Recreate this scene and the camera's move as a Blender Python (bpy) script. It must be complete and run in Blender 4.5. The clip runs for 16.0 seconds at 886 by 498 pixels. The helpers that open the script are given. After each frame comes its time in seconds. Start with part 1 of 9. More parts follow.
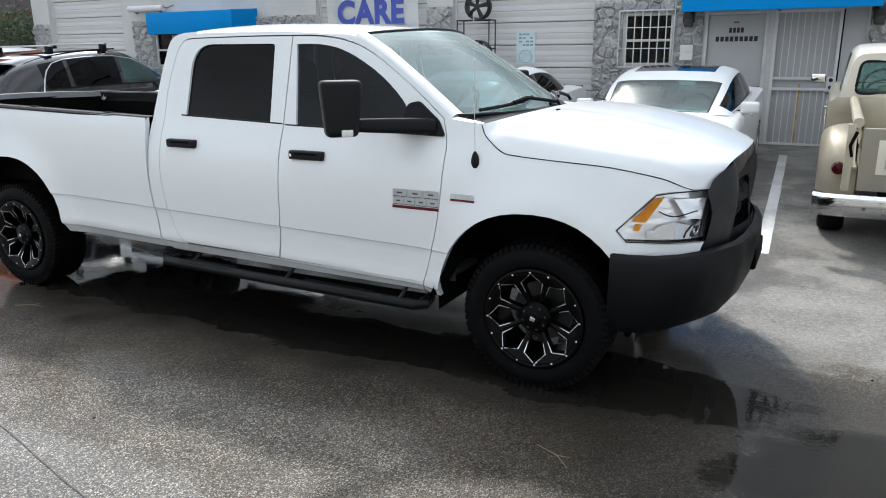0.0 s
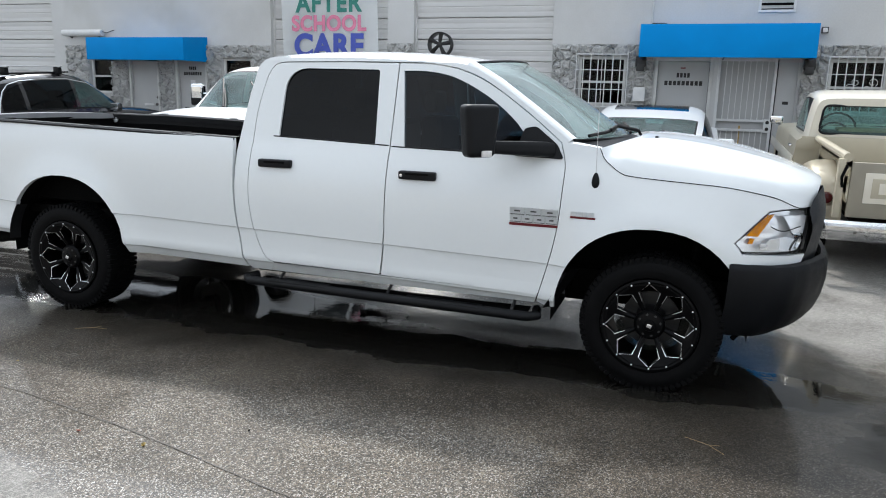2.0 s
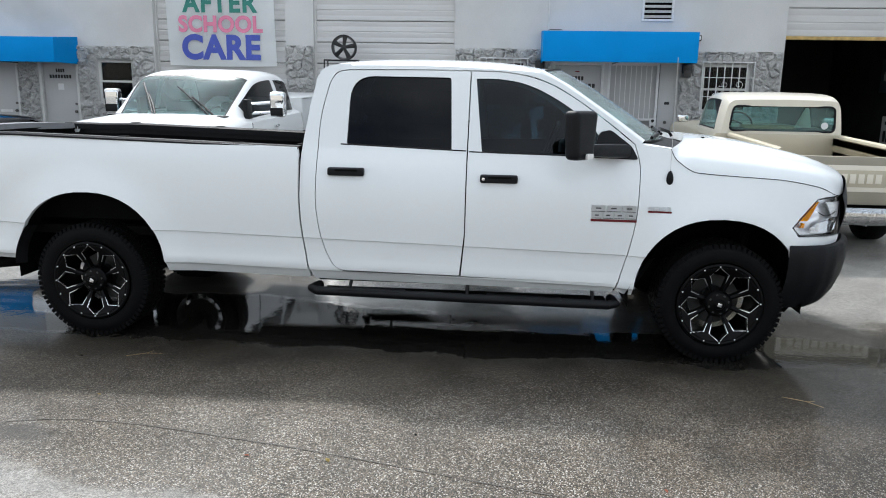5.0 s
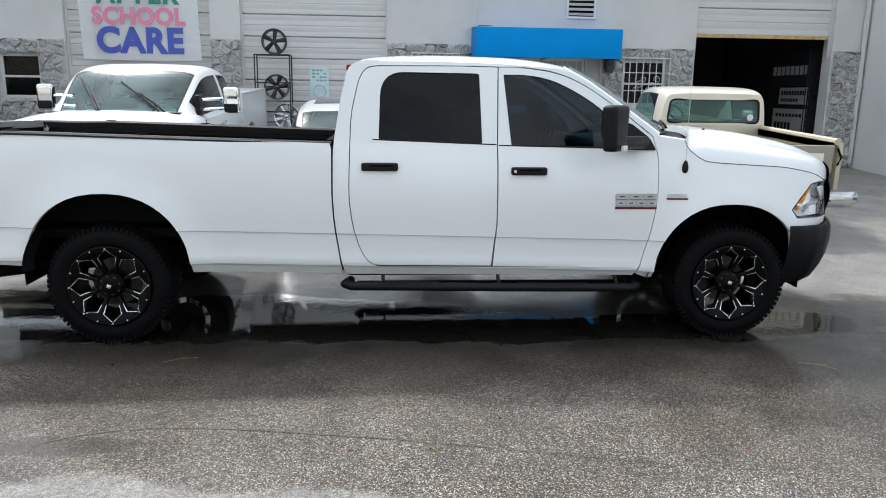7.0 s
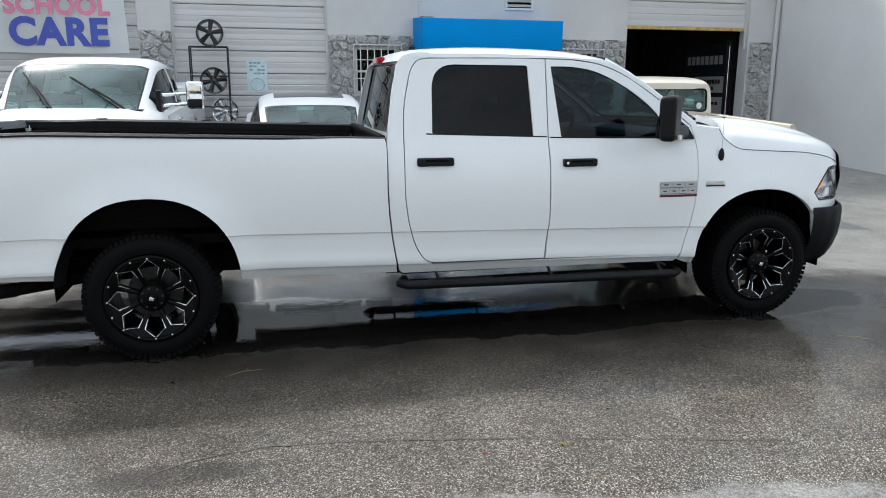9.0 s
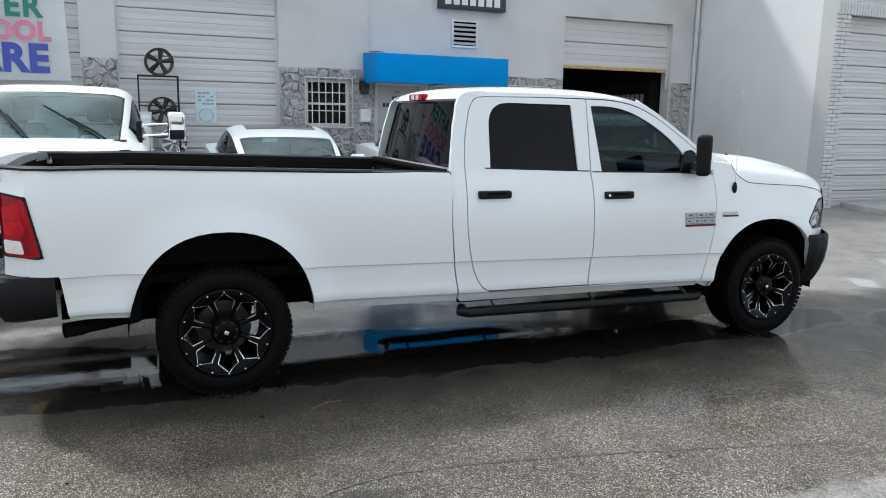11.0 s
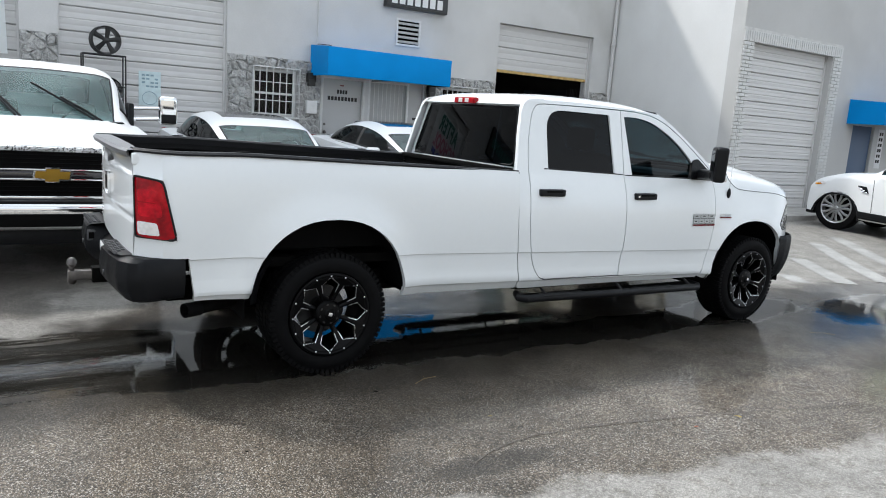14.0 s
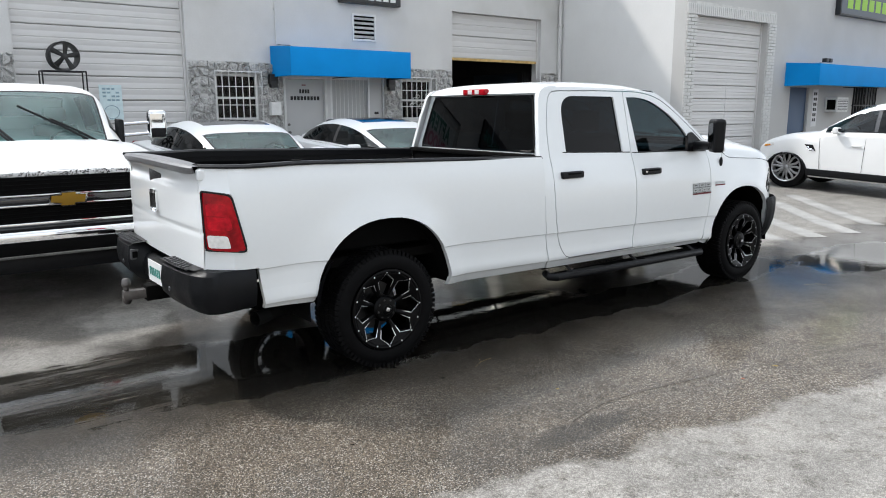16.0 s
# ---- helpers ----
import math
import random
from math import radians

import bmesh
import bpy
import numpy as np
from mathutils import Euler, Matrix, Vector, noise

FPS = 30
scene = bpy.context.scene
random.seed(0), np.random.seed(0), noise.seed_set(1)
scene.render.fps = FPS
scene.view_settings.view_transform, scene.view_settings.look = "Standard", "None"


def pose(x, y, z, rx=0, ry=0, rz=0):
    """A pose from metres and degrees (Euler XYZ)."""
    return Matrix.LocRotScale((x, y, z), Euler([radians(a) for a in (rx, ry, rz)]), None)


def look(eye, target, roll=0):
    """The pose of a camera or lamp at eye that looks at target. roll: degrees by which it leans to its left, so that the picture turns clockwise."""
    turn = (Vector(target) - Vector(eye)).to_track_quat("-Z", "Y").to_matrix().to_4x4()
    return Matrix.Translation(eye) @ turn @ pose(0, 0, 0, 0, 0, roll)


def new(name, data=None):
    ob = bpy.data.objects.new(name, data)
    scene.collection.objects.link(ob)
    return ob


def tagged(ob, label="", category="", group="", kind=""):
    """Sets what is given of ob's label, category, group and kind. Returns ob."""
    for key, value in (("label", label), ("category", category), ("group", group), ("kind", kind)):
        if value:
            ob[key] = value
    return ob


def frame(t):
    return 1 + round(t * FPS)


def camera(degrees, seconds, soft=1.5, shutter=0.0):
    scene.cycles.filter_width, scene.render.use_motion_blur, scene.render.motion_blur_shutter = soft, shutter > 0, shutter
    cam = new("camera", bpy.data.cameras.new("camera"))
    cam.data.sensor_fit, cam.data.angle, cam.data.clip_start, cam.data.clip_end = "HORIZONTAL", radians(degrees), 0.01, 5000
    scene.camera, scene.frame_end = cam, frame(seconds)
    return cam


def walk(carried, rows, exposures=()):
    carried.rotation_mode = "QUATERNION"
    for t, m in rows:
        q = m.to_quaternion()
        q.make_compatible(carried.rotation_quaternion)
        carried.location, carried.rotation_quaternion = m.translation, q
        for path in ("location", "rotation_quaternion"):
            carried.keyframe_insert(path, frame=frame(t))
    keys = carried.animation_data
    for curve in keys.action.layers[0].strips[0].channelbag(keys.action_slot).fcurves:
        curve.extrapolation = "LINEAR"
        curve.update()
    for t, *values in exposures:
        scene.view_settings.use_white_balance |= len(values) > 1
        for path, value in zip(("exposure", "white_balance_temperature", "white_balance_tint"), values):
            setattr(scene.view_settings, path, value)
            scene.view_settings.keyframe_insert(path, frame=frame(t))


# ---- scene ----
cam = camera(62.4, 16.0, soft=1.0)
PATH = [
    (0, (5.505, -3.429, 1.744), (4.619, -1.712, 1.229), -0.4),
    (0.5, (5.232, -3.694, 1.74), (4.398, -1.936, 1.278), -0.3),
    (1, (5.043, -3.855, 1.715), (4.218, -2.091, 1.256), 0.9),
    (1.5, (4.673, -3.996, 1.743), (3.976, -2.181, 1.275), 0.6),
    (2, (4.414, -4.192, 1.673), (3.79, -2.338, 1.257), 1.4),
    (2.5, (4.176, -4.43, 1.708), (3.681, -2.54, 1.28), 0.6),
    (3, (3.882, -4.595, 1.674), (3.417, -2.689, 1.284), 0.7),
    (5.5, (2.579, -4.786, 1.683), (2.501, -2.829, 1.278), 0.2),
    (6, (2.312, -4.91, 1.674), (2.292, -2.951, 1.271), -0.2),
    (6.5, (2.095, -4.917, 1.674), (2.141, -2.961, 1.259), 1.8),
    (7, (1.849, -4.842, 1.674), (2.001, -2.891, 1.259), 0.8),
    (7.5, (1.622, -4.764, 1.668), (1.816, -2.82, 1.239), 2.0),
    (8, (1.314, -4.744, 1.674), (1.607, -2.814, 1.242), 1.4),
    (8.5, (1.047, -4.717, 1.672), (1.374, -2.794, 1.229), 2.2),
    (9, (0.763, -4.598, 1.673), (1.208, -2.698, 1.239), 0.2),
    (9.5, (0.458, -4.576, 1.657), (0.981, -2.689, 1.254), 1.6),
    (10, (0.179, -4.546, 1.683), (0.766, -2.668, 1.324), 1.7),
    (12.5, (-1.119, -4.337, 1.696), (-0.218, -2.592, 1.32), 2.1),
    (13, (-1.354, -4.328, 1.674), (-0.438, -2.593, 1.288), 4.0),
    (13.5, (-1.632, -4.271, 1.673), (-0.645, -2.568, 1.317), 4.3),
    (14, (-1.841, -4.223, 1.679), (-0.789, -2.557, 1.332), 4.1),
    (14.5, (-2.002, -4.037, 1.672), (-0.858, -2.44, 1.301), 4.4),
    (15, (-2.168, -4.025, 1.676), (-0.999, -2.446, 1.304), 3.5),
    (15.5, (-2.365, -3.979, 1.689), (-1.186, -2.406, 1.321), 2.4),
    (16, (-2.55, -3.997, 1.704), (-1.366, -2.429, 1.331), -0.2),
]
walk(cam, [(t, look(eye, target, roll)) for t, eye, target, roll in PATH], exposures=((0, 0.41, 6350, 10), (5.5, 0.46, 6300, 9.5), (7.5, 0.41, 6290, 9.5), (9.5, 0.33, 6220, 9), (12.5, 0.42, 6250, 9), (16, 0.52, 6500, 11)))

# ---- world, sun, exposure ----
SUN = Vector((-0.43, 0.76, 1.0)).normalized()          # towards the sun
elev, azim = math.asin(SUN.z), math.atan2(SUN.x, SUN.y)
world = bpy.data.worlds.new("world")
scene.world = world
world.use_nodes = True
wn, wl = world.node_tree.nodes, world.node_tree.links
wn.clear()
sky = wn.new("ShaderNodeTexSky")
sky.sky_type, sky.sun_disc, sky.sun_elevation, sky.sun_rotation = "NISHITA", False, elev, azim
sky.air_density, sky.dust_density, sky.ozone_density = 1.0, 2.0, 1.0
wc, wmap = wn.new("ShaderNodeTexCoord"), wn.new("ShaderNodeMapping")
wmap.inputs["Scale"].default_value = (1, 1, 2.2)
cl = wn.new("ShaderNodeTexNoise")
cl.inputs["Scale"].default_value, cl.inputs["Detail"].default_value, cl.inputs["Roughness"].default_value = 2.6, 7, 0.55
cr = wn.new("ShaderNodeValToRGB")
cr.color_ramp.elements[0].position, cr.color_ramp.elements[1].position = 0.26, 0.50
cv = wn.new("ShaderNodeTexNoise")
cv.inputs["Scale"].default_value, cv.inputs["Detail"].default_value = 1.7, 5
cm = wn.new("ShaderNodeMapRange")
cm.inputs["From Min"].default_value, cm.inputs["From Max"].default_value = 0.3, 0.7
cm.inputs["To Min"].default_value, cm.inputs["To Max"].default_value = 4.5, 12.0
cc = wn.new("ShaderNodeCombineColor")
wmix, wbg, wout = wn.new("ShaderNodeMix"), wn.new("ShaderNodeBackground"), wn.new("ShaderNodeOutputWorld")
wmix.data_type = "RGBA"
wl.new(wc.outputs["Generated"], wmap.inputs["Vector"])
wl.new(wmap.outputs["Vector"], cl.inputs["Vector"])
wl.new(wmap.outputs["Vector"], cv.inputs["Vector"])
wl.new(cl.outputs["Fac"], cr.inputs["Fac"])
wl.new(cv.outputs["Fac"], cm.inputs["Value"])
# the cloud layer is thin: it glows round the hidden sun
toward, glow, bright = wn.new("ShaderNodeVectorMath"), wn.new("ShaderNodeMapRange"), wn.new("ShaderNodeMath")
toward.operation, toward.inputs[1].default_value = "DOT_PRODUCT", SUN
glow.interpolation_type = "SMOOTHERSTEP"
glow.inputs["From Min"].default_value, glow.inputs["From Max"].default_value = 0.55, 1.0
glow.inputs["To Min"].default_value, glow.inputs["To Max"].default_value = 0.88, 2.5
bright.operation = "MULTIPLY"
wl.new(wc.outputs["Generated"], toward.inputs[0])
wl.new(toward.outputs["Value"], glow.inputs["Value"])
wl.new(cm.outputs["Result"], bright.inputs[0])
wl.new(glow.outputs["Result"], bright.inputs[1])
for n, k in (("Red", 0.93), ("Green", 1.0), ("Blue", 1.08)):
    tintn = wn.new("ShaderNodeMath")
    tintn.operation, tintn.inputs[1].default_value = "MULTIPLY", k
    wl.new(bright.outputs[0], tintn.inputs[0])
    wl.new(tintn.outputs[0], cc.inputs[n])
wl.new(cr.outputs["Color"], wmix.inputs["Factor"])
wl.new(sky.outputs["Color"], wmix.inputs["A"])
wl.new(cc.outputs["Color"], wmix.inputs["B"])
wl.new(wmix.outputs["Result"], wbg.inputs["Color"])
wbg.inputs["Strength"].default_value = 0.116
wl.new(wbg.outputs["Background"], wout.inputs["Surface"])
sun = new("sun", bpy.data.lights.new("sun", "SUN"))
sun.data.energy, sun.data.angle, sun.data.color = 2.25, radians(3.5), (1.0, 0.96, 0.90)
sun.matrix_world = look(SUN * 50, (0, 0, 0))


# ---- materials ----
def mat(name, color, rough=0.5, metal=0.0, coat=0.0, spec=0.5, var=0.0, scale=6.0, bump=0.0, bscale=60.0, bdist=0.01, fine=0.0, fscale=90.0, stretch=(1, 1, 1), dirt=None, rvar=0.0):
    """A painted or bare surface: colour with broad and fine variation, relief, and stains of the colour dirt."""
    m = bpy.data.materials.new(name)
    m.use_nodes = True
    n, l = m.node_tree.nodes, m.node_tree.links
    b = n["Principled BSDF"]
    b.inputs["Base Color"].default_value = (*color, 1)
    b.inputs["Roughness"].default_value, b.inputs["Metallic"].default_value = rough, metal
    b.inputs["Coat Weight"].default_value, b.inputs["Coat Roughness"].default_value = coat, 0.04
    b.inputs["Specular IOR Level"].default_value = spec
    if not (var or bump or fine or dirt or rvar):
        return m
    co, mp = n.new("ShaderNodeTexCoord"), n.new("ShaderNodeMapping")
    mp.inputs["Scale"].default_value = stretch
    l.new(co.outputs["Object"], mp.inputs["Vector"])
    last = None

    def noisy(sc, det=5.0):
        t = n.new("ShaderNodeTexNoise")
        t.inputs["Scale"].default_value, t.inputs["Detail"].default_value = sc, det
        l.new(mp.outputs["Vector"], t.inputs["Vector"])
        return t.outputs["Fac"]

    def mixed(fac, lo, hi, ca, cb):
        r = n.new("ShaderNodeMapRange")
        r.inputs["From Min"].default_value, r.inputs["From Max"].default_value = lo, hi
        l.new(fac, r.inputs["Value"])
        x = n.new("ShaderNodeMix")
        x.data_type = "RGBA"
        l.new(r.outputs["Result"], x.inputs["Factor"])
        for sock, c in (("A", ca), ("B", cb)):
            if hasattr(c, "is_linked"):
                l.new(c, x.inputs[sock])
            else:
                x.inputs[sock].default_value = (*c, 1)
        return x.outputs["Result"]

    if var or fine:
        v = var or 0.001
        last = mixed(noisy(scale), 0.3, 0.7, [c * (1 - v) for c in color], [min(1, c * (1 + v)) for c in color])
        if fine:
            x = n.new("ShaderNodeMix")
            x.data_type, x.blend_type = "RGBA", "MULTIPLY"
            x.inputs["Factor"].default_value = 1.0
            l.new(last, x.inputs["A"])
            l.new(mixed(noisy(fscale, 3), 0.3, 0.7, (1 - fine,) * 3, (1.0,) * 3), x.inputs["B"])
            last = x.outputs["Result"]
    if dirt:
        last = mixed(noisy(scale * 0.6, 8), 0.52, 0.75, last or color, dirt)
    if last:
        l.new(last, b.inputs["Base Color"])
    if rvar:
        r = n.new("ShaderNodeMapRange")
        r.inputs["From Min"].default_value, r.inputs["From Max"].default_value = 0.3, 0.7
        r.inputs["To Min"].default_value, r.inputs["To Max"].default_value = max(0.02, rough - rvar), rough + rvar
        l.new(noisy(scale * 2), r.inputs["Value"])
        l.new(r.outputs["Result"], b.inputs["Roughness"])
    if bump:
        bp = n.new("ShaderNodeBump")
        bp.inputs["Strength"].default_value, bp.inputs["Distance"].default_value = bump, bdist
        l.new(noisy(bscale, 4), bp.inputs["Height"])
        l.new(bp.outputs["Normal"], b.inputs["Normal"])
    return m


def glass(name, tint, rough=0.0, ior=1.7, sky_veil=0.0):
    """Thin sheet glass: a tinted see-through sheet with a mirror sheen by its Fresnel term, and a pale veil that paints
    in the bright sky's reflection.
    """
    m = bpy.data.materials.new(name)
    m.use_nodes = True
    n, l = m.node_tree.nodes, m.node_tree.links
    n.clear()
    o, mx, tr, gl, lw, pw, fr = (n.new(k) for k in ("ShaderNodeOutputMaterial", "ShaderNodeMixShader", "ShaderNodeBsdfTransparent", "ShaderNodeBsdfGlossy", "ShaderNodeLayerWeight", "ShaderNodeMath", "ShaderNodeMapRange"))
    tr.inputs["Color"].default_value = (*tint, 1)
    gl.inputs["Roughness"].default_value = rough
    # Schlick's term for the sheen
    lw.inputs["Blend"].default_value = 0.5
    pw.operation, pw.inputs[1].default_value = "POWER", 5.0
    l.new(lw.outputs["Facing"], pw.inputs[0])
    l.new(pw.outputs[0], fr.inputs["Value"])
    fr.inputs["To Min"].default_value = ((ior - 1) / (ior + 1)) ** 2
    l.new(fr.outputs["Result"], mx.inputs["Fac"])
    # Pale teal veil, unevenly mixed: the bright sky's reflection put into the colour.
    if sky_veil:
        df, hz = n.new("ShaderNodeBsdfDiffuse"), n.new("ShaderNodeMixShader")
        df.inputs["Color"].default_value = (0.60, 0.84, 0.80, 1)
        veil_noise, dr, dc = (n.new(k) for k in ("ShaderNodeTexNoise", "ShaderNodeMapRange", "ShaderNodeTexCoord"))
        veil_noise.inputs["Scale"].default_value, veil_noise.inputs["Detail"].default_value = 1.6, 5.0
        dr.inputs["From Min"].default_value, dr.inputs["From Max"].default_value = 0.32, 0.68
        dr.inputs["To Min"].default_value, dr.inputs["To Max"].default_value = sky_veil * 0.35, min(1.0, sky_veil * 1.75)
        l.new(dc.outputs["Object"], veil_noise.inputs["Vector"])
        l.new(veil_noise.outputs["Fac"], dr.inputs["Value"])
        l.new(dr.outputs["Result"], hz.inputs["Fac"])
        l.new(tr.outputs["BSDF"], hz.inputs[1])
        l.new(df.outputs["BSDF"], hz.inputs[2])
        l.new(hz.outputs["Shader"], mx.inputs[1])
    else:
        l.new(tr.outputs["BSDF"], mx.inputs[1])
    l.new(gl.outputs["BSDF"], mx.inputs[2])
    l.new(mx.outputs["Shader"], o.inputs["Surface"])
    return m


M = {}
M["white_paint"] = mat("white_paint", (0.745, 0.77, 0.775), 0.26, coat=0.6, var=0.006, scale=1.5, fine=0.01, fscale=30)
M["white_paint_b"] = mat("white_paint_b", (0.77, 0.775, 0.77), 0.32, coat=0.25, var=0.02, scale=2)
M["gold_paint"] = mat("gold_paint", (0.50, 0.45, 0.34), 0.42, metal=0.25, coat=0.15, var=0.05, scale=3)
M["tan_panel"] = mat("tan_panel", (0.30, 0.27, 0.21), 0.5, var=0.06, scale=5)
M["cream_paint"] = mat("cream_paint", (0.74, 0.69, 0.58), 0.28, coat=0.5, var=0.03, scale=3)
M["black_paint"] = mat("black_paint", (0.012, 0.012, 0.014), 0.15, coat=0.8)
M["black_plastic"] = mat("black_plastic", (0.0052, 0.0056, 0.0066), 0.42, spec=0.20, var=0.2, scale=8, bump=0.15, bscale=400)
M["bumper_black"] = mat("bumper_black", (0.011, 0.012, 0.0145), 0.40, spec=0.34, var=0.15, scale=5, bump=0.12, bscale=500, rvar=0.08)
M["tread_plastic"] = mat("tread_plastic", (0.06, 0.06, 0.064), 0.5, var=0.15, scale=9, bump=0.2, bscale=300)
M["liner"] = mat("liner", (0.003, 0.003, 0.003), 0.75, spec=0.06, bump=0.4, bscale=250)
# Near-black: shade put into gaps, arches and unlit rooms, and plain black parts.
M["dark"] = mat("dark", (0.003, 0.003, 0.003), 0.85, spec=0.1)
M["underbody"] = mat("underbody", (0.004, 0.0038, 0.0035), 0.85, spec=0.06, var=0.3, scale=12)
M["rubber"] = mat("rubber", (0.0034, 0.0034, 0.0037), 0.62, spec=0.08, var=0.2, scale=14, bump=0.2, bscale=120)
M["rim_black"] = mat("rim_black", (0.002, 0.002, 0.0023), 0.30, spec=0.10)
# Spoiler cap: satin black, greyed because the sky's sheen is in its colour.
M["cap_grey"] = mat("cap_grey", (0.17, 0.172, 0.178), 0.36, var=0.12, scale=9, bump=0.1, bscale=400)
M["milled"] = mat("milled", (0.86, 0.87, 0.89), 0.28, metal=0.85)
M["chrome"] = mat("chrome", (0.78, 0.79, 0.80), 0.06, metal=1.0)
M["steel"] = mat("steel", (0.14, 0.13, 0.125), 0.42, metal=0.9, var=0.2, scale=20)
M["alloy"] = mat("alloy", (0.52, 0.52, 0.53), 0.3, metal=0.9)
M["red_lens"] = mat("red_lens", (0.36, 0.002, 0.008), 0.10, spec=0.25, var=0.45, scale=11, fine=0.35, fscale=45)
M["red_lens_bright"] = mat("red_lens_bright", (0.50, 0.002, 0.012), 0.10, spec=0.25, var=0.35, scale=16, fine=0.3, fscale=60)
M["dark_red_lens"] = mat("dark_red_lens", (0.055, 0.003, 0.005), 0.15, spec=0.3)
M["clear_lens"] = mat("clear_lens", (0.72, 0.70, 0.68), 0.1, coat=1.0, var=0.1, scale=40)
M["amber_lens"] = mat("amber_lens", (0.95, 0.30, 0.0), 0.25, spec=0.1, var=0.25, scale=30, fine=0.3, fscale=140)
M["reflector"] = mat("reflector", (0.88, 0.89, 0.90), 0.22, metal=0.6, var=0.16, scale=14, bump=0.22, bscale=16, bdist=0.02, stretch=(0.5, 1, 2))
M["badge_chrome"] = mat("badge_chrome", (0.80, 0.82, 0.83), 0.28, metal=0.35)
M["badge_edge"] = mat("badge_edge", (0.12, 0.125, 0.13), 0.4)
M["notice_ink"] = mat("notice_ink", (0.24, 0.36, 0.41), 0.8, var=0.3, scale=30)
M["tar_seam"] = mat("tar_seam", (0.095, 0.083, 0.068), 0.55, var=0.3, scale=9, fine=0.4, fscale=120, bump=0.5, bscale=160)
M["badge_red"] = mat("badge_red", (0.20, 0.012, 0.02), 0.3)
M["gold_badge"] = mat("gold_badge", (0.65, 0.40, 0.06), 0.25, metal=0.6)
M["privacy_glass"] = glass("privacy_glass", (0.011, 0.018, 0.027), ior=1.35)
M["front_glass"] = glass("front_glass", (0.09, 0.14, 0.17), ior=1.40)
M["screen_glass"] = glass("screen_glass", (0.46, 0.68, 0.68), rough=0.22, ior=1.55, sky_veil=0.16)
M["clear_glass"] = glass("clear_glass", (0.44, 0.67, 0.66), rough=0.20, ior=1.27, sky_veil=0.10)
M["lens_glass"] = glass("lens_glass", (0.95, 0.96, 0.97), ior=1.45)
M["shop_glass"] = glass("shop_glass", (0.25, 0.28, 0.29), ior=1.32)
M["side_glass"] = glass("side_glass", (0.10, 0.16, 0.16), ior=1.5, sky_veil=0.05)
M["seat"] = mat("seat", (0.045, 0.046, 0.05), 0.8)
M["seat_grey"] = mat("seat_grey", (0.07, 0.07, 0.075), 0.8)
M["stucco"] = mat("stucco", (0.61, 0.607, 0.597), 0.88, var=0.05, scale=1.3, fine=0.06, fscale=40, bump=0.25, bscale=130, dirt=(0.50, 0.495, 0.475))
# Projecting workshop's one stucco: darker for its shaded front, lighter for its sunlit side.
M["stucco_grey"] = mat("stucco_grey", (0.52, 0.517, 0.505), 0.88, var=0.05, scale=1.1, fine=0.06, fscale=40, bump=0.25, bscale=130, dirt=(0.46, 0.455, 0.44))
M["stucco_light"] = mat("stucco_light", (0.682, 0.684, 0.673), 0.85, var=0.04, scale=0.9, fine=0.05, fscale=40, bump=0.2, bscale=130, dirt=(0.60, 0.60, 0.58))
M["stone"] = mat("stone", (0.63, 0.625, 0.61), 0.9, var=0.12, scale=5, fine=0.35, fscale=30, bump=1.0, bscale=26, bdist=0.07, dirt=(0.44, 0.435, 0.42))
M["mortar"] = mat("mortar", (0.56, 0.555, 0.54), 0.95, var=0.1, scale=8, bump=0.5, bscale=60)
M["brick_paint"] = mat("brick_paint", (0.60, 0.60, 0.585), 0.85, var=0.06, scale=9, bump=0.3, bscale=90)
M["door_metal"] = mat("door_metal", (0.62, 0.612, 0.60), 0.55, var=0.05, scale=1.4, fine=0.05, fscale=25, stretch=(0.3, 1, 3), dirt=(0.50, 0.485, 0.46))
M["door_rust"] = mat("door_rust", (0.55, 0.38, 0.14), 0.7, var=0.3, scale=9, dirt=(0.40, 0.22, 0.08))
M["door_grey"] = mat("door_grey", (0.48, 0.48, 0.475), 0.5, var=0.04, scale=2)
M["white_metal"] = mat("white_metal", (0.70, 0.70, 0.69), 0.45, var=0.06, scale=9)
M["frame_white"] = mat("frame_white", (0.62, 0.62, 0.60), 0.5, var=0.08, scale=6)
M["awning_blue"] = mat("awning_blue", (0.001, 0.255, 0.66), 0.6, spec=0.12, var=0.06, scale=1.6, fine=0.05, fscale=70, bump=0.15, bscale=300)
M["awning_under"] = mat("awning_under", (0.02, 0.09, 0.20), 0.8)
M["black_metal"] = mat("black_metal", (0.015, 0.015, 0.016), 0.4, metal=0.3)
M["banner_white"] = mat("banner_white", (0.94, 0.96, 0.96), 0.55, var=0.05, scale=2.2, bump=0.3, bscale=6)
M["ink_green"] = mat("ink_green", (0.03, 0.21, 0.17), 0.6, var=0.08, scale=6)
M["ink_pink"] = mat("ink_pink", (0.70, 0.22, 0.34), 0.6, var=0.08, scale=6)
M["ink_blue"] = mat("ink_blue", (0.06, 0.09, 0.42), 0.6, var=0.08, scale=6)
M["ink_black"] = mat("ink_black", (0.02, 0.02, 0.02), 0.6)
M["paper"] = mat("paper", (0.60, 0.72, 0.74), 0.8, var=0.1, scale=9)
M["cardboard"] = mat("cardboard", (0.42, 0.30, 0.15), 0.85, var=0.15, scale=8)
M["sign_black"] = mat("sign_black", (0.02, 0.022, 0.024), 0.35)
M["sign_navy"] = mat("sign_navy", (0.025, 0.04, 0.06), 0.35)
M["sign_white"] = mat("sign_white", (0.72, 0.72, 0.72), 0.5)
M["sign_lime"] = mat("sign_lime", (0.30, 0.55, 0.05), 0.5)
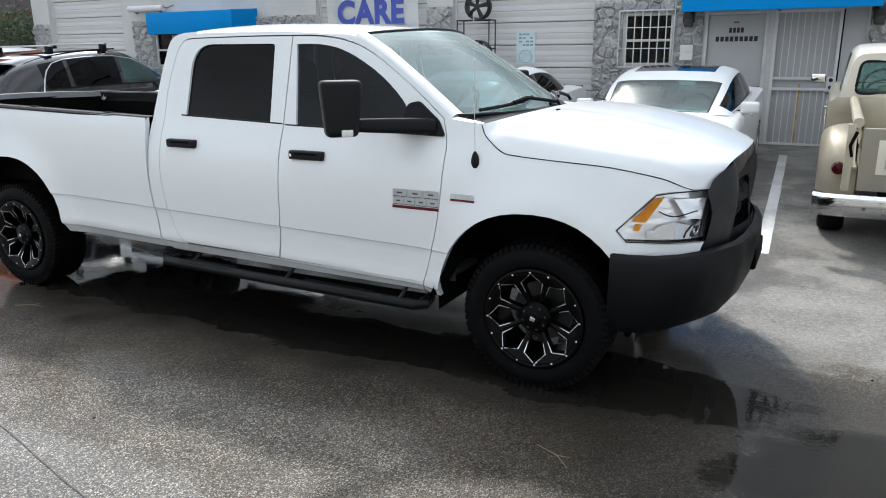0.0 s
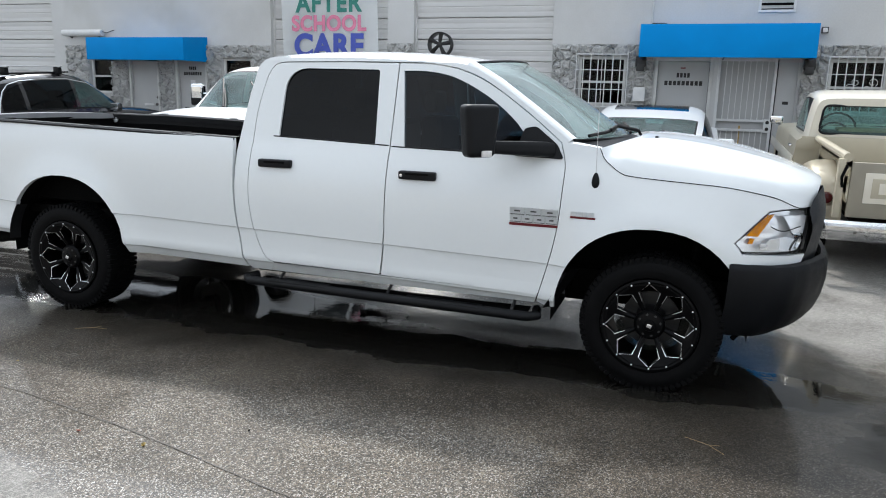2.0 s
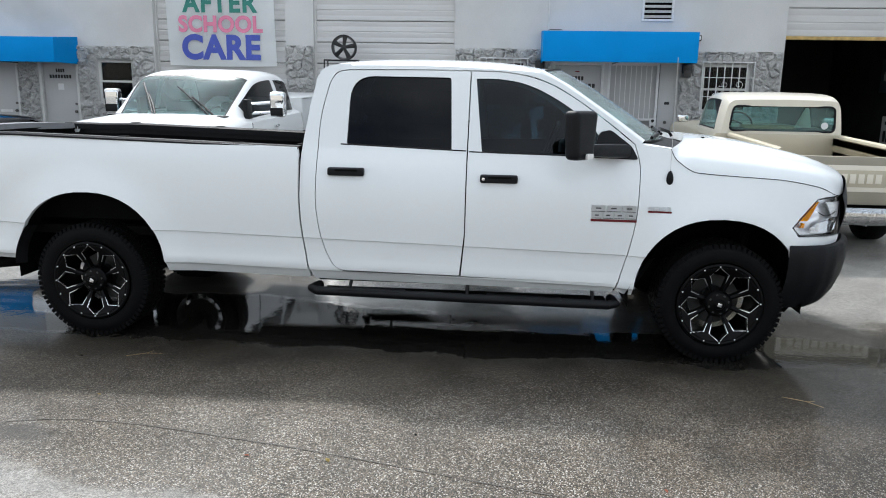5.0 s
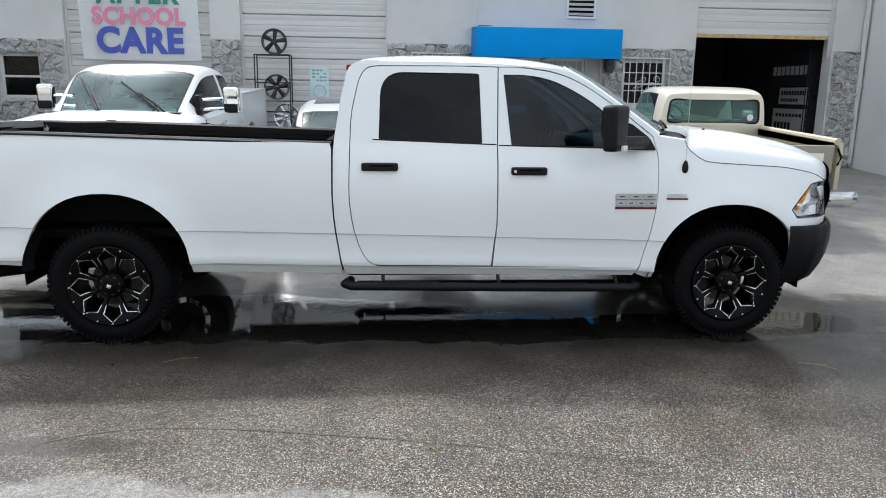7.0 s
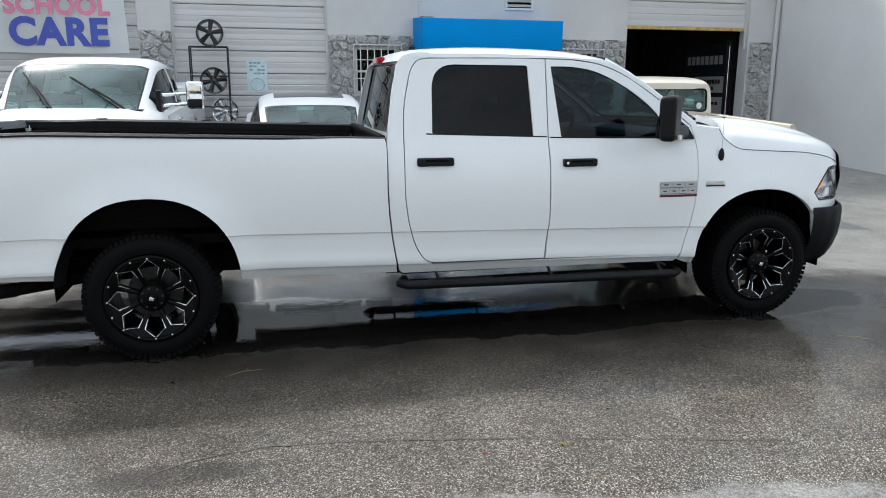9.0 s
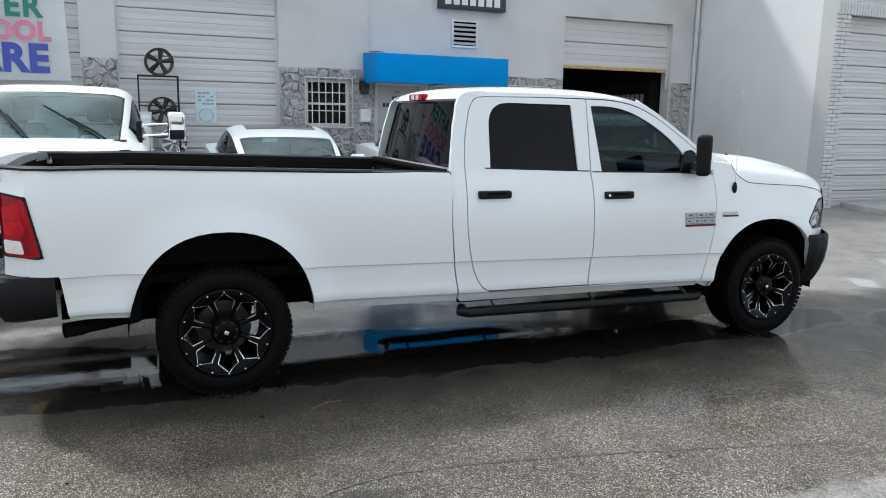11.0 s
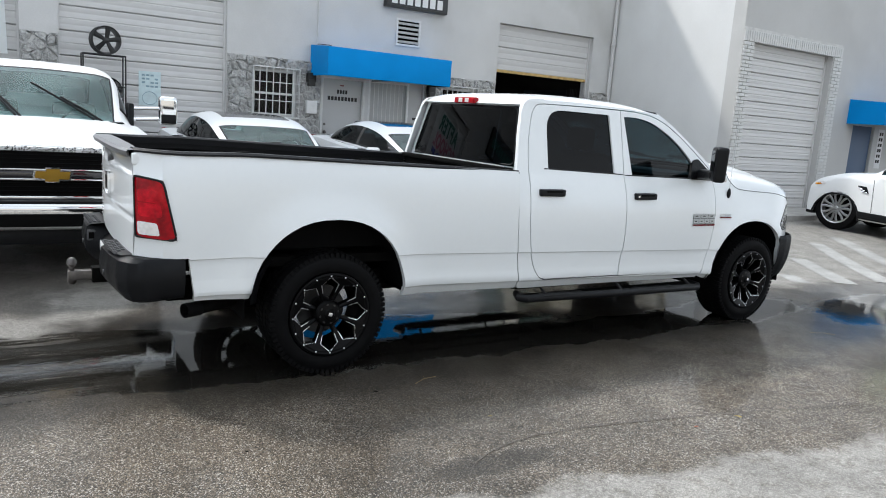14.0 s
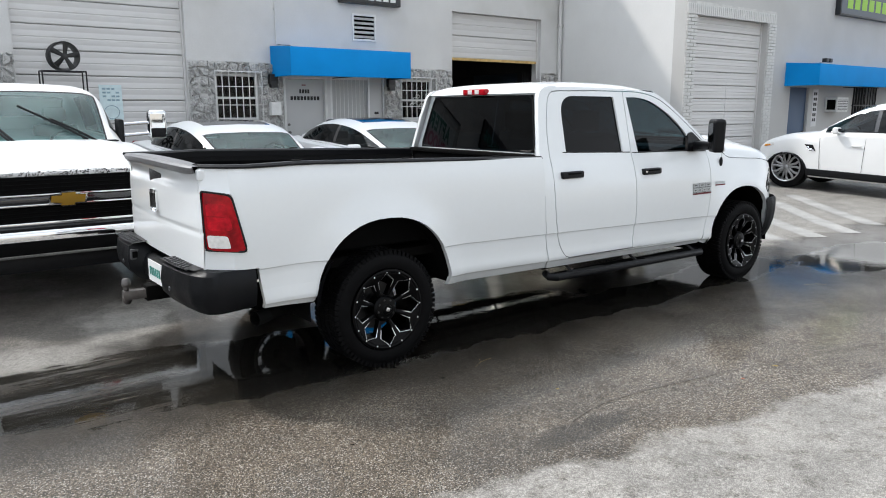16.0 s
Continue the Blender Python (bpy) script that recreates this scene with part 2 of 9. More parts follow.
M["concrete"] = mat("concrete", (0.36, 0.35, 0.33), 0.9, var=0.15, scale=4, bump=0.4, bscale=60)
M["line_paint"] = mat("line_paint", (0.66, 0.655, 0.64), 0.7, var=0.15, scale=3, fine=0.3, fscale=50, dirt=(0.42, 0.415, 0.40), bump=0.4, bscale=120)
M["road_paint"] = mat("road_paint", (0.36, 0.355, 0.34), 0.7, var=0.2, scale=3, fine=0.4, fscale=50, dirt=(0.22, 0.215, 0.205), bump=0.4, bscale=120)
M["orange_wall"] = mat("orange_wall", (0.50, 0.16, 0.09), 0.85, var=0.06, scale=2, bump=0.2, bscale=90)
M["beige_wall"] = mat("beige_wall", (0.52, 0.48, 0.42), 0.85, var=0.06, scale=2)
# Near-black: the shade inside the unlit workshops is in this wall colour.
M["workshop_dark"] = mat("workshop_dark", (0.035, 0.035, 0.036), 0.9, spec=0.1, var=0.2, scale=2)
M["maroon"] = mat("maroon", (0.022, 0.016, 0.018), 0.7, var=0.1, scale=4)
M["door_blue"] = mat("door_blue", (0.05, 0.09, 0.16), 0.5)
M["bark"] = mat("bark", (0.14, 0.10, 0.07), 0.95, var=0.3, scale=14, bump=0.8, bscale=40)
M["leaf"] = mat("leaf", (0.10, 0.135, 0.07), 0.6, var=0.35, scale=3)
M["dry_leaf"] = mat("dry_leaf", (0.30, 0.22, 0.05), 0.7, var=0.3, scale=30)
M["red_leaf"] = mat("red_leaf", (0.30, 0.07, 0.03), 0.7, var=0.3, scale=30)
M["gun_grey"] = mat("gun_grey", (0.03, 0.03, 0.03), 0.35, metal=0.3)


# ---- mesh helpers ----
def done(bm, name, material, smooth=True, angle=35):
    me = bpy.data.meshes.new(name)
    bmesh.ops.recalc_face_normals(bm, faces=bm.faces)
    bm.to_mesh(me)
    bm.free()
    me.materials.append(M[material] if isinstance(material, str) else material)
    if smooth:
        me.polygons.foreach_set("use_smooth", [True] * len(me.polygons))
        me.set_sharp_from_angle(angle=radians(angle))
    return me


def part(name, bm, material, parent=None, label="", smooth=True, angle=35, at=None):
    ob = new(name, done(bm, name, material, smooth, angle))
    ob.parent = parent
    if at is not None:
        ob.matrix_basis = at
    if label:
        ob["label"] = label
    return ob


def thing(name, label, category, group="", at=None):
    ob = new(name)
    ob.empty_display_size = 0.2
    if at is not None:
        ob.matrix_basis = at
    return tagged(ob, label, category, group)


def solid(name, bm, material, label, category, group="", kind="", smooth=True, at=None):
    """A thing or a piece of the setting that is one mesh."""
    return tagged(part(name, bm, material, None, "", smooth, 35, at), label, category, group, kind)


def box(bm, x0, x1, y0, y1, z0, z1, bevel=0.0, seg=2):
    r = bmesh.ops.create_cube(bm, size=1.0, matrix=Matrix.LocRotScale(((x0 + x1) / 2, (y0 + y1) / 2, (z0 + z1) / 2), None, (abs(x1 - x0), abs(y1 - y0), abs(z1 - z0))))
    if bevel:
        es = list({e for v in r["verts"] for e in v.link_edges})
        bmesh.ops.bevel(bm, geom=es, offset=bevel, segments=seg, affect="EDGES", profile=0.6)
    return bm


def B(*a, **k):
    return box(bmesh.new(), *a, **k)


def cyl(bm, p, q, r, r2=None, seg=16, caps=True):
    p, q = Vector(p), Vector(q)
    d = q - p
    m = Matrix.Translation((p + q) / 2) @ d.to_track_quat("Z", "Y").to_matrix().to_4x4()
    bmesh.ops.create_cone(bm, cap_ends=caps, segments=seg, radius1=r, radius2=r if r2 is None else r2, depth=d.length, matrix=m)
    return bm


def grid(bm, fn, nu, nv, closed_u=False):
    """A sheet of nu x nv cells through fn(u, v), with u and v from 0 to 1."""
    vs = [[bm.verts.new(fn(i / nu, j / nv)) for j in range(nv + 1)] for i in range(nu + (0 if closed_u else 1))]
    for i in range(nu):
        for j in range(nv):
            a, b = vs[i], vs[(i + 1) % len(vs)]
            bm.faces.new((a[j], b[j], b[j + 1], a[j + 1]))
    return bm


def tube(bm, pts, r, seg=8):
    """A round bar along pts."""
    pts = [Vector(p) for p in pts]
    rings = []
    for i, p in enumerate(pts):
        d = (pts[min(i + 1, len(pts) - 1)] - pts[max(i - 1, 0)]).normalized()
        q = d.to_track_quat("Z", "Y")
        rings.append([bm.verts.new(p + q @ Vector((r * math.cos(k * math.tau / seg), r * math.sin(k * math.tau / seg), 0))) for k in range(seg)])
    for a, b in zip(rings, rings[1:]):
        for k in range(seg):
            bm.faces.new((a[k], a[(k + 1) % seg], b[(k + 1) % seg], b[k]))
    bm.faces.new(rings[0][::-1])
    bm.faces.new(rings[-1])
    return bm


def lathe(bm, profile, seg=48, axis="y", closed=False):
    """Turns a profile of (radius, along) round an axis through the origin."""
    n = len(profile)
    vs = []
    for k in range(seg):
        c, s = math.cos(k * math.tau / seg), math.sin(k * math.tau / seg)
        vs.append([bm.verts.new((r * c, a, r * s) if axis == "y" else (r * c, r * s, a)) for r, a in profile])
    for k in range(seg):
        a, b = vs[k], vs[(k + 1) % seg]
        for j in range(n if closed else n - 1):
            bm.faces.new((a[j], b[j], b[(j + 1) % n], a[(j + 1) % n]))
    return bm


def interp(x, pts):
    if x <= pts[0][0]:
        return pts[0][1]
    for (a, u), (b, v) in zip(pts, pts[1:]):
        if x <= b:
            return u + (v - u) * (x - a) / (b - a)
    return pts[-1][1]


def smooth_in(x, pts):
    """Like interp, but with slopes that run on smoothly (Catmull-Rom)."""
    if x <= pts[0][0]:
        return pts[0][1]
    if x >= pts[-1][0]:
        return pts[-1][1]
    for i in range(len(pts) - 1):
        (a, u), (b, v) = pts[i], pts[i + 1]
        if x <= b:
            p, q = pts[max(i - 1, 0)], pts[min(i + 2, len(pts) - 1)]
            h, t = b - a, (x - a) / (b - a)
            m0, m1 = h * (v - p[1]) / (b - p[0]), h * (q[1] - u) / (q[0] - a)
            return u * (2 * t**3 - 3 * t**2 + 1) + m0 * (t**3 - 2 * t**2 + t) + v * (3 * t**2 - 2 * t**3) + m1 * (t**3 - t**2)


def rounded(pts, r, seg=5):
    """A polygon with its corners rounded; r is one radius or one for each corner."""
    out, n = [], len(pts)
    for i, p in enumerate(pts):
        ri = r[i] if isinstance(r, (list, tuple)) else r
        p, a, b = Vector(p), Vector(pts[i - 1]), Vector(pts[(i + 1) % n])
        if ri <= 0:
            out.append(tuple(p))
            continue
        ri = min(ri, (a - p).length * 0.49, (b - p).length * 0.49)
        s, e = p + (a - p).normalized() * ri, p + (b - p).normalized() * ri
        for k in range(seg + 1):
            t = k / seg
            out.append(tuple((1 - t) ** 2 * s + 2 * t * (1 - t) * p + t * t * e))
    return out


def skin(outline, fn, thick, step=0.08, lip=True, hole=None, creases=()):
    """A panel: a flat outline of (u, v) cut into a fine net, each point laid at fn(u, v), with its rim turned in along +y by thick."""
    bm = bmesh.new()
    f = bm.faces.new([bm.verts.new((u, 0, v)) for u, v in outline])
    if hole:
        g = bm.faces.new([bm.verts.new((u, 0, v)) for u, v in hole])
        edges = list(f.edges) + list(g.edges)
        bmesh.ops.delete(bm, geom=[f, g], context="FACES_ONLY")
        bmesh.ops.triangle_fill(bm, edges=edges, use_beauty=True)
    us, vs = [p[0] for p in outline], [p[1] for p in outline]
    for lo, hi, ax in ((min(us), max(us), 0), (min(vs), max(vs), 2)):
        for k in range(1, int((hi - lo) / step) + 1):
            c = lo + (hi - lo) * k / (int((hi - lo) / step) + 1)
            co, no = (c if ax == 0 else 0, 0, c if ax == 2 else 0), (1 if ax == 0 else 0, 0, 1 if ax == 2 else 0)
            bmesh.ops.bisect_plane(bm, geom=bm.verts[:] + bm.edges[:] + bm.faces[:], plane_co=co, plane_no=no, dist=1e-5)
    for co, no in creases:
        bmesh.ops.bisect_plane(bm, geom=bm.verts[:] + bm.edges[:] + bm.faces[:], plane_co=co, plane_no=no, dist=1e-5)
    rim = [e for e in bm.edges if e.is_boundary]
    for v in bm.verts:
        v.co = Vector(fn(v.co.x, v.co.z))
    if lip:
        r = bmesh.ops.extrude_edge_only(bm, edges=rim)
        for v in r["geom"]:
            if isinstance(v, bmesh.types.BMVert):
                v.co.y += thick
    return bm


def mirrored(bm, yc):
    for v in bm.verts:
        v.co.y = 2 * yc - v.co.y
    return bm


def text(name, body, size, material, parent, at, sx=1.0, extrude=0.004, label=""):
    c = bpy.data.curves.new(name, "FONT")
    c.body, c.size, c.extrude, c.align_x, c.align_y = body, size, extrude, "CENTER", "CENTER"
    c.materials.append(M[material])
    ob = new(name, c)
    ob.parent = parent
    ob.matrix_basis = at @ Matrix.Diagonal((sx, 1, 1, 1))
    if label:
        ob["label"] = label
    return ob


def rise(x, y):
    """The ground's height: level round the truck, rising gently to the shops."""
    d = max(0.0, y - 1.3)
    return 0.042 * (d - 0.25 * (1 - math.exp(-d / 0.25))) if d < 12 else 0.042 * 11.75

# ---- ground ----
def wet_asphalt():
    """Coarse asphalt: stones in tar, dry pale stretches, dark wet ones and standing water in the low strip."""
    m = bpy.data.materials.new("wet_asphalt")
    m.use_nodes = True
    n, l = m.node_tree.nodes, m.node_tree.links
    b = n["Principled BSDF"]
    geo = n.new("ShaderNodeNewGeometry")
    sep = n.new("ShaderNodeSeparateXYZ")
    l.new(geo.outputs["Position"], sep.inputs[0])

    def noise_(scale, detail=4.0, rough=0.5, stretch=None):
        t = n.new("ShaderNodeTexNoise")
        t.inputs["Scale"].default_value, t.inputs["Detail"].default_value, t.inputs["Roughness"].default_value = scale, detail, rough
        src = geo.outputs["Position"]
        if stretch:
            mp = n.new("ShaderNodeMapping")
            mp.inputs["Scale"].default_value = stretch
            l.new(src, mp.inputs["Vector"])
            src = mp.outputs["Vector"]
        l.new(src, t.inputs["Vector"])
        return t.outputs["Fac"]

    def op(kind, a, c=0.0, d=None):
        x = n.new("ShaderNodeMath")
        x.operation = kind
        for i, v in enumerate((a, c) if d is None else (a, c, d)):
            if isinstance(v, (int, float)):
                x.inputs[i].default_value = v
            else:
                l.new(v, x.inputs[i])
        return x.outputs[0]

    def ramp(v, lo, hi, a=0.0, c=1.0):
        r = n.new("ShaderNodeMapRange")
        r.interpolation_type = "SMOOTHSTEP"
        for k, w in (("From Min", lo), ("From Max", hi), ("To Min", a), ("To Max", c)):
            r.inputs[k].default_value = w
        l.new(v, r.inputs["Value"])
        return r.outputs["Result"]

    def mixc(f, a, c):
        x = n.new("ShaderNodeMix")
        x.data_type = "RGBA"
        l.new(f, x.inputs["Factor"])
        for s, v in (("A", a), ("B", c)):
            if isinstance(v, tuple):
                x.inputs[s].default_value = (*v, 1)
            else:
                l.new(v, x.inputs[s])
        return x.outputs["Result"]

    warp = op("SUBTRACT", noise_(1.3, 6, 0.6), 0.5)
    warp2 = op("SUBTRACT", noise_(2.1, 6, 0.6, (0.45, 1.3, 1)), 0.5)
    X = op("ADD", sep.outputs["X"], op("MULTIPLY", warp2, 1.2))
    Y = op("ADD", sep.outputs["Y"], op("MULTIPLY", warp, 0.55))

    def ellipse(cx, cy, rx, ry):
        u, v = op("DIVIDE", op("SUBTRACT", X, cx), rx), op("DIVIDE", op("SUBTRACT", Y, cy), ry)
        return op("SUBTRACT", 1.0, op("ADD", op("MULTIPLY", u, u), op("MULTIPLY", v, v)))

    water = op("MAXIMUM", ellipse(0.2, 0.58, 2.5, 0.62), op("MAXIMUM", ellipse(6.55, -0.28, 1.38, 0.62), op("MAXIMUM", ellipse(-1.75, 0.85, 1.25, 0.62), op("MAXIMUM", ellipse(2.7, 0.22, 2.2, 0.30), ellipse(4.5, 0.30, 1.2, 0.40)))))
    # behind the tail the water lies in streaks between the swells of the asphalt
    streak = ramp(noise_(2.6, 5, 0.6, (0.22, 2.4, 1)), 0.40, 0.56)
    broken = op("MULTIPLY", ramp(sep.outputs["X"], -0.9, -1.6, 0.0, 0.9), op("SUBTRACT", 1.0, streak))
    pool = op("MULTIPLY", ramp(water, -0.08, 0.30), op("SUBTRACT", 1.0, broken))
    damp = ramp(water, -2.6, -0.4)
    # dry stretches: the strip by the camera's feet, the lane in front of the truck and that behind its tail
    edge = op("ADD", op("ADD", sep.outputs["Y"], 1.67), op("ADD", op("MULTIPLY", sep.outputs["X"], 0.152), op("MULTIPLY", op("SUBTRACT", noise_(1.1, 8, 0.65), 0.5), 0.7)))
    dry = op("MULTIPLY", ramp(edge, -0.02, -0.12), ramp(noise_(7.0, 6, 0.7), 0.34, 0.52, 0.45, 1.0))
    far = ramp(op("ADD", op("ADD", sep.outputs["Y"], op("MULTIPLY", warp, 1.6)), op("ADD", op("MULTIPLY", ramp(sep.outputs["X"], 4.5, 5.6), 1.45), op("MULTIPLY", ramp(sep.outputs["X"], -0.5, -1.4), 0.9))), 2.1, 2.6)
    patch = ramp(op("ADD", noise_(0.55, 6, 0.6), ramp(sep.outputs["X"], 4.5, 7.5, 0.0, 0.10)), 0.44, 0.54)
    dry = op("MAXIMUM", dry, op("MULTIPLY", far, op("MINIMUM", 0.95, op("ADD", op("ADD", 0.30, op("MULTIPLY", patch, 0.55)), ramp(sep.outputs["X"], 4.9, 6.4, 0.0, 0.48)))))
    dry = op("MULTIPLY", dry, op("SUBTRACT", 1.0, pool))
    vor = n.new("ShaderNodeTexVoronoi")
    vor.inputs["Scale"].default_value = 185.0
    l.new(geo.outputs["Position"], vor.inputs["Vector"])
    vsep = n.new("ShaderNodeSeparateColor")
    l.new(vor.outputs["Color"], vsep.inputs[0])
    stones = ramp(vsep.outputs["Red"], 0.22, 1.0)
    broad = noise_(0.7, 7, 0.6)
    fine = noise_(38, 3)
    tarry = mixc(stones, (0.0085, 0.0066, 0.0046), (0.062, 0.048, 0.033))
    pale = mixc(stones, (0.195, 0.185, 0.168), (0.365, 0.348, 0.318))
    mid = mixc(stones, (0.027, 0.022, 0.016), (0.180, 0.146, 0.108))
    # Light on the ground clear of the truck, put into its colour.
    lit_ground = op("MULTIPLY", ramp(op("ADD", op("ADD", sep.outputs["Y"], op("MULTIPLY", sep.outputs["X"], 0.10)), op("MULTIPLY", warp, 0.8)), -0.75, -1.75), 0.38)
    rearward = op("MULTIPLY", ramp(X, 0.5, -1.0), ramp(Y, 0.3, -0.4, 0.0, 0.92))
    forward = op("MULTIPLY", op("MULTIPLY", ramp(X, -0.2, 2.4, 0.15, 0.95), ramp(X, 4.5, 3.6)), ramp(Y, -0.45, -1.2))
    lit_ground = op("MAXIMUM", op("ADD", lit_ground, forward), rearward)
    # Random wear and this painted light both bring in the paler stones.
    worn = mixc(op("MINIMUM", 1.0, op("ADD", lit_ground, op("MULTIPLY", ramp(broad, 0.42, 0.62), 0.45))), tarry, mid)
    worn = mixc(op("MULTIPLY", ramp(vsep.outputs["Green"], 0.84, 0.91), op("ADD", 0.30, op("MULTIPLY", lit_ground, 0.35))), worn, (0.56, 0.53, 0.48))
    # soaked asphalt near standing water is darker
    su, sv = op("DIVIDE", op("SUBTRACT", sep.outputs["X"], 0.30), 0.42), op("DIVIDE", op("ADD", sep.outputs["Y"], op("ADD", 1.49, op("MULTIPLY", op("SUBTRACT", noise_(6, 6, 0.65), 0.5), 0.22))), 0.12)
    stain = ramp(op("SUBTRACT", 1.0, op("ADD", op("MULTIPLY", su, su), op("MULTIPLY", sv, sv))), -0.2, 0.7, 0.0, 0.6)
    soaked = op("MAXIMUM", op("MULTIPLY", damp, 0.55), stain)
    worn = mixc(soaked, worn, (0.010, 0.0088, 0.0068))
    col = mixc(dry, worn, pale)
    x = n.new("ShaderNodeMix")
    x.data_type, x.blend_type = "RGBA", "MULTIPLY"
    x.inputs["Factor"].default_value = 1.0
    l.new(col, x.inputs["A"])
    grime = ramp(op("ADD", op("MULTIPLY", fine, 0.5), op("MULTIPLY", noise_(3.0, 6), 0.5)), 0.35, 0.65, 0.68, 1.12)
    g3 = n.new("ShaderNodeCombineColor")
    for k in ("Red", "Green", "Blue"):
        l.new(grime, g3.inputs[k])
    l.new(g3.outputs["Color"], x.inputs["B"])
    col = mixc(pool, x.outputs["Result"], (0.014, 0.013, 0.011))
    l.new(col, b.inputs["Base Color"])
    wetness = op("SUBTRACT", 1.0, dry)
    rough = op("ADD", op("MULTIPLY", dry, 0.42), op("MULTIPLY", wetness, op("ADD", 0.42, op("MULTIPLY", ramp(noise_(1.7, 5), 0.35, 0.65), 0.16))))
    rough = op("SUBTRACT", rough, op("MULTIPLY", damp, op("MULTIPLY", wetness, 0.10)))
    l.new(op("ADD", op("MULTIPLY", rough, op("SUBTRACT", 1.0, pool)), op("MULTIPLY", pool, 0.02)), b.inputs["Roughness"])
    b.inputs["IOR"].default_value = 1.38
    l.new(op("MULTIPLY", op("SUBTRACT", 1.0, pool), 0.3), b.inputs["Specular IOR Level"])
    # a film of water over the tar, broken by the stones that stand out of it
    l.new(op("MULTIPLY", wetness, op("SUBTRACT", 1.0, op("MAXIMUM", op("MULTIPLY", op("SUBTRACT", 1.0, pool), 0.30), op("MULTIPLY", stones, op("SUBTRACT", 0.35, op("MULTIPLY", pool, 0.35)))))), b.inputs["Coat Weight"])
    b.inputs["Coat IOR"].default_value = 1.36
    film = op("ADD", 0.040, op("MULTIPLY", ramp(noise_(1.7, 5), 0.35, 0.65), 0.06))
    l.new(op("ADD", op("MULTIPLY", film, op("SUBTRACT", 1.0, op("MULTIPLY", pool, pool))), 0.012), b.inputs["Coat Roughness"])
    cb_ = n.new("ShaderNodeBump")
    cb_.inputs["Distance"].default_value = 0.0015
    l.new(op("ADD", 0.12, op("MULTIPLY", op("SUBTRACT", 1.0, pool), 0.10)), cb_.inputs["Strength"])
    l.new(op("ADD", fine, op("MULTIPLY", noise_(9.0, 3), 3.0)), cb_.inputs["Height"])
    l.new(cb_.outputs["Normal"], b.inputs["Coat Normal"])
    bp = n.new("ShaderNodeBump")
    bp.inputs["Distance"].default_value = 0.006
    l.new(op("ADD", op("MULTIPLY", op("SUBTRACT", 1.0, vor.outputs["Distance"]), 0.6), op("MULTIPLY", fine, 0.6)), bp.inputs["Height"])
    l.new(op("MULTIPLY", op("SUBTRACT", 1.0, pool), op("ADD", 0.30, op("MULTIPLY", dry, 0.4))), bp.inputs["Strength"])
    l.new(bp.outputs["Normal"], b.inputs["Normal"])
    return m


M["wet_asphalt"] = wet_asphalt()
bm = bmesh.new()
xs = [-300, -60, -25, -14, -8, -4, 0, 4, 8, 12, 18, 30, 80, 300]
ysg = [-300, -60, -20, -8, -4, -2, 0, 1.0, 1.3, 1.45, 1.6, 1.8, 2.1, 2.6, 3.4, 4.4, 5.4, 6.4, 7.4, 8.4, 9.4, 12, 20, 60, 300]
gv = [[bm.verts.new((x, y, rise(x, y))) for y in ysg] for x in xs]
for i in range(len(xs) - 1):
    for j in range(len(ysg) - 1):
        bm.faces.new((gv[i][j], gv[i + 1][j], gv[i + 1][j + 1], gv[i][j + 1]))
ground = solid("ground", bm, "wet_asphalt", "coarse wet asphalt car park with puddles and pale dry stretches", "ground", kind="structure")


def stripe(name, p, q, w, label):
    """A painted line that lies on the ground from p to q."""
    bm = bmesh.new()
    p, q = Vector(p), Vector(q)
    d = (q - p).normalized()
    s = Vector((-d.y, d.x)) * w / 2
    k = 24

    def at(u, v):
        c = p.lerp(q, u) + s * (2 * v - 1) * (1 + 0.10 * noise.noise((u * 9, v * 3, p.x)))
        return (c.x, c.y, rise(c.x, c.y) + 0.004)

    grid(bm, at, k, 1)
    return solid(name, bm, "line_paint" if name == "parking_line" else "road_paint", label, "road marking", "painted lines", kind="structure")


stripe("parking_line", (5.16, 3.2), (5.04, 8.3), 0.11, "worn white painted parking bay line on asphalt")
for a, c, w in (((6.72, 0.95), (7.0, 1.35), 0.24), ((7.35, 0.72), (8.35, 2.05), 0.28), ((8.05, 0.60), (10.1, 2.85), 0.28), ((9.1, 0.72), (11.3, 3.2), 0.28)):
    stripe("hatch_line", a, c, w, "worn white painted hatching stripe on asphalt")


# the tarred joint in the asphalt
bm = bmesh.new()
seam = [(0.08, -1.56), (0.20, -1.44), (0.38, -1.36), (0.70, -1.31), (1.04, -1.34), (1.60, -1.44), (2.15, -1.555), (2.67, -1.69), (3.05, -1.78), (3.40, -1.83)]


def seam_at(u, v):
    s = u * (len(seam) - 1)
    k = min(int(s), len(seam) - 2)
    x, y = (seam[k][i] + (seam[k + 1][i] - seam[k][i]) * (s - k) for i in (0, 1))
    y += 0.012 * noise.noise((x * 7, 3, 0)) + (v - 0.5) * (0.003 + 0.011 * abs(noise.noise((x * 11, 8, v)) + 0.35)) * min(1, 8 * u, 8 * (1 - u))
    return (x, y, rise(x, y) + 0.003)


grid(bm, seam_at, 90, 1)
solid("tar_seam", bm, "tar_seam", "thin black tar seam across the wet asphalt", "seam", kind="structure")

# ---- main building ----
WY, WT, WTOP = 9.30, 0.30, 6.4
GZ = rise(0, WY)


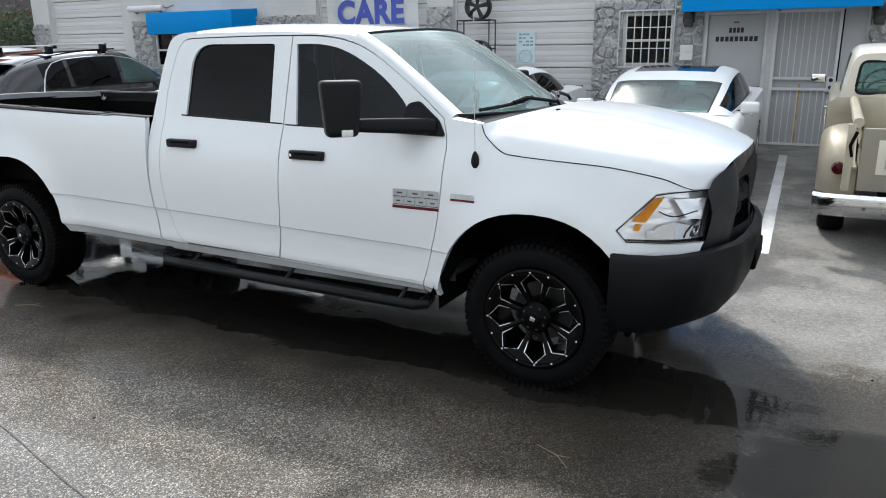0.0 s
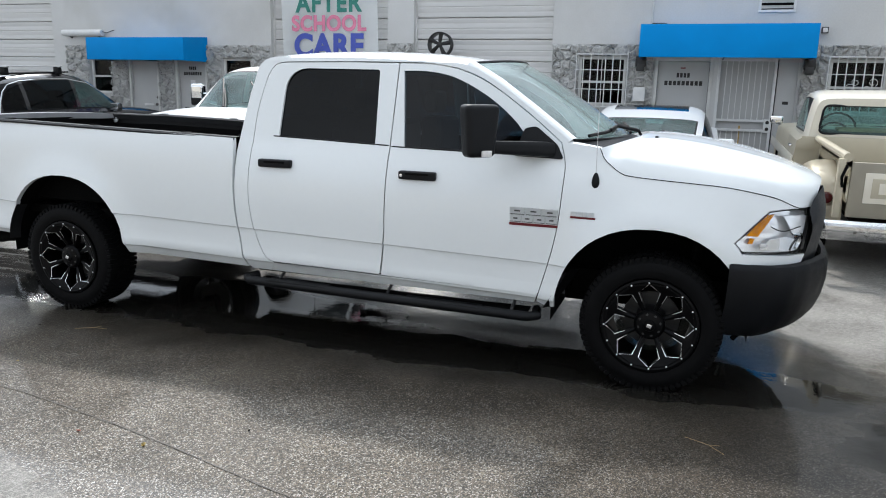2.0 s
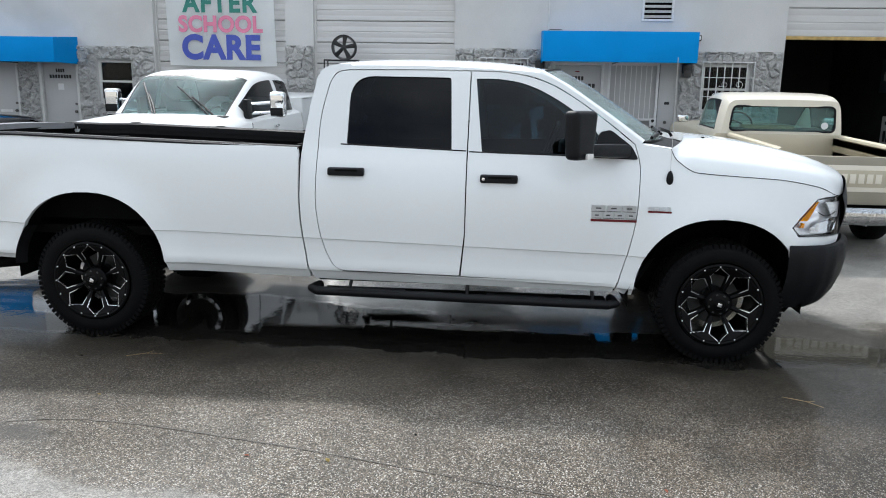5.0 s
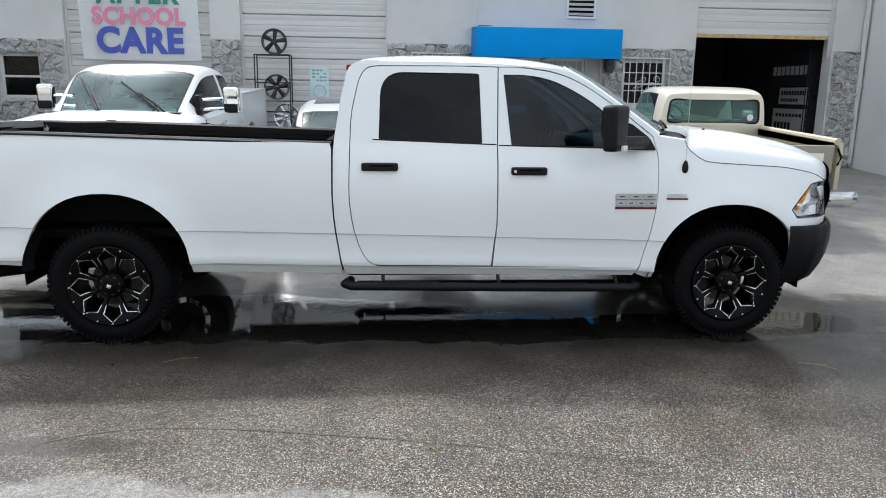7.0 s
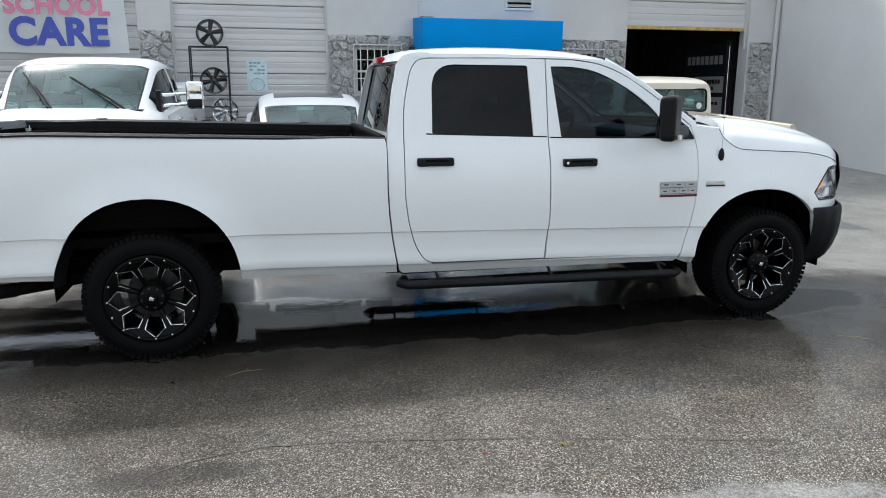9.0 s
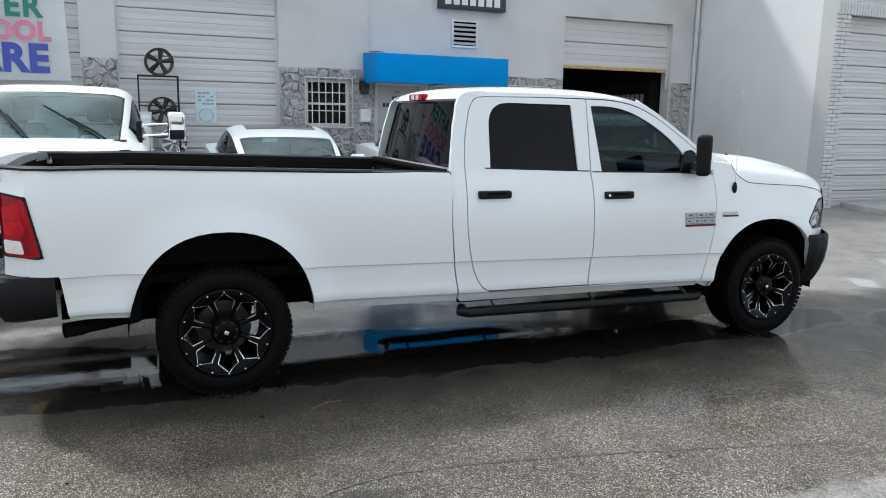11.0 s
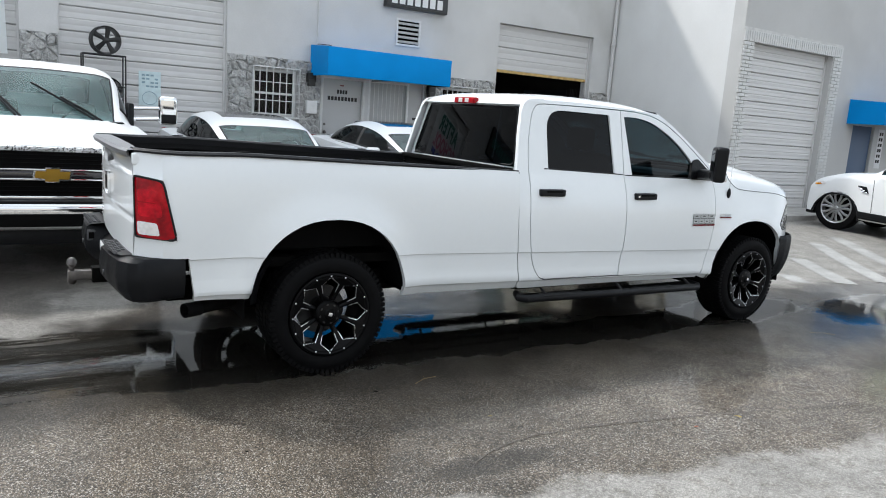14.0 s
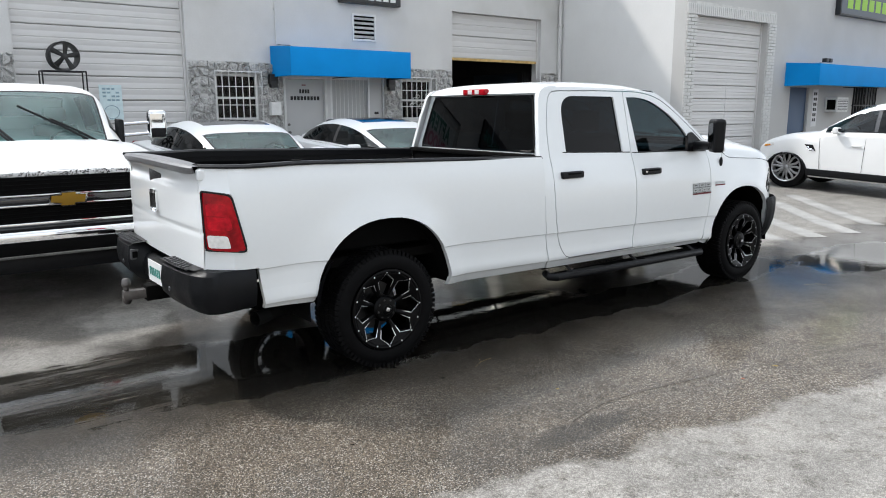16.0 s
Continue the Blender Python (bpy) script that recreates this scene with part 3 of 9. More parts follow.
def wall(name, x0, x1, z0, z1, y, openings, material, label, thick=WT):
    """A wall along x whose front is at y, with openings (x0, x1, z0, z1) that go through it."""
    bm = bmesh.new()
    xs = sorted({x0, x1, *[o[0] for o in openings], *[o[1] for o in openings]})
    for a, c in zip(xs, xs[1:]):
        holes = sorted((o[2], o[3]) for o in openings if o[0] < (a + c) / 2 < o[1])
        z = z0
        for lo, hi in holes:
            if lo > z + 1e-4:
                box(bm, a, c, y, y + thick, z, lo)
            z = max(z, hi)
        if z < z1 - 1e-4:
            box(bm, a, c, y, y + thick, z, z1)
    bmesh.ops.remove_doubles(bm, verts=bm.verts, dist=1e-4)
    return solid(name, bm, material, label, "wall", kind="structure", smooth=False)


GARAGES = [(-12.25, -9.62), (-3.93, -1.36), (-0.82, 1.85), (7.76, 10.50)]
GTOP = 3.85
WIN = {"window_1": (2.34, 3.17, 1.53, 2.38), "window_2": (6.37, 7.22, 1.50, 2.36), "window_3": (-5.12, -4.40, 1.50, 2.29), "window_4": (-8.62, -8.00, 1.50, 2.27)}
DOORS = {"door_1": (3.66, 4.60), "door_2": (4.68, 5.92), "door_3": (-7.54, -6.74), "door_4": (-6.31, -5.50)}
DTOP = 2.36
holes = [(a, c, GZ - 0.4, GTOP) for a, c in GARAGES] + list(WIN.values()) + [(a, c, GZ - 0.4, DTOP) for a, c in DOORS.values()]
wall("wall_front", -12.9, 11.18, GZ - 0.4, WTOP, WY, holes, "stucco", "pale grey stucco front wall of a row of workshops")
solid("wall_back", B(-12.9, 11.18, 15.0, 15.3, 0.0, WTOP), "workshop_dark", "plain back wall of the workshops, darkened for shade", "wall", kind="structure", smooth=False)
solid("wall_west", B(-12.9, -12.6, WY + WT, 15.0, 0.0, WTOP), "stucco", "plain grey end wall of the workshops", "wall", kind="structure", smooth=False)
solid("wall_bay_west", B(7.2, 7.4, WY + WT, 15.0, 0.0, WTOP), "workshop_dark", "partition wall beside the open bay, darkened for shade", "wall", kind="structure", smooth=False)
solid("wall_bay_east", B(10.95, 11.15, WY + WT, 15.0, 0.0, WTOP), "workshop_dark", "partition wall with posters beside the open bay, darkened for shade", "wall", kind="structure", smooth=False)
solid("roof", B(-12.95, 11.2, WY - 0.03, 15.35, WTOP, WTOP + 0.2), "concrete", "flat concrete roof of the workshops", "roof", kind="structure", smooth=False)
solid("ceiling", B(-12.5, 11.1, WY + WT, 15.0, 4.4, 4.5), "workshop_dark", "plain ceiling inside the workshops, darkened for shade", "ceiling", kind="structure", smooth=False)

# projecting building on the right
FY, CX = 5.67, 11.18
G2 = (11.53, 14.36, 3.70)
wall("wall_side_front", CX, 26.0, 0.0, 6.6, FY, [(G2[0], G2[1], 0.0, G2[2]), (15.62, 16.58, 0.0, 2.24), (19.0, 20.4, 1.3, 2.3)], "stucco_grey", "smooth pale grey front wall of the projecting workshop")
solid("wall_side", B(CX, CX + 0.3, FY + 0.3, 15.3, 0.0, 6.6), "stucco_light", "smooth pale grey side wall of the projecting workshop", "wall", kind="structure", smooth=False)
solid("roof_side", B(CX - 0.02, 26.0, FY - 0.02, 15.3, 6.6, 6.8), "concrete", "flat concrete roof of the projecting workshop", "roof", kind="structure", smooth=False)
# Near-black sheet: the shade of an unlit room as colour.
solid("wall_side_inner", B(CX + 0.3, 26.0, FY + 1.2, FY + 1.4, 0.0, 6.6), "dark", "near-black sheet for the unlit room behind the projecting front", "wall", kind="structure", smooth=False)

# unseen row added across the street, behind camera and to the sides, for reflections
solid("wall_street", B(-60, 60, -30.0, -29.5, -0.2, 5.0), "beige_wall", "plain beige wall added out of view across the street", "wall", kind="structure", smooth=False)


# ---- sectional garage doors ----
def garage_door(name, x0, x1, z0, z1, y, material, label, step=0.40):
    """A roll-up door of ribbed slats, each a part, between side rails."""
    t = thing(name, label, "garage door", "garage doors", pose((x0 + x1) / 2, y, z0))
    tagged(t, kind="structure")
    h, w = z1 - z0, x1 - x0
    n = max(1, round(h / step))
    s = h / n
    bm = bmesh.new()
    prof = [(0.0, 0.05), (0.010, 0.010), (0.022, 0.0)]
    for q in (0.25, 0.5, 0.75):
        deep = 0.009 if q == 0.5 else 0.004
        prof += [(s * q - 0.014, 0.0), (s * q - 0.004, deep), (s * q + 0.004, deep), (s * q + 0.014, 0.0)]
    prof += [(s - 0.018, 0.0), (s - 0.007, 0.008), (s - 0.002, 0.05)]
    grid(bm, lambda u, v: ((u - 0.5) * w, prof[round(v * (len(prof) - 1))][1], prof[round(v * (len(prof) - 1))][0]), 1, len(prof) - 1)
    me = done(bm, "slat", material, True, 25)
    for k in range(n):
        o = new("slat", me)
        o.parent = t
        o.matrix_basis = pose(0, 0.001 * (k % 2), k * s)
    part("bottom_bar", B(-w / 2, w / 2, -0.012, 0.02, -0.05, 0.008, bevel=0.004), "door_rust" if z0 > 1 else material, t, "rusty yellow bottom bar" if z0 > 1 else "")
    part("backing", B(-w / 2, w / 2, 0.05, 0.06, 0, h), "dark", t, smooth=False)
    for sgn in (-1, 1):
        part("side_rail", B(sgn * w / 2 - 0.03, sgn * w / 2 + 0.03, -0.03, 0.03, -0.4 if z0 > 1 else 0, h, bevel=0.004), "door_metal", t)
    return t


garage_door("garage_door_1", *GARAGES[0], rise(0, 9), GTOP, WY + 0.13, "door_metal", "closed cream-grey ribbed metal roll-up door")
garage_door("garage_door_2", *GARAGES[1], rise(0, 9), GTOP, WY + 0.13, "door_metal", "closed cream-grey ribbed metal roll-up door behind a banner")
garage_door("garage_door_3", *GARAGES[2], rise(0, 9), GTOP, WY + 0.13, "door_metal", "closed cream-grey ribbed metal roll-up door behind a wheel rack")
garage_door("garage_door_4", *GARAGES[3], 2.86, GTOP, WY + 0.13, "door_metal", "half-raised ribbed metal roll-up door with rusty bottom edge")
garage_door("garage_door_5", G2[0], G2[1], rise(0, FY), G2[2], FY + 0.16, "door_metal", "closed tall pale ribbed metal roll-up door in a brick surround", step=0.30)


# ---- windows with bars ----
def window(name, x0, x1, z0, z1, bars, label):
    t = thing(name, label, "window", "shop windows", pose(x0, WY, z0))
    tagged(t, kind="structure")
    w, h = x1 - x0, z1 - z0
    for nm, b in (("frame_top", (0, w, h - 0.05, h)), ("frame_bottom", (0, w, 0, 0.05)), ("frame_side", (0, 0.05, 0.05, h - 0.05)), ("frame_side", (w - 0.05, w, 0.05, h - 0.05)), ("mid_rail", (0.05, w - 0.05, h * 0.46, h * 0.46 + 0.04))):
        part(nm, B(b[0], b[1], 0.05, 0.12, b[2], b[3], bevel=0.005), "frame_white", t)
    part("pane", B(0.05, w - 0.05, 0.075, 0.081, 0.05, h * 0.46), "shop_glass", t, smooth=False)
    part("pane", B(0.05, w - 0.05, 0.09, 0.096, h * 0.46 + 0.04, h - 0.05), "shop_glass", t, smooth=False)
    part("sill", B(-0.04, w + 0.04, -0.07, 0.05, -0.06, 0.0, bevel=0.01), "stone", t)
    if bars:
        grille = part("bar_frame", tube(tube(bmesh.new(), [(-0.04, -0.09, -0.02), (w + 0.04, -0.09, -0.02)], 0.011, 6), [(-0.04, -0.09, h + 0.03), (w + 0.04, -0.09, h + 0.03)], 0.011, 6), "white_metal", t, "white steel security bars")
        for k in range(8):
            x = -0.03 + (w + 0.06) * k / 7
            part("bar", tube(bmesh.new(), [(x, -0.09, -0.03), (x, -0.09, h + 0.04)], 0.009, 6), "white_metal", grille)
        for zz in (0.33, 0.72):
            part("cross_bar", tube(bmesh.new(), [(-0.04, -0.09, h * zz), (w + 0.04, -0.09, h * zz)], 0.008, 6), "white_metal", grille)
        for sx in (0.0, w):
            part("stand_off", tube(bmesh.new(), [(sx, -0.09, h * 0.5), (sx, 0.02, h * 0.5)], 0.009, 6), "white_metal", grille)
    return t


window("window_1", *WIN["window_1"], True, "white-framed shop window behind white steel bars")
w2 = window("window_2", *WIN["window_2"], True, "white-framed shop window behind scrolled white steel bars")
for k in range(6):
    a0, r0 = k * 1.05, 0.06 + 0.015 * (k % 2)
    cx0, cz0 = 0.22 + 0.09 * k * 0.9, 0.30 + 0.1 * (k % 3)
    part("scroll", tube(bmesh.new(), [(cx0 + r0 * math.cos(a0 + j * 0.7) * (1 - j * 0.06), -0.095, cz0 + r0 * math.sin(a0 + j * 0.7) * (1 - j * 0.06)) for j in range(10)], 0.005, 5), "white_metal", w2)
window("window_3", *WIN["window_3"], False, "dark sash window with grey metal frame in a stone wall")
window("window_4", *WIN["window_4"], False, "dark sash window with grey metal frame under an awning")
# Near-black sheet stands for the shade of the unlit rooms.
solid("backdrop_rooms", B(-9.3, 7.1, WY + 0.9, WY + 1.0, GZ - 0.3, 4.3), "dark", "near-black sheet for the unlit rooms behind the shop windows", "wall", kind="structure", smooth=False)
card = thing("cardboard_sheet", "brown cardboard notice standing inside the window", "notice", at=pose(2.80, WY + 0.2, 1.53))
part("sheet", B(0, 0.14, 0, 0.01, 0.03, 0.36), "cardboard", card, smooth=False)
card = thing("paper_notice", "white paper notice standing inside the window", "notice", at=pose(2.42, WY + 0.2, 1.53))
part("sheet", B(0, 0.09, 0, 0.006, 0.12, 0.30), "sign_white", card, smooth=False)


# ---- doors ----
def plain_door(name, x0, x1, material, label, panels=False):
    t = thing(name, label, "door", "shop doors", pose(x0, WY, GZ - 0.02))
    tagged(t, kind="structure")
    w, h = x1 - x0, DTOP - GZ + 0.02
    for nm, b in (("jamb", (0, 0.05, 0, h)), ("jamb", (w - 0.05, w, 0, h)), ("head", (0.05, w - 0.05, h - 0.05, h))):
        part(nm, B(b[0], b[1], -0.02, 0.14, b[2], b[3], bevel=0.006), "frame_white", t)
    part("leaf", B(0.055, w - 0.055, 0.05, 0.095, 0.01, h - 0.055, bevel=0.004), material, t)
    knob = part("knob", lathe(bmesh.new(), [(0.0, -0.05), (0.026, -0.048), (0.032, -0.03), (0.014, -0.018), (0.014, 0.0), (0.03, 0.0)], 16), "steel", t)
    knob.matrix_basis = pose(0.12 if name == "door_1" else w - 0.12, 0.05, 0.98)
    lock = part("lock", lathe(bmesh.new(), [(0.0, -0.014), (0.024, -0.012), (0.026, 0.0)], 16), "steel", t)
    lock.matrix_basis = pose(0.12 if name == "door_1" else w - 0.12, 0.05, 1.13)
    return t


def bars(parent, rows, x, z, w, h, y, material="ink_black"):
    """Unreadable or private writing: plain strokes of its size."""
    for j, (n, x0, x1, dz, hh) in enumerate(rows):
        step = (x1 - x0) / n
        for k in range(n):
            part("stroke", B(x + (x0 + k * step) * w, x + (x0 + (k + 0.72) * step) * w, y - 0.004, y, z + dz * h, z + (dz + hh) * h), material, parent, smooth=False)


d1 = plain_door("door_1", *DOORS["door_1"], "door_grey", "closed grey painted steel door with black numerals")
bars(d1, [(4, 0.30, 0.66, 0.60, 0.34), (9, 0.0, 1.0, 0.0, 0.34)], 0.17, 1.60, 0.64, 0.22, 0.046)
part("plate", B(0.42, 0.50, 0.042, 0.05, 1.88, 1.90), "badge_red", d1, "small red and white sticker", smooth=False)
d3 = plain_door("door_3", *DOORS["door_3"], "door_grey", "closed grey painted steel door with a mail slot")
part("mail_slot", B(0.33, 0.58, 0.035, 0.05, 0.95, 1.0, bevel=0.004), "white_metal", d3)
d4 = plain_door("door_4", *DOORS["door_4"], "door_grey", "closed grey painted steel door with small numerals")
bars(d4, [(4, 0.30, 0.70, 0.60, 0.36), (8, 0.0, 1.0, 0.0, 0.36)], 0.18, 1.62, 0.46, 0.19, 0.046)
part("sticker", B(0.34, 0.46, 0.044, 0.048, 1.40, 1.52), "sign_white", d4, smooth=False)
# recessed entry with a barred gate
g0, g1 = DOORS["door_2"]
gate = thing("door_2", "white steel security gate with bars in a recessed entry", "gate", "shop doors", pose(g0, WY, GZ - 0.02))
tagged(gate, kind="structure")
gw, gh = g1 - g0, DTOP - GZ + 0.02
lw = 0.92
for nm, b in (("stile", (0.0, 0.045, 0, gh)), ("stile", (lw - 0.045, lw, 0, gh)), ("rail", (0.045, lw - 0.045, gh - 0.045, gh)), ("rail", (0.045, lw - 0.045, 0.0, 0.05)), ("rail", (0.045, lw - 0.045, 0.86, 0.90)), ("rail", (0.045, lw - 0.045, 1.02, 1.06))):
    part(nm, B(b[0], b[1], 0.0, 0.035, b[2], b[3], bevel=0.004), "white_metal", gate)
for k in range(1, 9):
    x = 0.045 + (lw - 0.09) * k / 9
    part("bar", tube(bmesh.new(), [(x, 0.017, 1.06), (x, 0.017, gh - 0.04)], 0.007, 6), "white_metal", gate)
    part("bar", tube(bmesh.new(), [(x, 0.017, 0.05), (x, 0.017, 0.86)], 0.007, 6), "white_metal", gate)
part("lock_box", B(lw - 0.12, lw - 0.01, -0.012, 0.0, 0.85, 1.07, bevel=0.003), "white_metal", gate)
for zz in (0.91, 1.02):
    part("cylinder", lathe(bmesh.new(), [(0.0, -0.03), (0.026, -0.028), (0.03, -0.012)], 14), "black_metal", gate).matrix_basis = pose(lw - 0.065, 0, zz)
part("side_panel", B(lw + 0.02, gw, 0.04, 0.08, 0, gh, bevel=0.004), "door_grey", gate, "plain grey panel beside the gate")
part("knob", lathe(bmesh.new(), [(0.0, -0.05), (0.026, -0.048), (0.032, -0.03), (0.014, 0.0)], 16), "steel", gate).matrix_basis = pose(lw + 0.16, 0.04, 1.0)
part("door_bell", B(lw + 0.13, lw + 0.22, 0.02, 0.04, 1.32, 1.37, bevel=0.003), "ink_black", gate)
part("inner_leaf", B(0.0, lw + 0.0, 0.09, 0.12, 0.02, gh - 0.02), "door_grey", gate, "grey inner door behind the gate", smooth=False)
part("yellow_edge", B(0.415, 0.445, 0.076, 0.092, 0.02, 0.95), "door_rust", gate, "yellowed door edge", smooth=False)


# ---- stones: irregular cast blocks on the lower walls ----
def voronoi_stones(owner, x0, x1, z0, z1, y, size, seed, keep=None):
    """Irregular blocks, each a part of owner, that fill x0..x1, z0..z1 of the wall face at y."""
    rnd = random.Random(seed)
    nx, nz = max(1, round((x1 - x0) / size)), max(1, round((z1 - z0) / (size * 0.8)))
    pts = []
    for i in range(-1, nx + 1):
        for j in range(-1, nz + 1):
            pts.append(((x0 + (i + 0.5 + rnd.uniform(-0.36, 0.36) + 0.25 * (j % 2)) * (x1 - x0) / nx), (z0 + (j + 0.5 + rnd.uniform(-0.36, 0.36)) * (z1 - z0) / nz)))
    for i, (px, pz) in enumerate(pts):
        poly = [(x0, z0), (x1, z0), (x1, z1), (x0, z1)]
        for k, (qx, qz) in enumerate(pts):
            if k == i or (qx - px) ** 2 + (qz - pz) ** 2 > (3.0 * size) ** 2:
                continue
            nxv, nzv = qx - px, qz - pz
            lim = (qx * qx + qz * qz - px * px - pz * pz) / 2
            out = []
            for (ax, az), (bx, bz) in zip(poly, poly[1:] + poly[:1]):
                da, db = ax * nxv + az * nzv - lim, bx * nxv + bz * nzv - lim
                if da <= 0:
                    out.append((ax, az))
                if (da < 0) != (db < 0) and da != db:
                    t = da / (da - db)
                    out.append((ax + t * (bx - ax), az + t * (bz - az)))
            poly = out
            if len(poly) < 3:
                break
        if len(poly) < 3:
            continue
        cx, cz = sum(p[0] for p in poly) / len(poly), sum(p[1] for p in poly) / len(poly)
        if max(math.hypot(p[0] - cx, p[1] - cz) for p in poly) < 0.05:
            continue
        if keep and not keep(cx, cz):
            continue
        bm = bmesh.new()
        poly = rounded([(cx + (a - cx) * 0.985, cz + (c - cz) * 0.985) for a, c in poly], 0.014, 1)
        deep = rnd.uniform(0.03, 0.07)
        tx, tz = rnd.uniform(-0.28, 0.28), rnd.uniform(-0.32, 0.32)
        rings = []
        for f, d in ((1.0, 0.0), (0.90, 0.36), (0.70, 0.86), (0.42, 1.0 + rnd.uniform(-0.25, 0.2))):
            ring = []
            for a, c in poly:
                wob = 1 + 0.10 * noise.noise((a * 9, c * 9, seed + f * 3))
                ux, uz = (a - cx) * f * (wob if f < 1 else 1), (c - cz) * f * (wob if f < 1 else 1)
                ring.append(bm.verts.new((ux, -deep * d - (tx * ux + tz * uz) * (d > 0) - 0.040 * (d > 0.3) * noise.noise((a * 19, c * 19, 3 + f * 2)), uz)))
            rings.append(ring)
        for ra, rb in zip(rings, rings[1:]):
            for k in range(len(ra)):
                bm.faces.new((ra[k], ra[(k + 1) % len(ra)], rb[(k + 1) % len(ra)], rb[k]))
        bm.faces.new(rings[-1])
        part("stone", bm, "stone", owner, angle=24, at=pose(cx, y, cz))


def stone_wall(name, x0, x1, ztop, seed, cut=()):
    """The stone-faced stretch of the front: a mortar bed with separate blocks, left open at the windows in cut."""
    z0 = GZ - 0.05
    t = thing(name, "light grey painted wall of irregular rough stones", "stone facing", "stone-faced stretches")
    tagged(t, kind="structure")
    bm = bmesh.new()
    cuts = [c for c in cut if x0 <= c[0] and c[1] <= x1]
    xs = sorted({x0, x1, *[c[0] for c in cuts], *[c[1] for c in cuts]})
    spans = []
    for a, c in zip(xs, xs[1:]):
        z = z0
        for o in sorted(cuts, key=lambda o: o[2]):
            if o[0] < (a + c) / 2 < o[1]:
                spans.append((a, c, z, o[2]))
                z = o[3]
        spans.append((a, c, z, ztop))
    for a, c, lo, hi in spans:
        if hi - lo > 0.02:
            box(bm, a, c, WY - 0.02, WY - 0.001, lo, hi)
    part("mortar", bm, "mortar", t, smooth=False)
    for k, (a, c, lo, hi) in enumerate(spans):
        if hi - lo > 0.06 and hi > 1.0:
            voronoi_stones(t, a, c, max(lo, 0.95), hi, WY - 0.018, 0.185, seed * 10 + k)
        if lo < 0.95:
            voronoi_stones(t, a, c, lo, min(hi, 0.95), WY - 0.018, 0.33, seed * 10 + k + 5)
    return t

# ---- the white crew-cab pickup ----
YC = 0.985                                              # its middle line
HUB_R, HUB_F, HUB_Z, TYRE = 0.008, 4.262, 0.394, 0.402


def ride(z, x):
    """Height above a level body: the truck stands nose down."""
    return z + 0.022 * (x - 1.5)


LOW_PROFILE = [(0.38, 0.150), (0.44, 0.100), (0.495, 0.062), (0.512, 0.052), (0.525, 0.036), (0.545, 0.030), (0.575, 0.031), (0.62, 0.036), (0.70, 0.035), (0.735, 0.033), (0.741, 0.031), (0.747, 0.025)]
CAB_PROFILE = LOW_PROFILE + [(0.92, 0.022), (1.05, 0.029), (1.16, 0.045), (1.26, 0.073), (1.34, 0.106), (1.87, 0.238), (1.95, 0.272)]
BED_PROFILE = LOW_PROFILE + [(0.92, 0.018), (1.10, 0.024), (1.24, 0.038), (1.33, 0.056), (1.40, 0.080)]


def side_y(x, z, bed=False):
    """The right flank's distance from the wheels' outer plane."""
    y = interp(ride(z, x), BED_PROFILE if bed else CAB_PROFILE)
    for hx, zc in ((HUB_R, 0.44), (HUB_F, 0.40)):
        r = math.hypot(x - hx, (z - zc) * 0.98)
        if z > 0.42:
            y -= 0.036 * math.exp(-((r - 0.56) / 0.10) ** 2)
    if x > 4.55:
        y += 0.62 * (x - 4.55) ** 2 + 2.2 * max(0, x - 4.88) ** 2
    if x < -0.88:
        y += 2.7 * (x + 0.88) ** 2
    return y


def arch(hx, zc, rx, rz, a0, a1, n=22):
    """Points along a wheel opening from the angle a0 to a1, in degrees."""
    out = []
    for k in range(n + 1):
        a = radians(a0 + (a1 - a0) * k / n)
        c, s = math.cos(a), math.sin(a)
        out.append((hx + rx * math.copysign(abs(c) ** 0.88, c), zc + rz * math.copysign(abs(s) ** 0.95, s)))
    return out


CREASES = [((1.5, 0, z), (0.022, 0, 1)) for z in (0.495, 0.512, 0.525, 0.545, 0.575, 0.62, 0.70, 0.735, 0.741, 0.747)]
REAR_ARCH = arch(0.015, 0.46, 0.535, 0.555, 5, 172)
FRONT_ARCH = arch(4.235, 0.41, 0.535, 0.545, 0, 178)
truck = thing("pickup_truck", "long white crew-cab pickup with black wheels, parked in a puddle", "pickup truck")


def far_corner(bm):
    """The far rear corner stands a little further forward."""
    for v in bm.verts:
        v.co.x += 0.065 * max(0.0, min(1.0, (-0.82 - v.co.x) / 0.26))
    return bm


def flank(name, outline, bed=False, label="", material="white_paint", step=0.07, thick=0.035, inset=0.0, hole=None):
    """One body panel on each side of the truck. Returns the right one."""
    made = []
    for side in (0, 1):
        bm = skin(outline, lambda u, v: (u, side_y(u, v, bed) + inset, v), thick, step, hole=hole, creases=CREASES)
        if side:
            far_corner(bm)
        made.append(part(name, mirrored(bm, YC) if side else bm, material, truck, label, angle=22))
    return made[0], made[1]


# bed sides
rail_z = lambda x: 1.383 - 0.026 * (x - 0.0)
out = [(1.544, 0.462), (1.528, 0.565), (1.503, 0.72), (1.487, 0.86), (1.479, 1.00), (1.480, 1.30), (1.470, rail_z(1.47)), (0.5, rail_z(0.5)), (-0.5, rail_z(-0.5)), (-1.070, rail_z(-1.07)), (-1.088, 1.38), (-1.092, 1.272), (-0.95, 1.250), (-0.880, 0.912), (-1.086, 0.925), (-1.092, 0.815), (-0.815, 0.805), (-0.782, 0.545), (-0.52, 0.530)]
flank("bed_side", out + REAR_ARCH[::-1] + [(0.55, 0.478)], True)
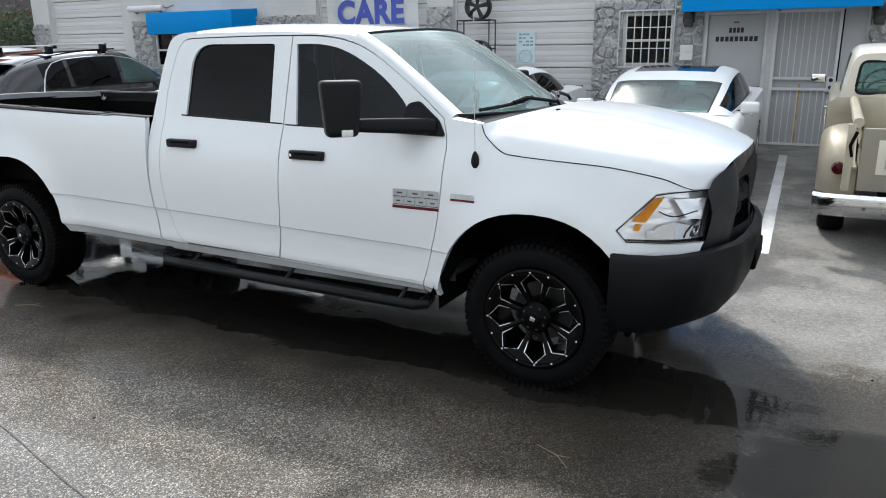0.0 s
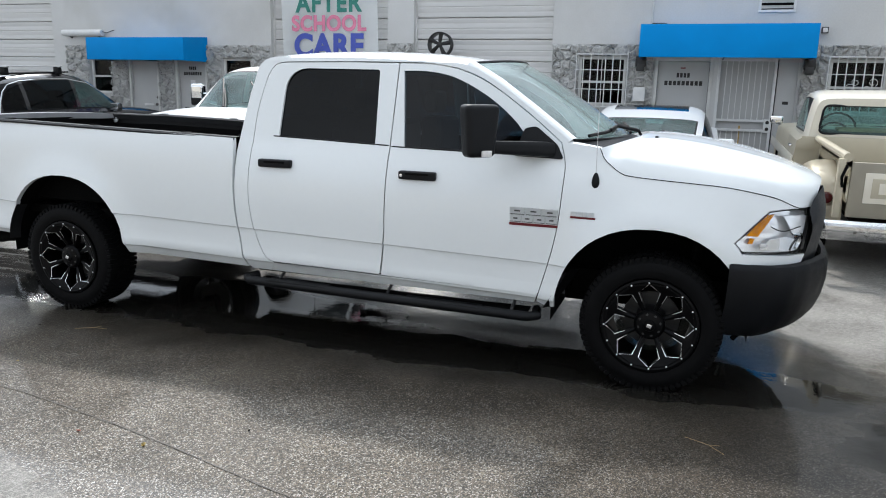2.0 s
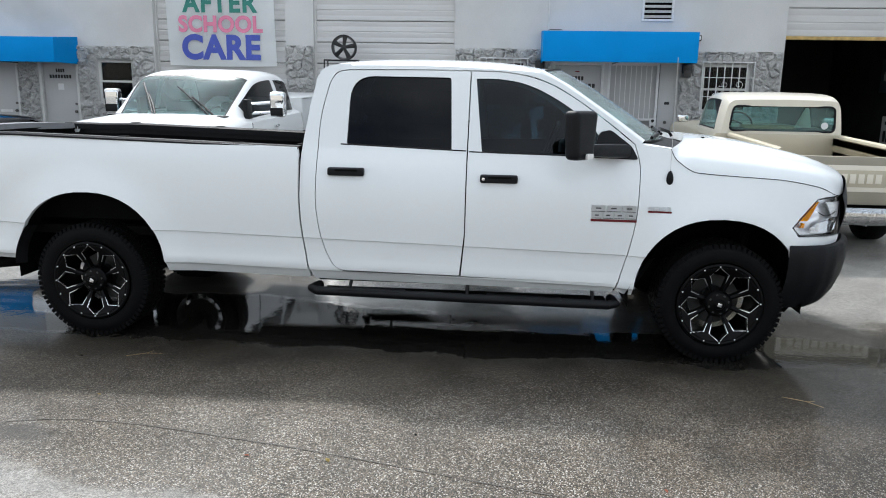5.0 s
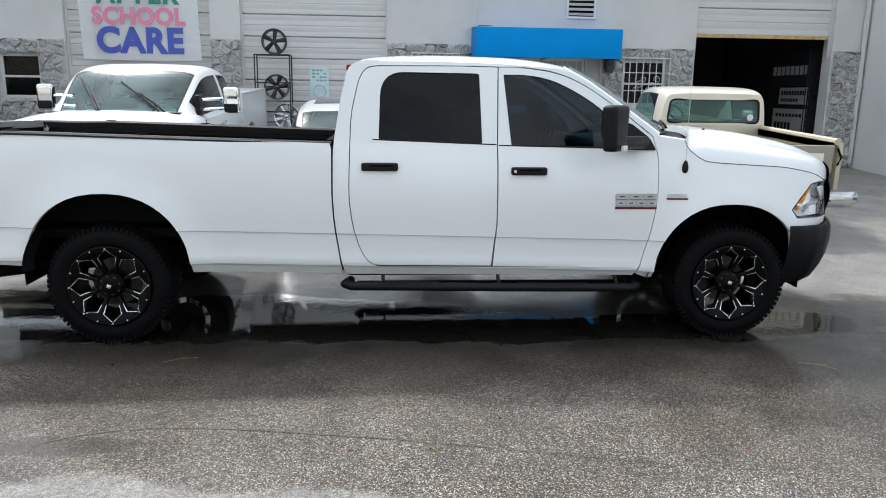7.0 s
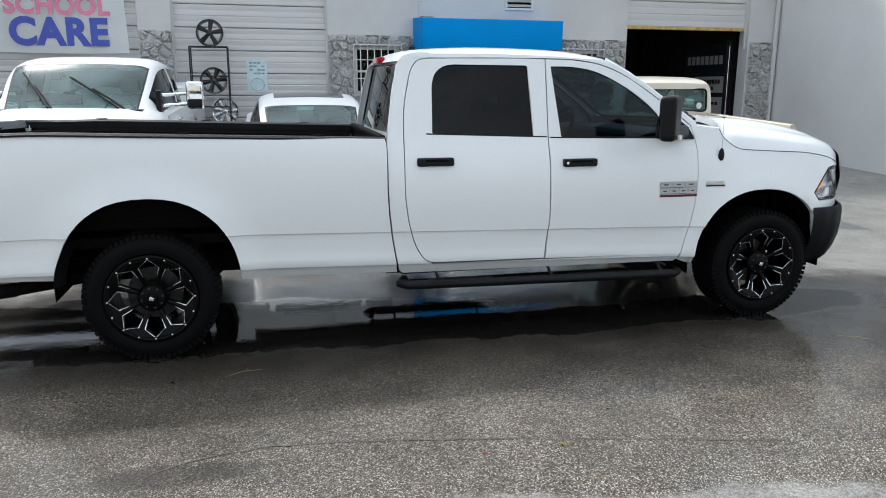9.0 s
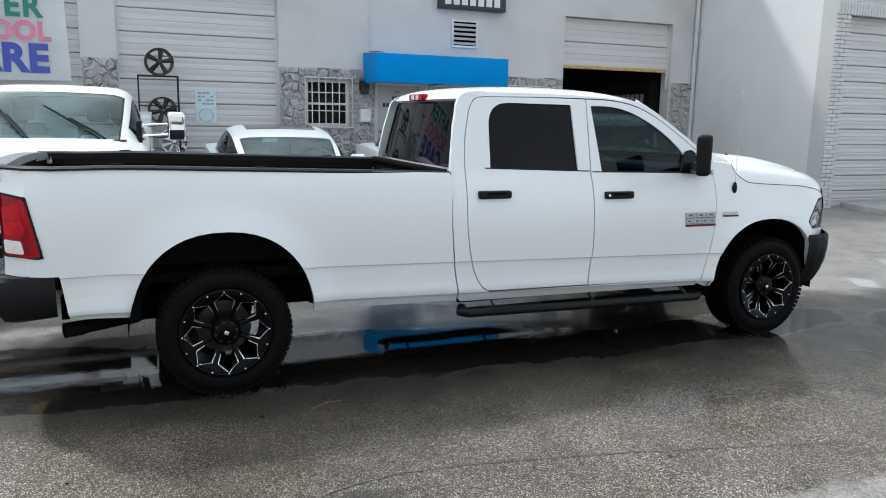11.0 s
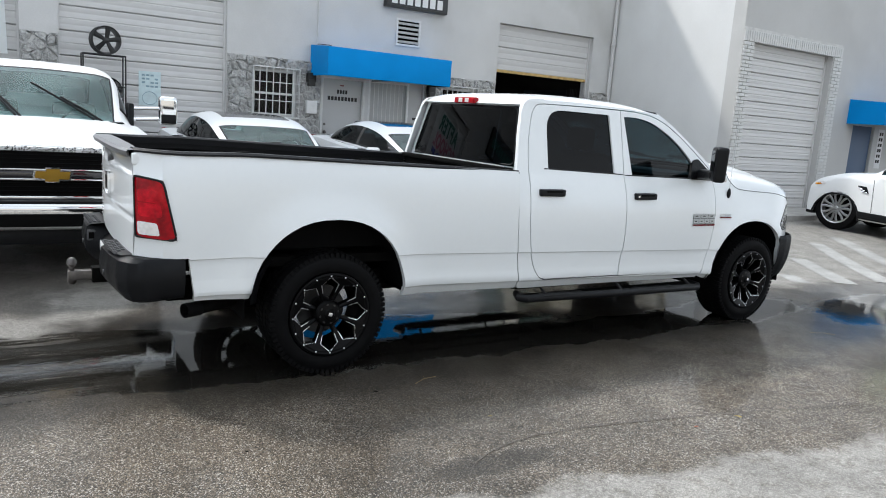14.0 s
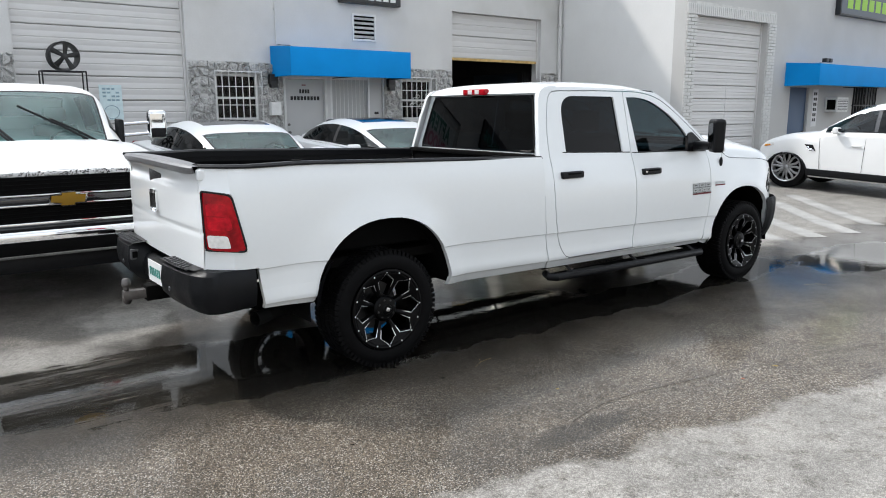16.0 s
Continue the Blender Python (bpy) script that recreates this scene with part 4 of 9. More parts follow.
# cab: sill and rear corner, doors, fender
flank("rocker", rounded([(1.742, 0.450), (3.575, 0.440), (3.60, 0.505), (2.60, 0.508), (1.76, 0.516), (1.745, 0.51)], 0.005, 2), inset=0.004)
rear_door_pts = rounded([(2.562, 0.520), (1.735, 0.528), (1.665, 0.643), (1.621, 0.798), (1.600, 0.96), (1.598, 1.06), (1.604, 1.33), (1.612, 1.545), (1.668, 1.775), (1.715, 1.842), (1.80, 1.850), (2.30, 1.856), (2.600, 1.854), (2.592, 1.34), (2.590, 0.80)], [0.01, 0.07, 0.06, 0.06, 0.04, 0.04, 0.08, 0.10, 0.05, 0.05, 0.02, 0.02, 0.01, 0.02, 0.02], 5)
along = [p for p in rear_door_pts if p[0] < 1.79]
beside = []
for k, p in enumerate(along):
    a, c = along[max(k - 1, 0)], along[min(k + 1, len(along) - 1)]
    d = Vector((c[0] - a[0], c[1] - a[1])).normalized()
    beside.append((p[0] - 0.006 * d.y, p[1] + 0.006 * d.x))
flank("cab_corner", [(1.582, 0.452), (1.738, 0.450)] + beside + [(1.80, 1.892), (1.72, 1.890), (1.66, 1.880), (1.625, 1.866), (1.596, 1.840), (1.576, 1.80), (1.560, 1.72), (1.542, 1.652), (1.500, 1.39), (1.490, 1.30), (1.489, 1.00), (1.497, 0.86), (1.513, 0.72), (1.538, 0.565), (1.558, 0.475)], inset=0.002, step=0.05)
rear_win = rounded([(2.492, 1.345), (1.792, 1.366), (1.808, 1.815), (2.474, 1.812)], [0.015, 0.02, 0.16, 0.02], 7)
DOOR_TOP = [(2.608, 1.854), (2.82, 1.848), (3.02, 1.815), (3.20, 1.740), (3.46, 1.57), (3.675, 1.405)]
GLASS_TOP = [(2.640, 1.808), (2.80, 1.806), (2.96, 1.778), (3.12, 1.710), (3.28, 1.612), (3.42, 1.490), (3.505, 1.375)]
sampled = lambda pts, n: [(x, smooth_in(x, pts)) for x in (pts[0][0] + (pts[-1][0] - pts[0][0]) * k / n for k in range(n + 1))]
DOOR_EDGE = rounded([(3.675, 1.405), (3.713, 1.28), (3.698, 0.88), (3.604, 0.515)], [0.0, 0.06, 0.2, 0.0], 6)
front_door_pts = [(3.588, 0.502), (2.574, 0.516), (2.598, 0.80), (2.600, 1.34)] + sampled(DOOR_TOP, 18) + DOOR_EDGE[1:]
front_win = [(3.49, 1.322), (2.700, 1.334), (2.690, 1.345)] + sampled(GLASS_TOP, 18) + [(3.515, 1.340)]
for name, outline, hole, pane in (("rear_door", rear_door_pts, rear_win, "privacy_glass"), ("front_door", front_door_pts, front_win, "front_glass")):
    doors = flank(name, outline, hole=hole)
    for side, dr in enumerate(doors):
        bm = skin(hole, lambda u, v: (u, side_y(u, v) + 0.016, v), 0.0, 0.12, lip=False)
        p = part("window_pane", mirrored(bm, YC) if side else bm, pane, dr, "dark tinted glass")
        p.visible_shadow = False
        bm = bmesh.new()
        a, c, za, zc = (1.752, 2.587, 1.369, 1.342) if name == "rear_door" else (2.606, 3.500, 1.337, 1.323)
        prof = [(0.004, -0.007), (-0.001, -0.004), (-0.001, 0.003), (0.003, 0.006), (0.014, 0.007)]
        grid(bm, lambda u, v: (a + (c - a) * u, side_y(a + (c - a) * u, za + (zc - za) * u) + prof[round(v * 4)][0], za + (zc - za) * u + prof[round(v * 4)][1]), 14, 4)
        part("window_seal", mirrored(bm, YC) if side else bm, "black_plastic", dr, "black rubber seal")
        hx = 1.80 if name == "rear_door" else 2.808
        hz = 1.193 if name == "rear_door" else 1.170
        bm = bmesh.new()
        box(bm, hx - 0.122, hx + 0.122, -0.022, 0.030, -0.027, 0.027, bevel=0.016, seg=3)
        for v in bm.verts:
            v.co.z += hz
            v.co.y += side_y(v.co.x, hz) - 0.012 + 0.08 * (v.co.x - hx) ** 2
        h = part("door_handle", mirrored(bm, YC) if side else bm, "black_plastic", dr, "black plastic handle")
        bm = bmesh.new()
        box(bm, hx - 0.07, hx + 0.08, -0.004, 0.006, 0.004, 0.018, bevel=0.003)
        for v in bm.verts:
            v.co.z += hz
            v.co.y += side_y(v.co.x, hz) - 0.036
        # Near-black bar: the shadow in the handle's grip, put in as colour.
        part("grip_recess", mirrored(bm, YC) if side else bm, "dark", dr)
        if name == "front_door":
            bm = lathe(bmesh.new(), [(0.0, -0.006), (0.010, -0.005), (0.011, 0.004)], 12)
            for v in bm.verts:
                v.co += Vector((hx - 0.10, side_y(hx, hz) - 0.034, hz))
            part("lock", mirrored(bm, YC) if side else bm, "chrome", dr, "small chrome lock")
hood_edge = [(3.905, 1.385), (3.930, 1.333), (3.980, 1.288), (4.020, 1.260), (4.058, 1.243), (4.10, 1.238), (4.155, 1.233), (4.31, 1.224), (4.45, 1.217), (4.60, 1.208), (4.735, 1.188), (4.872, 1.157), (4.95, 1.122), (4.99, 1.107), (5.085, 1.107)]
shut = [(3.905 + 1.085 * (k / 44) ** 1.3, smooth_in(3.905 + 1.085 * (k / 44) ** 1.3, hood_edge) - 0.004) for k in range(45)]
fender_pts = [(3.592, 0.455)] + [(x + 0.0055, z) for x, z in DOOR_EDGE[::-1]] + [(3.708, 1.410), (3.80, 1.398)] + shut + [(4.90, 1.102), (4.832, 1.092), (4.664, 0.912), (4.716, 0.850), (4.90, 0.846), (5.050, 0.846), (5.034, 0.800), (4.90, 0.790), (4.655, 0.785)] + FRONT_ARCH + [(3.655, 0.432)]
flank("fender", fender_pts, step=0.06)
# near-black sheets behind the panel gaps and in the wheel houses: shade as colour
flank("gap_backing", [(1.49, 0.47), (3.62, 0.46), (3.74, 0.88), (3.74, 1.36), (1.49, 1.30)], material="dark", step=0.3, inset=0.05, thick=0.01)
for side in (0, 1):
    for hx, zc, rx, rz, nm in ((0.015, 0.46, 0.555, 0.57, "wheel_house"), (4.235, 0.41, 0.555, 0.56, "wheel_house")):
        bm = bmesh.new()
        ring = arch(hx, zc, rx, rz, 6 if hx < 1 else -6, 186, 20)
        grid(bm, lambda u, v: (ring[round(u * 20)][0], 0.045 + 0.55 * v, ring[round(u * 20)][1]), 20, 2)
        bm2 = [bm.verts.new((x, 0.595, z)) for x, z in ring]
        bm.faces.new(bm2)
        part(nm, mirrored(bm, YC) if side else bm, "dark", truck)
    # black rubber flap behind the wheel opening
    bm = bmesh.new()
    grid(bm, lambda u, v: (-0.525 + 0.055 * u + 0.10 * v * v, side_y(-0.5, 0.6, True) - 0.012 + 0.05 * u, 0.50 + 0.27 * v), 1, 5)
    bmesh.ops.solidify(bm, geom=bm.faces[:], thickness=0.02)
    part("mud_flap", mirrored(bm, YC) if side else bm, "black_plastic", truck, "black rubber flap")
    bm = bmesh.new()
    grid(bm, lambda u, v: (3.640 + 0.05 * u + 0.15 * v, side_y(3.66, 0.5) - 0.004 + 0.06 * u, 0.43 + 0.25 * v), 1, 5)
    bmesh.ops.solidify(bm, geom=bm.faces[:], thickness=0.02)
    part("mud_flap", mirrored(bm, YC) if side else bm, "black_plastic", truck, "black rubber flap")

# roof
drip = [(1.600, 1.836), (1.635, 1.862), (1.72, 1.877), (2.13, 1.884), (2.62, 1.876), (2.86, 1.862), (3.03, 1.832)]
crown = [(1.60, 1.836), (1.625, 1.872), (1.67, 1.900), (1.75, 1.922), (2.13, 1.945), (2.62, 1.938), (2.86, 1.917), (3.06, 1.880)]


def roof_at(u, v):
    x = 1.600 + (3.05 - 1.600) * u
    a = 2 * v - 1
    ze, zc = smooth_in(x, drip), smooth_in(x, crown)
    ye = side_y(x, ze)
    if x < 1.72:
        ye += 1.2 * (1.72 - x) ** 2
    half = YC - ye
    x2 = x + (0.13 * (1 - a * a) * u * u) - 0.03 * (1 - a * a) * (1 - u) ** 3
    return (x2, YC + half * a, ze + (zc - ze) * (1 - abs(a) ** 4.0) ** 0.7)


roof = part("roof", grid(bmesh.new(), roof_at, 26, 30), "white_paint", truck, angle=60)
for sgn in (-1, 1):
    bm = bmesh.new()
    over = [(1.640, 1.864), (1.72, 1.880)] + [(x, z + 0.002) for x, z in drip[3:6]] + [(3.06, 1.846), (3.24, 1.757), (3.49, 1.588), (3.735, 1.412)]
    under = [(1.640, 1.852), (1.70, 1.858), (1.80, 1.857), (2.30, 1.863)] + [(x, z + 0.008) for x, z in DOOR_TOP] + [(3.735, 1.360)]

    def edge_strip(u, v):
        x = 1.64 + 2.075 * u
        z = smooth_in(x, under) + (smooth_in(x, over) - smooth_in(x, under)) * v
        return (x, side_y(x, z) + 0.001, z)

    grid(bm, edge_strip, 60, 3)
    part("roof_rail", mirrored(bm, YC) if sgn > 0 else bm, "white_paint", truck)
# windscreen, its pillars and cowl
ws_side = [(3.06, 1.850), (3.24, 1.752), (3.49, 1.583), (3.735, 1.408)]


def ws_at(u, v, lo=0.06, push=0.0):
    a = 2 * v - 1
    i = min(2, int(u * 3))
    (xa, za), (xb, zb) = ws_side[i], ws_side[i + 1]
    f = u * 3 - i
    x, z = xa + (xb - xa) * f, za + (zb - za) * f
    half = YC - side_y(x, z) - lo
    return (x + (0.16 + 0.10 * u) * (1 - a * a) + 0.01, YC + half * a, z + 0.035 * (1 - a * a) * (1 - u) + 0.012)


p = part("windscreen", grid(bmesh.new(), ws_at, 9, 14), "screen_glass", truck, "clear windscreen", angle=60)
p.visible_shadow = False
bm = bmesh.new()
rim = [ws_at(0, k / 14) for k in range(15)] + [ws_at(k / 9, 1) for k in range(1, 10)] + [ws_at(1, k / 14) for k in range(13, -1, -1)] + [ws_at(k / 9, 0) for k in range(8, 0, -1)]
tube(bm, rim + [rim[0]], 0.009, 6)
part("windscreen_seal", bm, "black_plastic", truck)
for sgn in (-1, 1):
    bm = bmesh.new()

    def pillar(u, v):
        i = min(2, int(u * 3))
        (xa, za), (xb, zb) = ws_side[i], ws_side[i + 1]
        f = u * 3 - i
        x, z = xa + (xb - xa) * f, za + (zb - za) * f
        return (x - 0.015 + 0.035 * v, side_y(x, z) + 0.008 + 0.065 * v - 0.012 * math.sin(v * math.pi), z + 0.002 + 0.022 * math.sin(v * math.pi * 0.6))

    grid(bm, pillar, 12, 4)
    part("a_pillar", mirrored(bm, YC) if sgn > 0 else bm, "white_paint", truck)
bm = bmesh.new()
grid(bm, lambda u, v: (ws_at(1, v)[0] - 0.02 + 0.20 * u, ws_at(1, v)[1], 1.414 - 0.055 * u - 0.02 * u * (2 * v - 1) ** 2 + 0.02 * (1 - (2 * v - 1) ** 2)), 4, 14)
part("cowl", bm, "black_plastic", truck, "black plastic cowl below the windscreen")
for v0, v1 in ((0.07, 0.40), (0.47, 0.82)):
    on_glass = lambda u, v, lift: Vector(ws_at(u, v)) + Vector((lift * 0.6, 0, lift))
    foot = Vector(ws_at(1, v1 + 0.06)) + Vector((0.07, 0, 0.01))
    w = part("wiper", tube(bmesh.new(), [foot, foot + Vector((-0.02, 0, 0.03)), on_glass(0.93, v0 + (v1 - v0) * 0.75, 0.035), on_glass(0.95, (v0 + v1) / 2, 0.026)], 0.011, 6), "black_plastic", truck, "black wiper resting on the glass")
    part("blade", tube(bmesh.new(), [on_glass(0.985, v0, 0.016), on_glass(0.962, v0 + (v1 - v0) * 0.35, 0.018), on_glass(0.935, v0 + (v1 - v0) * 0.7, 0.018), on_glass(0.90, v1, 0.016)], 0.011, 6), "black_plastic", w)

# hood
hood_mid = [(4.12, 1.450), (4.30, 1.443), (4.55, 1.414), (4.90, 1.336), (5.06, 1.282), (5.125, 1.258), (5.158, 1.240)]


def hood_at(u, v):
    a = 2 * v - 1
    s = abs(a)
    xe = 3.905 + (5.085 - 3.905) * u ** 1.25
    xm = 4.12 + (5.158 - 4.12) * u
    x = xm + (xe - xm) * s ** (2.3 + 0.4 * u)
    ze, zm = smooth_in(xe, hood_edge), smooth_in(xm, hood_mid)
    ye = side_y(xe, ze) + 0.004
    near = max(0.0, 1 - u / 0.16)
    bulge = 0.008 * math.exp(-((s - 0.55) / 0.09) ** 2) - 0.010 * math.exp(-((s - 0.72) / 0.11) ** 2)
    crown_ = (1 - s ** (3.4 + 0.6 * u - 0.9 * near)) ** (0.46 + 0.60 * near ** 1.5)
    return (x, YC + (YC - ye) * a, ze + (zm - ze) * crown_ + bulge * min(1, (1 - u) * 3) * (1 - near))


bm = grid(bmesh.new(), hood_at, 72, 64)
lip = bmesh.ops.extrude_edge_only(bm, edges=[e for e in bm.edges if e.is_boundary and max(v.co.x for v in e.verts) < 4.14 and abs(e.verts[0].co.y - YC) < 0.86])
for v in lip["geom"]:
    if isinstance(v, bmesh.types.BMVert):
        v.co += Vector((-0.004, 0, -0.045))
part("hood", bm, "white_paint", truck, angle=60)
for side in (0, 1):
    bm = tube(bmesh.new(), [(u, side_y(u, v) - 0.0005, v + 0.002) for u, v in shut], 0.0024, 5)
    part("hood_gap", mirrored(bm, YC) if side else bm, "dark", truck)
for side in (0, 1):
    # painted strip between the pillar's foot, the fender's top and the cowl
    def corner(u, v):
        x = 3.695 + 0.215 * u
        z = smooth_in(x, [(3.695, 1.410), (3.80, 1.398), (3.91, 1.383)])
        return (x + 0.02 * v * (1 - u), side_y(x, z) + 0.003 + (0.075 - 0.045 * u) * v, z + 0.010 * math.sin(v * math.pi * 0.8) - 0.012 * v ** 4)
    bm = grid(bmesh.new(), corner, 10, 6)
    part("cowl_corner", mirrored(bm, YC) if side else bm, "white_paint", truck, angle=70)
for v in (0.23, 0.77):
    x, y, z = hood_at(0.13, v)
    part("washer_nozzle", B(x - 0.010, x + 0.010, y - 0.010, y + 0.010, z - 0.002, z + 0.009, bevel=0.004), "black_plastic", truck)

# front: grille, lamps, bumper
nose = lambda y: 5.195 - 0.145 * ((y - YC) / 0.70) ** 2


def front_sheet(y0, y1, z0, z1, lean, push=0.0):
    return lambda u, v: (nose(y0 + (y1 - y0) * u) + push + lean * (z0 + (z1 - z0) * v - 0.8), y0 + (y1 - y0) * u, z0 + (z1 - z0) * v)


grille = part("grille", grid(bmesh.new(), front_sheet(0.40, 1.57, 0.80, 1.16, -0.06, -0.10), 14, 4), "dark", truck, "flat black grille with a cross of two bars")
for z0, z1, push in ((1.105, 1.175, 0.0), (0.79, 0.86, 0.01), (0.965, 1.015, -0.01)):
    bm = grid(bmesh.new(), front_sheet(0.46, 1.51, z0, z1, -0.06, push), 14, 3)
    bmesh.ops.solidify(bm, geom=bm.faces[:], thickness=0.07)
    part("grille_bar", bm, "bumper_black", grille)
bm = grid(bmesh.new(), front_sheet(0.94, 1.03, 0.82, 1.15, -0.06, -0.004), 3, 6)
bmesh.ops.solidify(bm, geom=bm.faces[:], thickness=0.06)
part("grille_post", bm, "bumper_black", grille)
SHELL = [(5.068, 0.236), (5.088, 0.268), (5.113, 0.320), (5.138, 0.385), (5.154, 0.440), (5.160, 0.485), (5.130, 0.525), (5.07, 0.535)]
for side in (0, 1):
    bm = bmesh.new()

    def surround(u, v):
        k = round(u * 7)
        x, y = SHELL[k]
        top = hood_at(1, (y - 0.236) / (2 * (YC - 0.236)))[2] - 0.014 if k < 6 else 1.18
        x += 0.040 * (v - 0.7) * (1 - 0.4 * u) + 0.012 * math.sin(v * 3.1) - 0.034 * (max(0, v - 0.6) / 0.4) ** 1.5
        return (x, y + 0.02 * (1 - v) * (u < 0.5), 0.795 + (top - 0.795) * v)

    grid(bm, surround, 7, 14)
    part("grille_frame", mirrored(bm, YC) if side else bm, "bumper_black", grille, angle=60)
bm = bmesh.new()
grid(bm, lambda u, v: (hood_at(1, 0.13 + 0.74 * u)[0] - 0.004 + 0.016 * math.sin(v * 2.2) - 0.01 * v, hood_at(1, 0.13 + 0.74 * u)[1], hood_at(1, 0.13 + 0.74 * u)[2] - 0.003 - 0.10 * v), 24, 6)
part("grille_header", bm, "bumper_black", grille, angle=60)
for k in range(8):
    zz = 0.875 + 0.031 * k
    part("grille_mesh", tube(bmesh.new(), [(nose(y) - 0.06 - 0.06 * (zz - 0.8), y, zz) for y in [0.48 + 1.01 * j / 12 for j in range(13)]], 0.007, 5), "black_plastic", grille)
for side in (0, 1):
    # headlamp: dark bowl, bright reflectors, amber signal and a clear cover
    pts = [(4.673, 0.912), (4.722, 0.858), (4.900, 0.854), (5.046, 0.854), (5.074, 1.098), (4.99, 1.100), (4.90, 1.095), (4.836, 1.085)]
    lamp_y = lambda u, v: side_y(u, v)
    bm = skin(pts, lambda u, v: (u - 0.03, lamp_y(u, v) + 0.055, v), 0.0, 0.06, lip=False)
    lamp = part("headlight", mirrored(bm, YC) if side else bm, "reflector", truck, "clear headlamp with amber turn signal")
    bm = skin(pts, lambda u, v: (u, lamp_y(u, v) + 0.002, v), 0.03, 0.06)
    p = part("lens", mirrored(bm, YC) if side else bm, "lens_glass", lamp, "clear plastic cover")
    p.visible_shadow = False
    bm = skin([(4.738, 0.947), (4.798, 0.945), (4.872, 1.066), (4.826, 1.060)], lambda u, v: (u - 0.008, lamp_y(u, v) + 0.038, v), 0.02, 0.06)
    part("turn_signal", mirrored(bm, YC) if side else bm, "amber_lens", lamp, "amber turn signal")
    bm = lathe(bmesh.new(), [(0.0, 0.05), (0.03, 0.045), (0.055, 0.01), (0.060, 0.0)], 20)
    for v in bm.verts:
        v.co = pose(4.98, lamp_y(4.98, 0.99) + 0.035, 0.925, 0, 0, 42) @ v.co
    part("reflector", mirrored(bm, YC) if side else bm, "chrome", lamp)
    bm = B(-0.07, 0.05, 0, 0.012, -0.02, 0.006, bevel=0.004)
    for v in bm.verts:
        v.co = pose(4.86, lamp_y(4.86, 0.9) + 0.03, 0.905, 0, 0, 38) @ v.co
    part("marker", mirrored(bm, YC) if side else bm, "clear_lens", lamp)
    rimp = [Vector((u, lamp_y(u, v) - 0.001, v)) for u, v in pts]
    bm = tube(bmesh.new(), rimp + [rimp[0]], 0.0032, 5)
    part("lamp_rim", mirrored(bm, YC) if side else bm, "black_plastic", lamp)
    bm = skin([(4.748, 0.905), (4.772, 0.902), (4.782, 0.930), (4.758, 0.934)], lambda u, v: (u - 0.008, lamp_y(u, v) + 0.036, v), 0.02, 0.06)
    part("side_marker", mirrored(bm, YC) if side else bm, "amber_lens", lamp, "small amber reflector")
    bm = skin([(5.032, 0.872), (5.046, 0.872), (5.070, 1.088), (5.052, 1.088)], lambda u, v: (u - 0.004, lamp_y(u, v) + 0.006, v), 0.02, 0.06)
    part("lamp_edge", mirrored(bm, YC) if side else bm, "gun_grey", lamp, "grey frosted edge")
    bm = tube(bmesh.new(), [(4.85 + 0.16 * k / 8, lamp_y(4.85 + 0.16 * k / 8, 1.0) + 0.020, 1.005 - 0.018 * math.sin(k / 8 * 4.2) - 0.02 * k / 8) for k in range(9)], 0.0035, 5)
    part("bezel_edge", mirrored(bm, YC) if side else bm, "black_plastic", lamp)
    bm = tube(bmesh.new(), [(4.965 + 0.045 * k / 6, lamp_y(4.965 + 0.045 * k / 6, 0.93) + 0.016, 0.872 + 0.075 * (k / 6) ** 0.6) for k in range(7)], 0.003, 5)
    part("bezel_edge", mirrored(bm, YC) if side else bm, "black_plastic", lamp)
    bm = skin([(4.80, 0.875), (4.98, 0.868), (5.00, 0.93), (4.93, 0.95), (4.85, 0.93)], lambda u, v: (u, lamp_y(u, v) + 0.022, v), 0.02, 0.06)
    part("chrome_shroud", mirrored(bm, YC) if side else bm, "chrome", lamp)
    bm = skin([(4.91, 1.065), (5.04, 1.060), (5.03, 0.96), (4.97, 0.965)], lambda u, v: (u, lamp_y(u, v) + 0.022, v), 0.02, 0.06)
    part("chrome_shroud", mirrored(bm, YC) if side else bm, "reflector", lamp)

bump_prof = [(-0.01, 0.815), (0.022, 0.803), (0.038, 0.775), (0.040, 0.68), (0.022, 0.58), (-0.012, 0.49), (-0.065, 0.42), (-0.13, 0.39)]
PLAN = [(4.655, -0.005), (4.75, -0.005), (4.87, 0.025), (4.965, 0.092), (5.048, 0.195), (5.112, 0.315), (5.175, 0.46), (5.205, 0.65), (5.222, 0.985)]


def bumper_at(u, v):
    n = len(PLAN) - 1
    f = u * 2 * n
    k = f if f <= n else 2 * n - f
    i = min(n - 1, int(k))
    (xa, ya), (xb, yb) = PLAN[i], PLAN[i + 1]
    x, y = xa + (xb - xa) * (k - i), ya + (yb - ya) * (k - i)
    d, z = bump_prof[round(v * (len(bump_prof) - 1))]
    nx = interp(k / n, [(0, 0.0), (0.25, 0.3), (0.5, 0.75), (1, 1.0)])
    ny = -math.sqrt(max(0.0, 1 - nx * nx))
    z -= 0.012 * (1 - k / n)
    low = max(0, (0.6 - z)) * 0.35 * (1 - k / n)
    x, y = x + d * nx - low * 0.3, y + d * ny * 0.35 + low * 0.3
    return (x, y if f <= n else 2 * YC - y, z)


bm = grid(bmesh.new(), bumper_at, 64, len(bump_prof) - 1)
bmesh.ops.solidify(bm, geom=bm.faces[:], thickness=0.03)
front_bumper = part("front_bumper", bm, "bumper_black", truck, "satin black front bumper")
part("air_intake", B(5.19, 5.264, 0.78, 1.19, 0.58, 0.70, bevel=0.02), "dark", front_bumper)
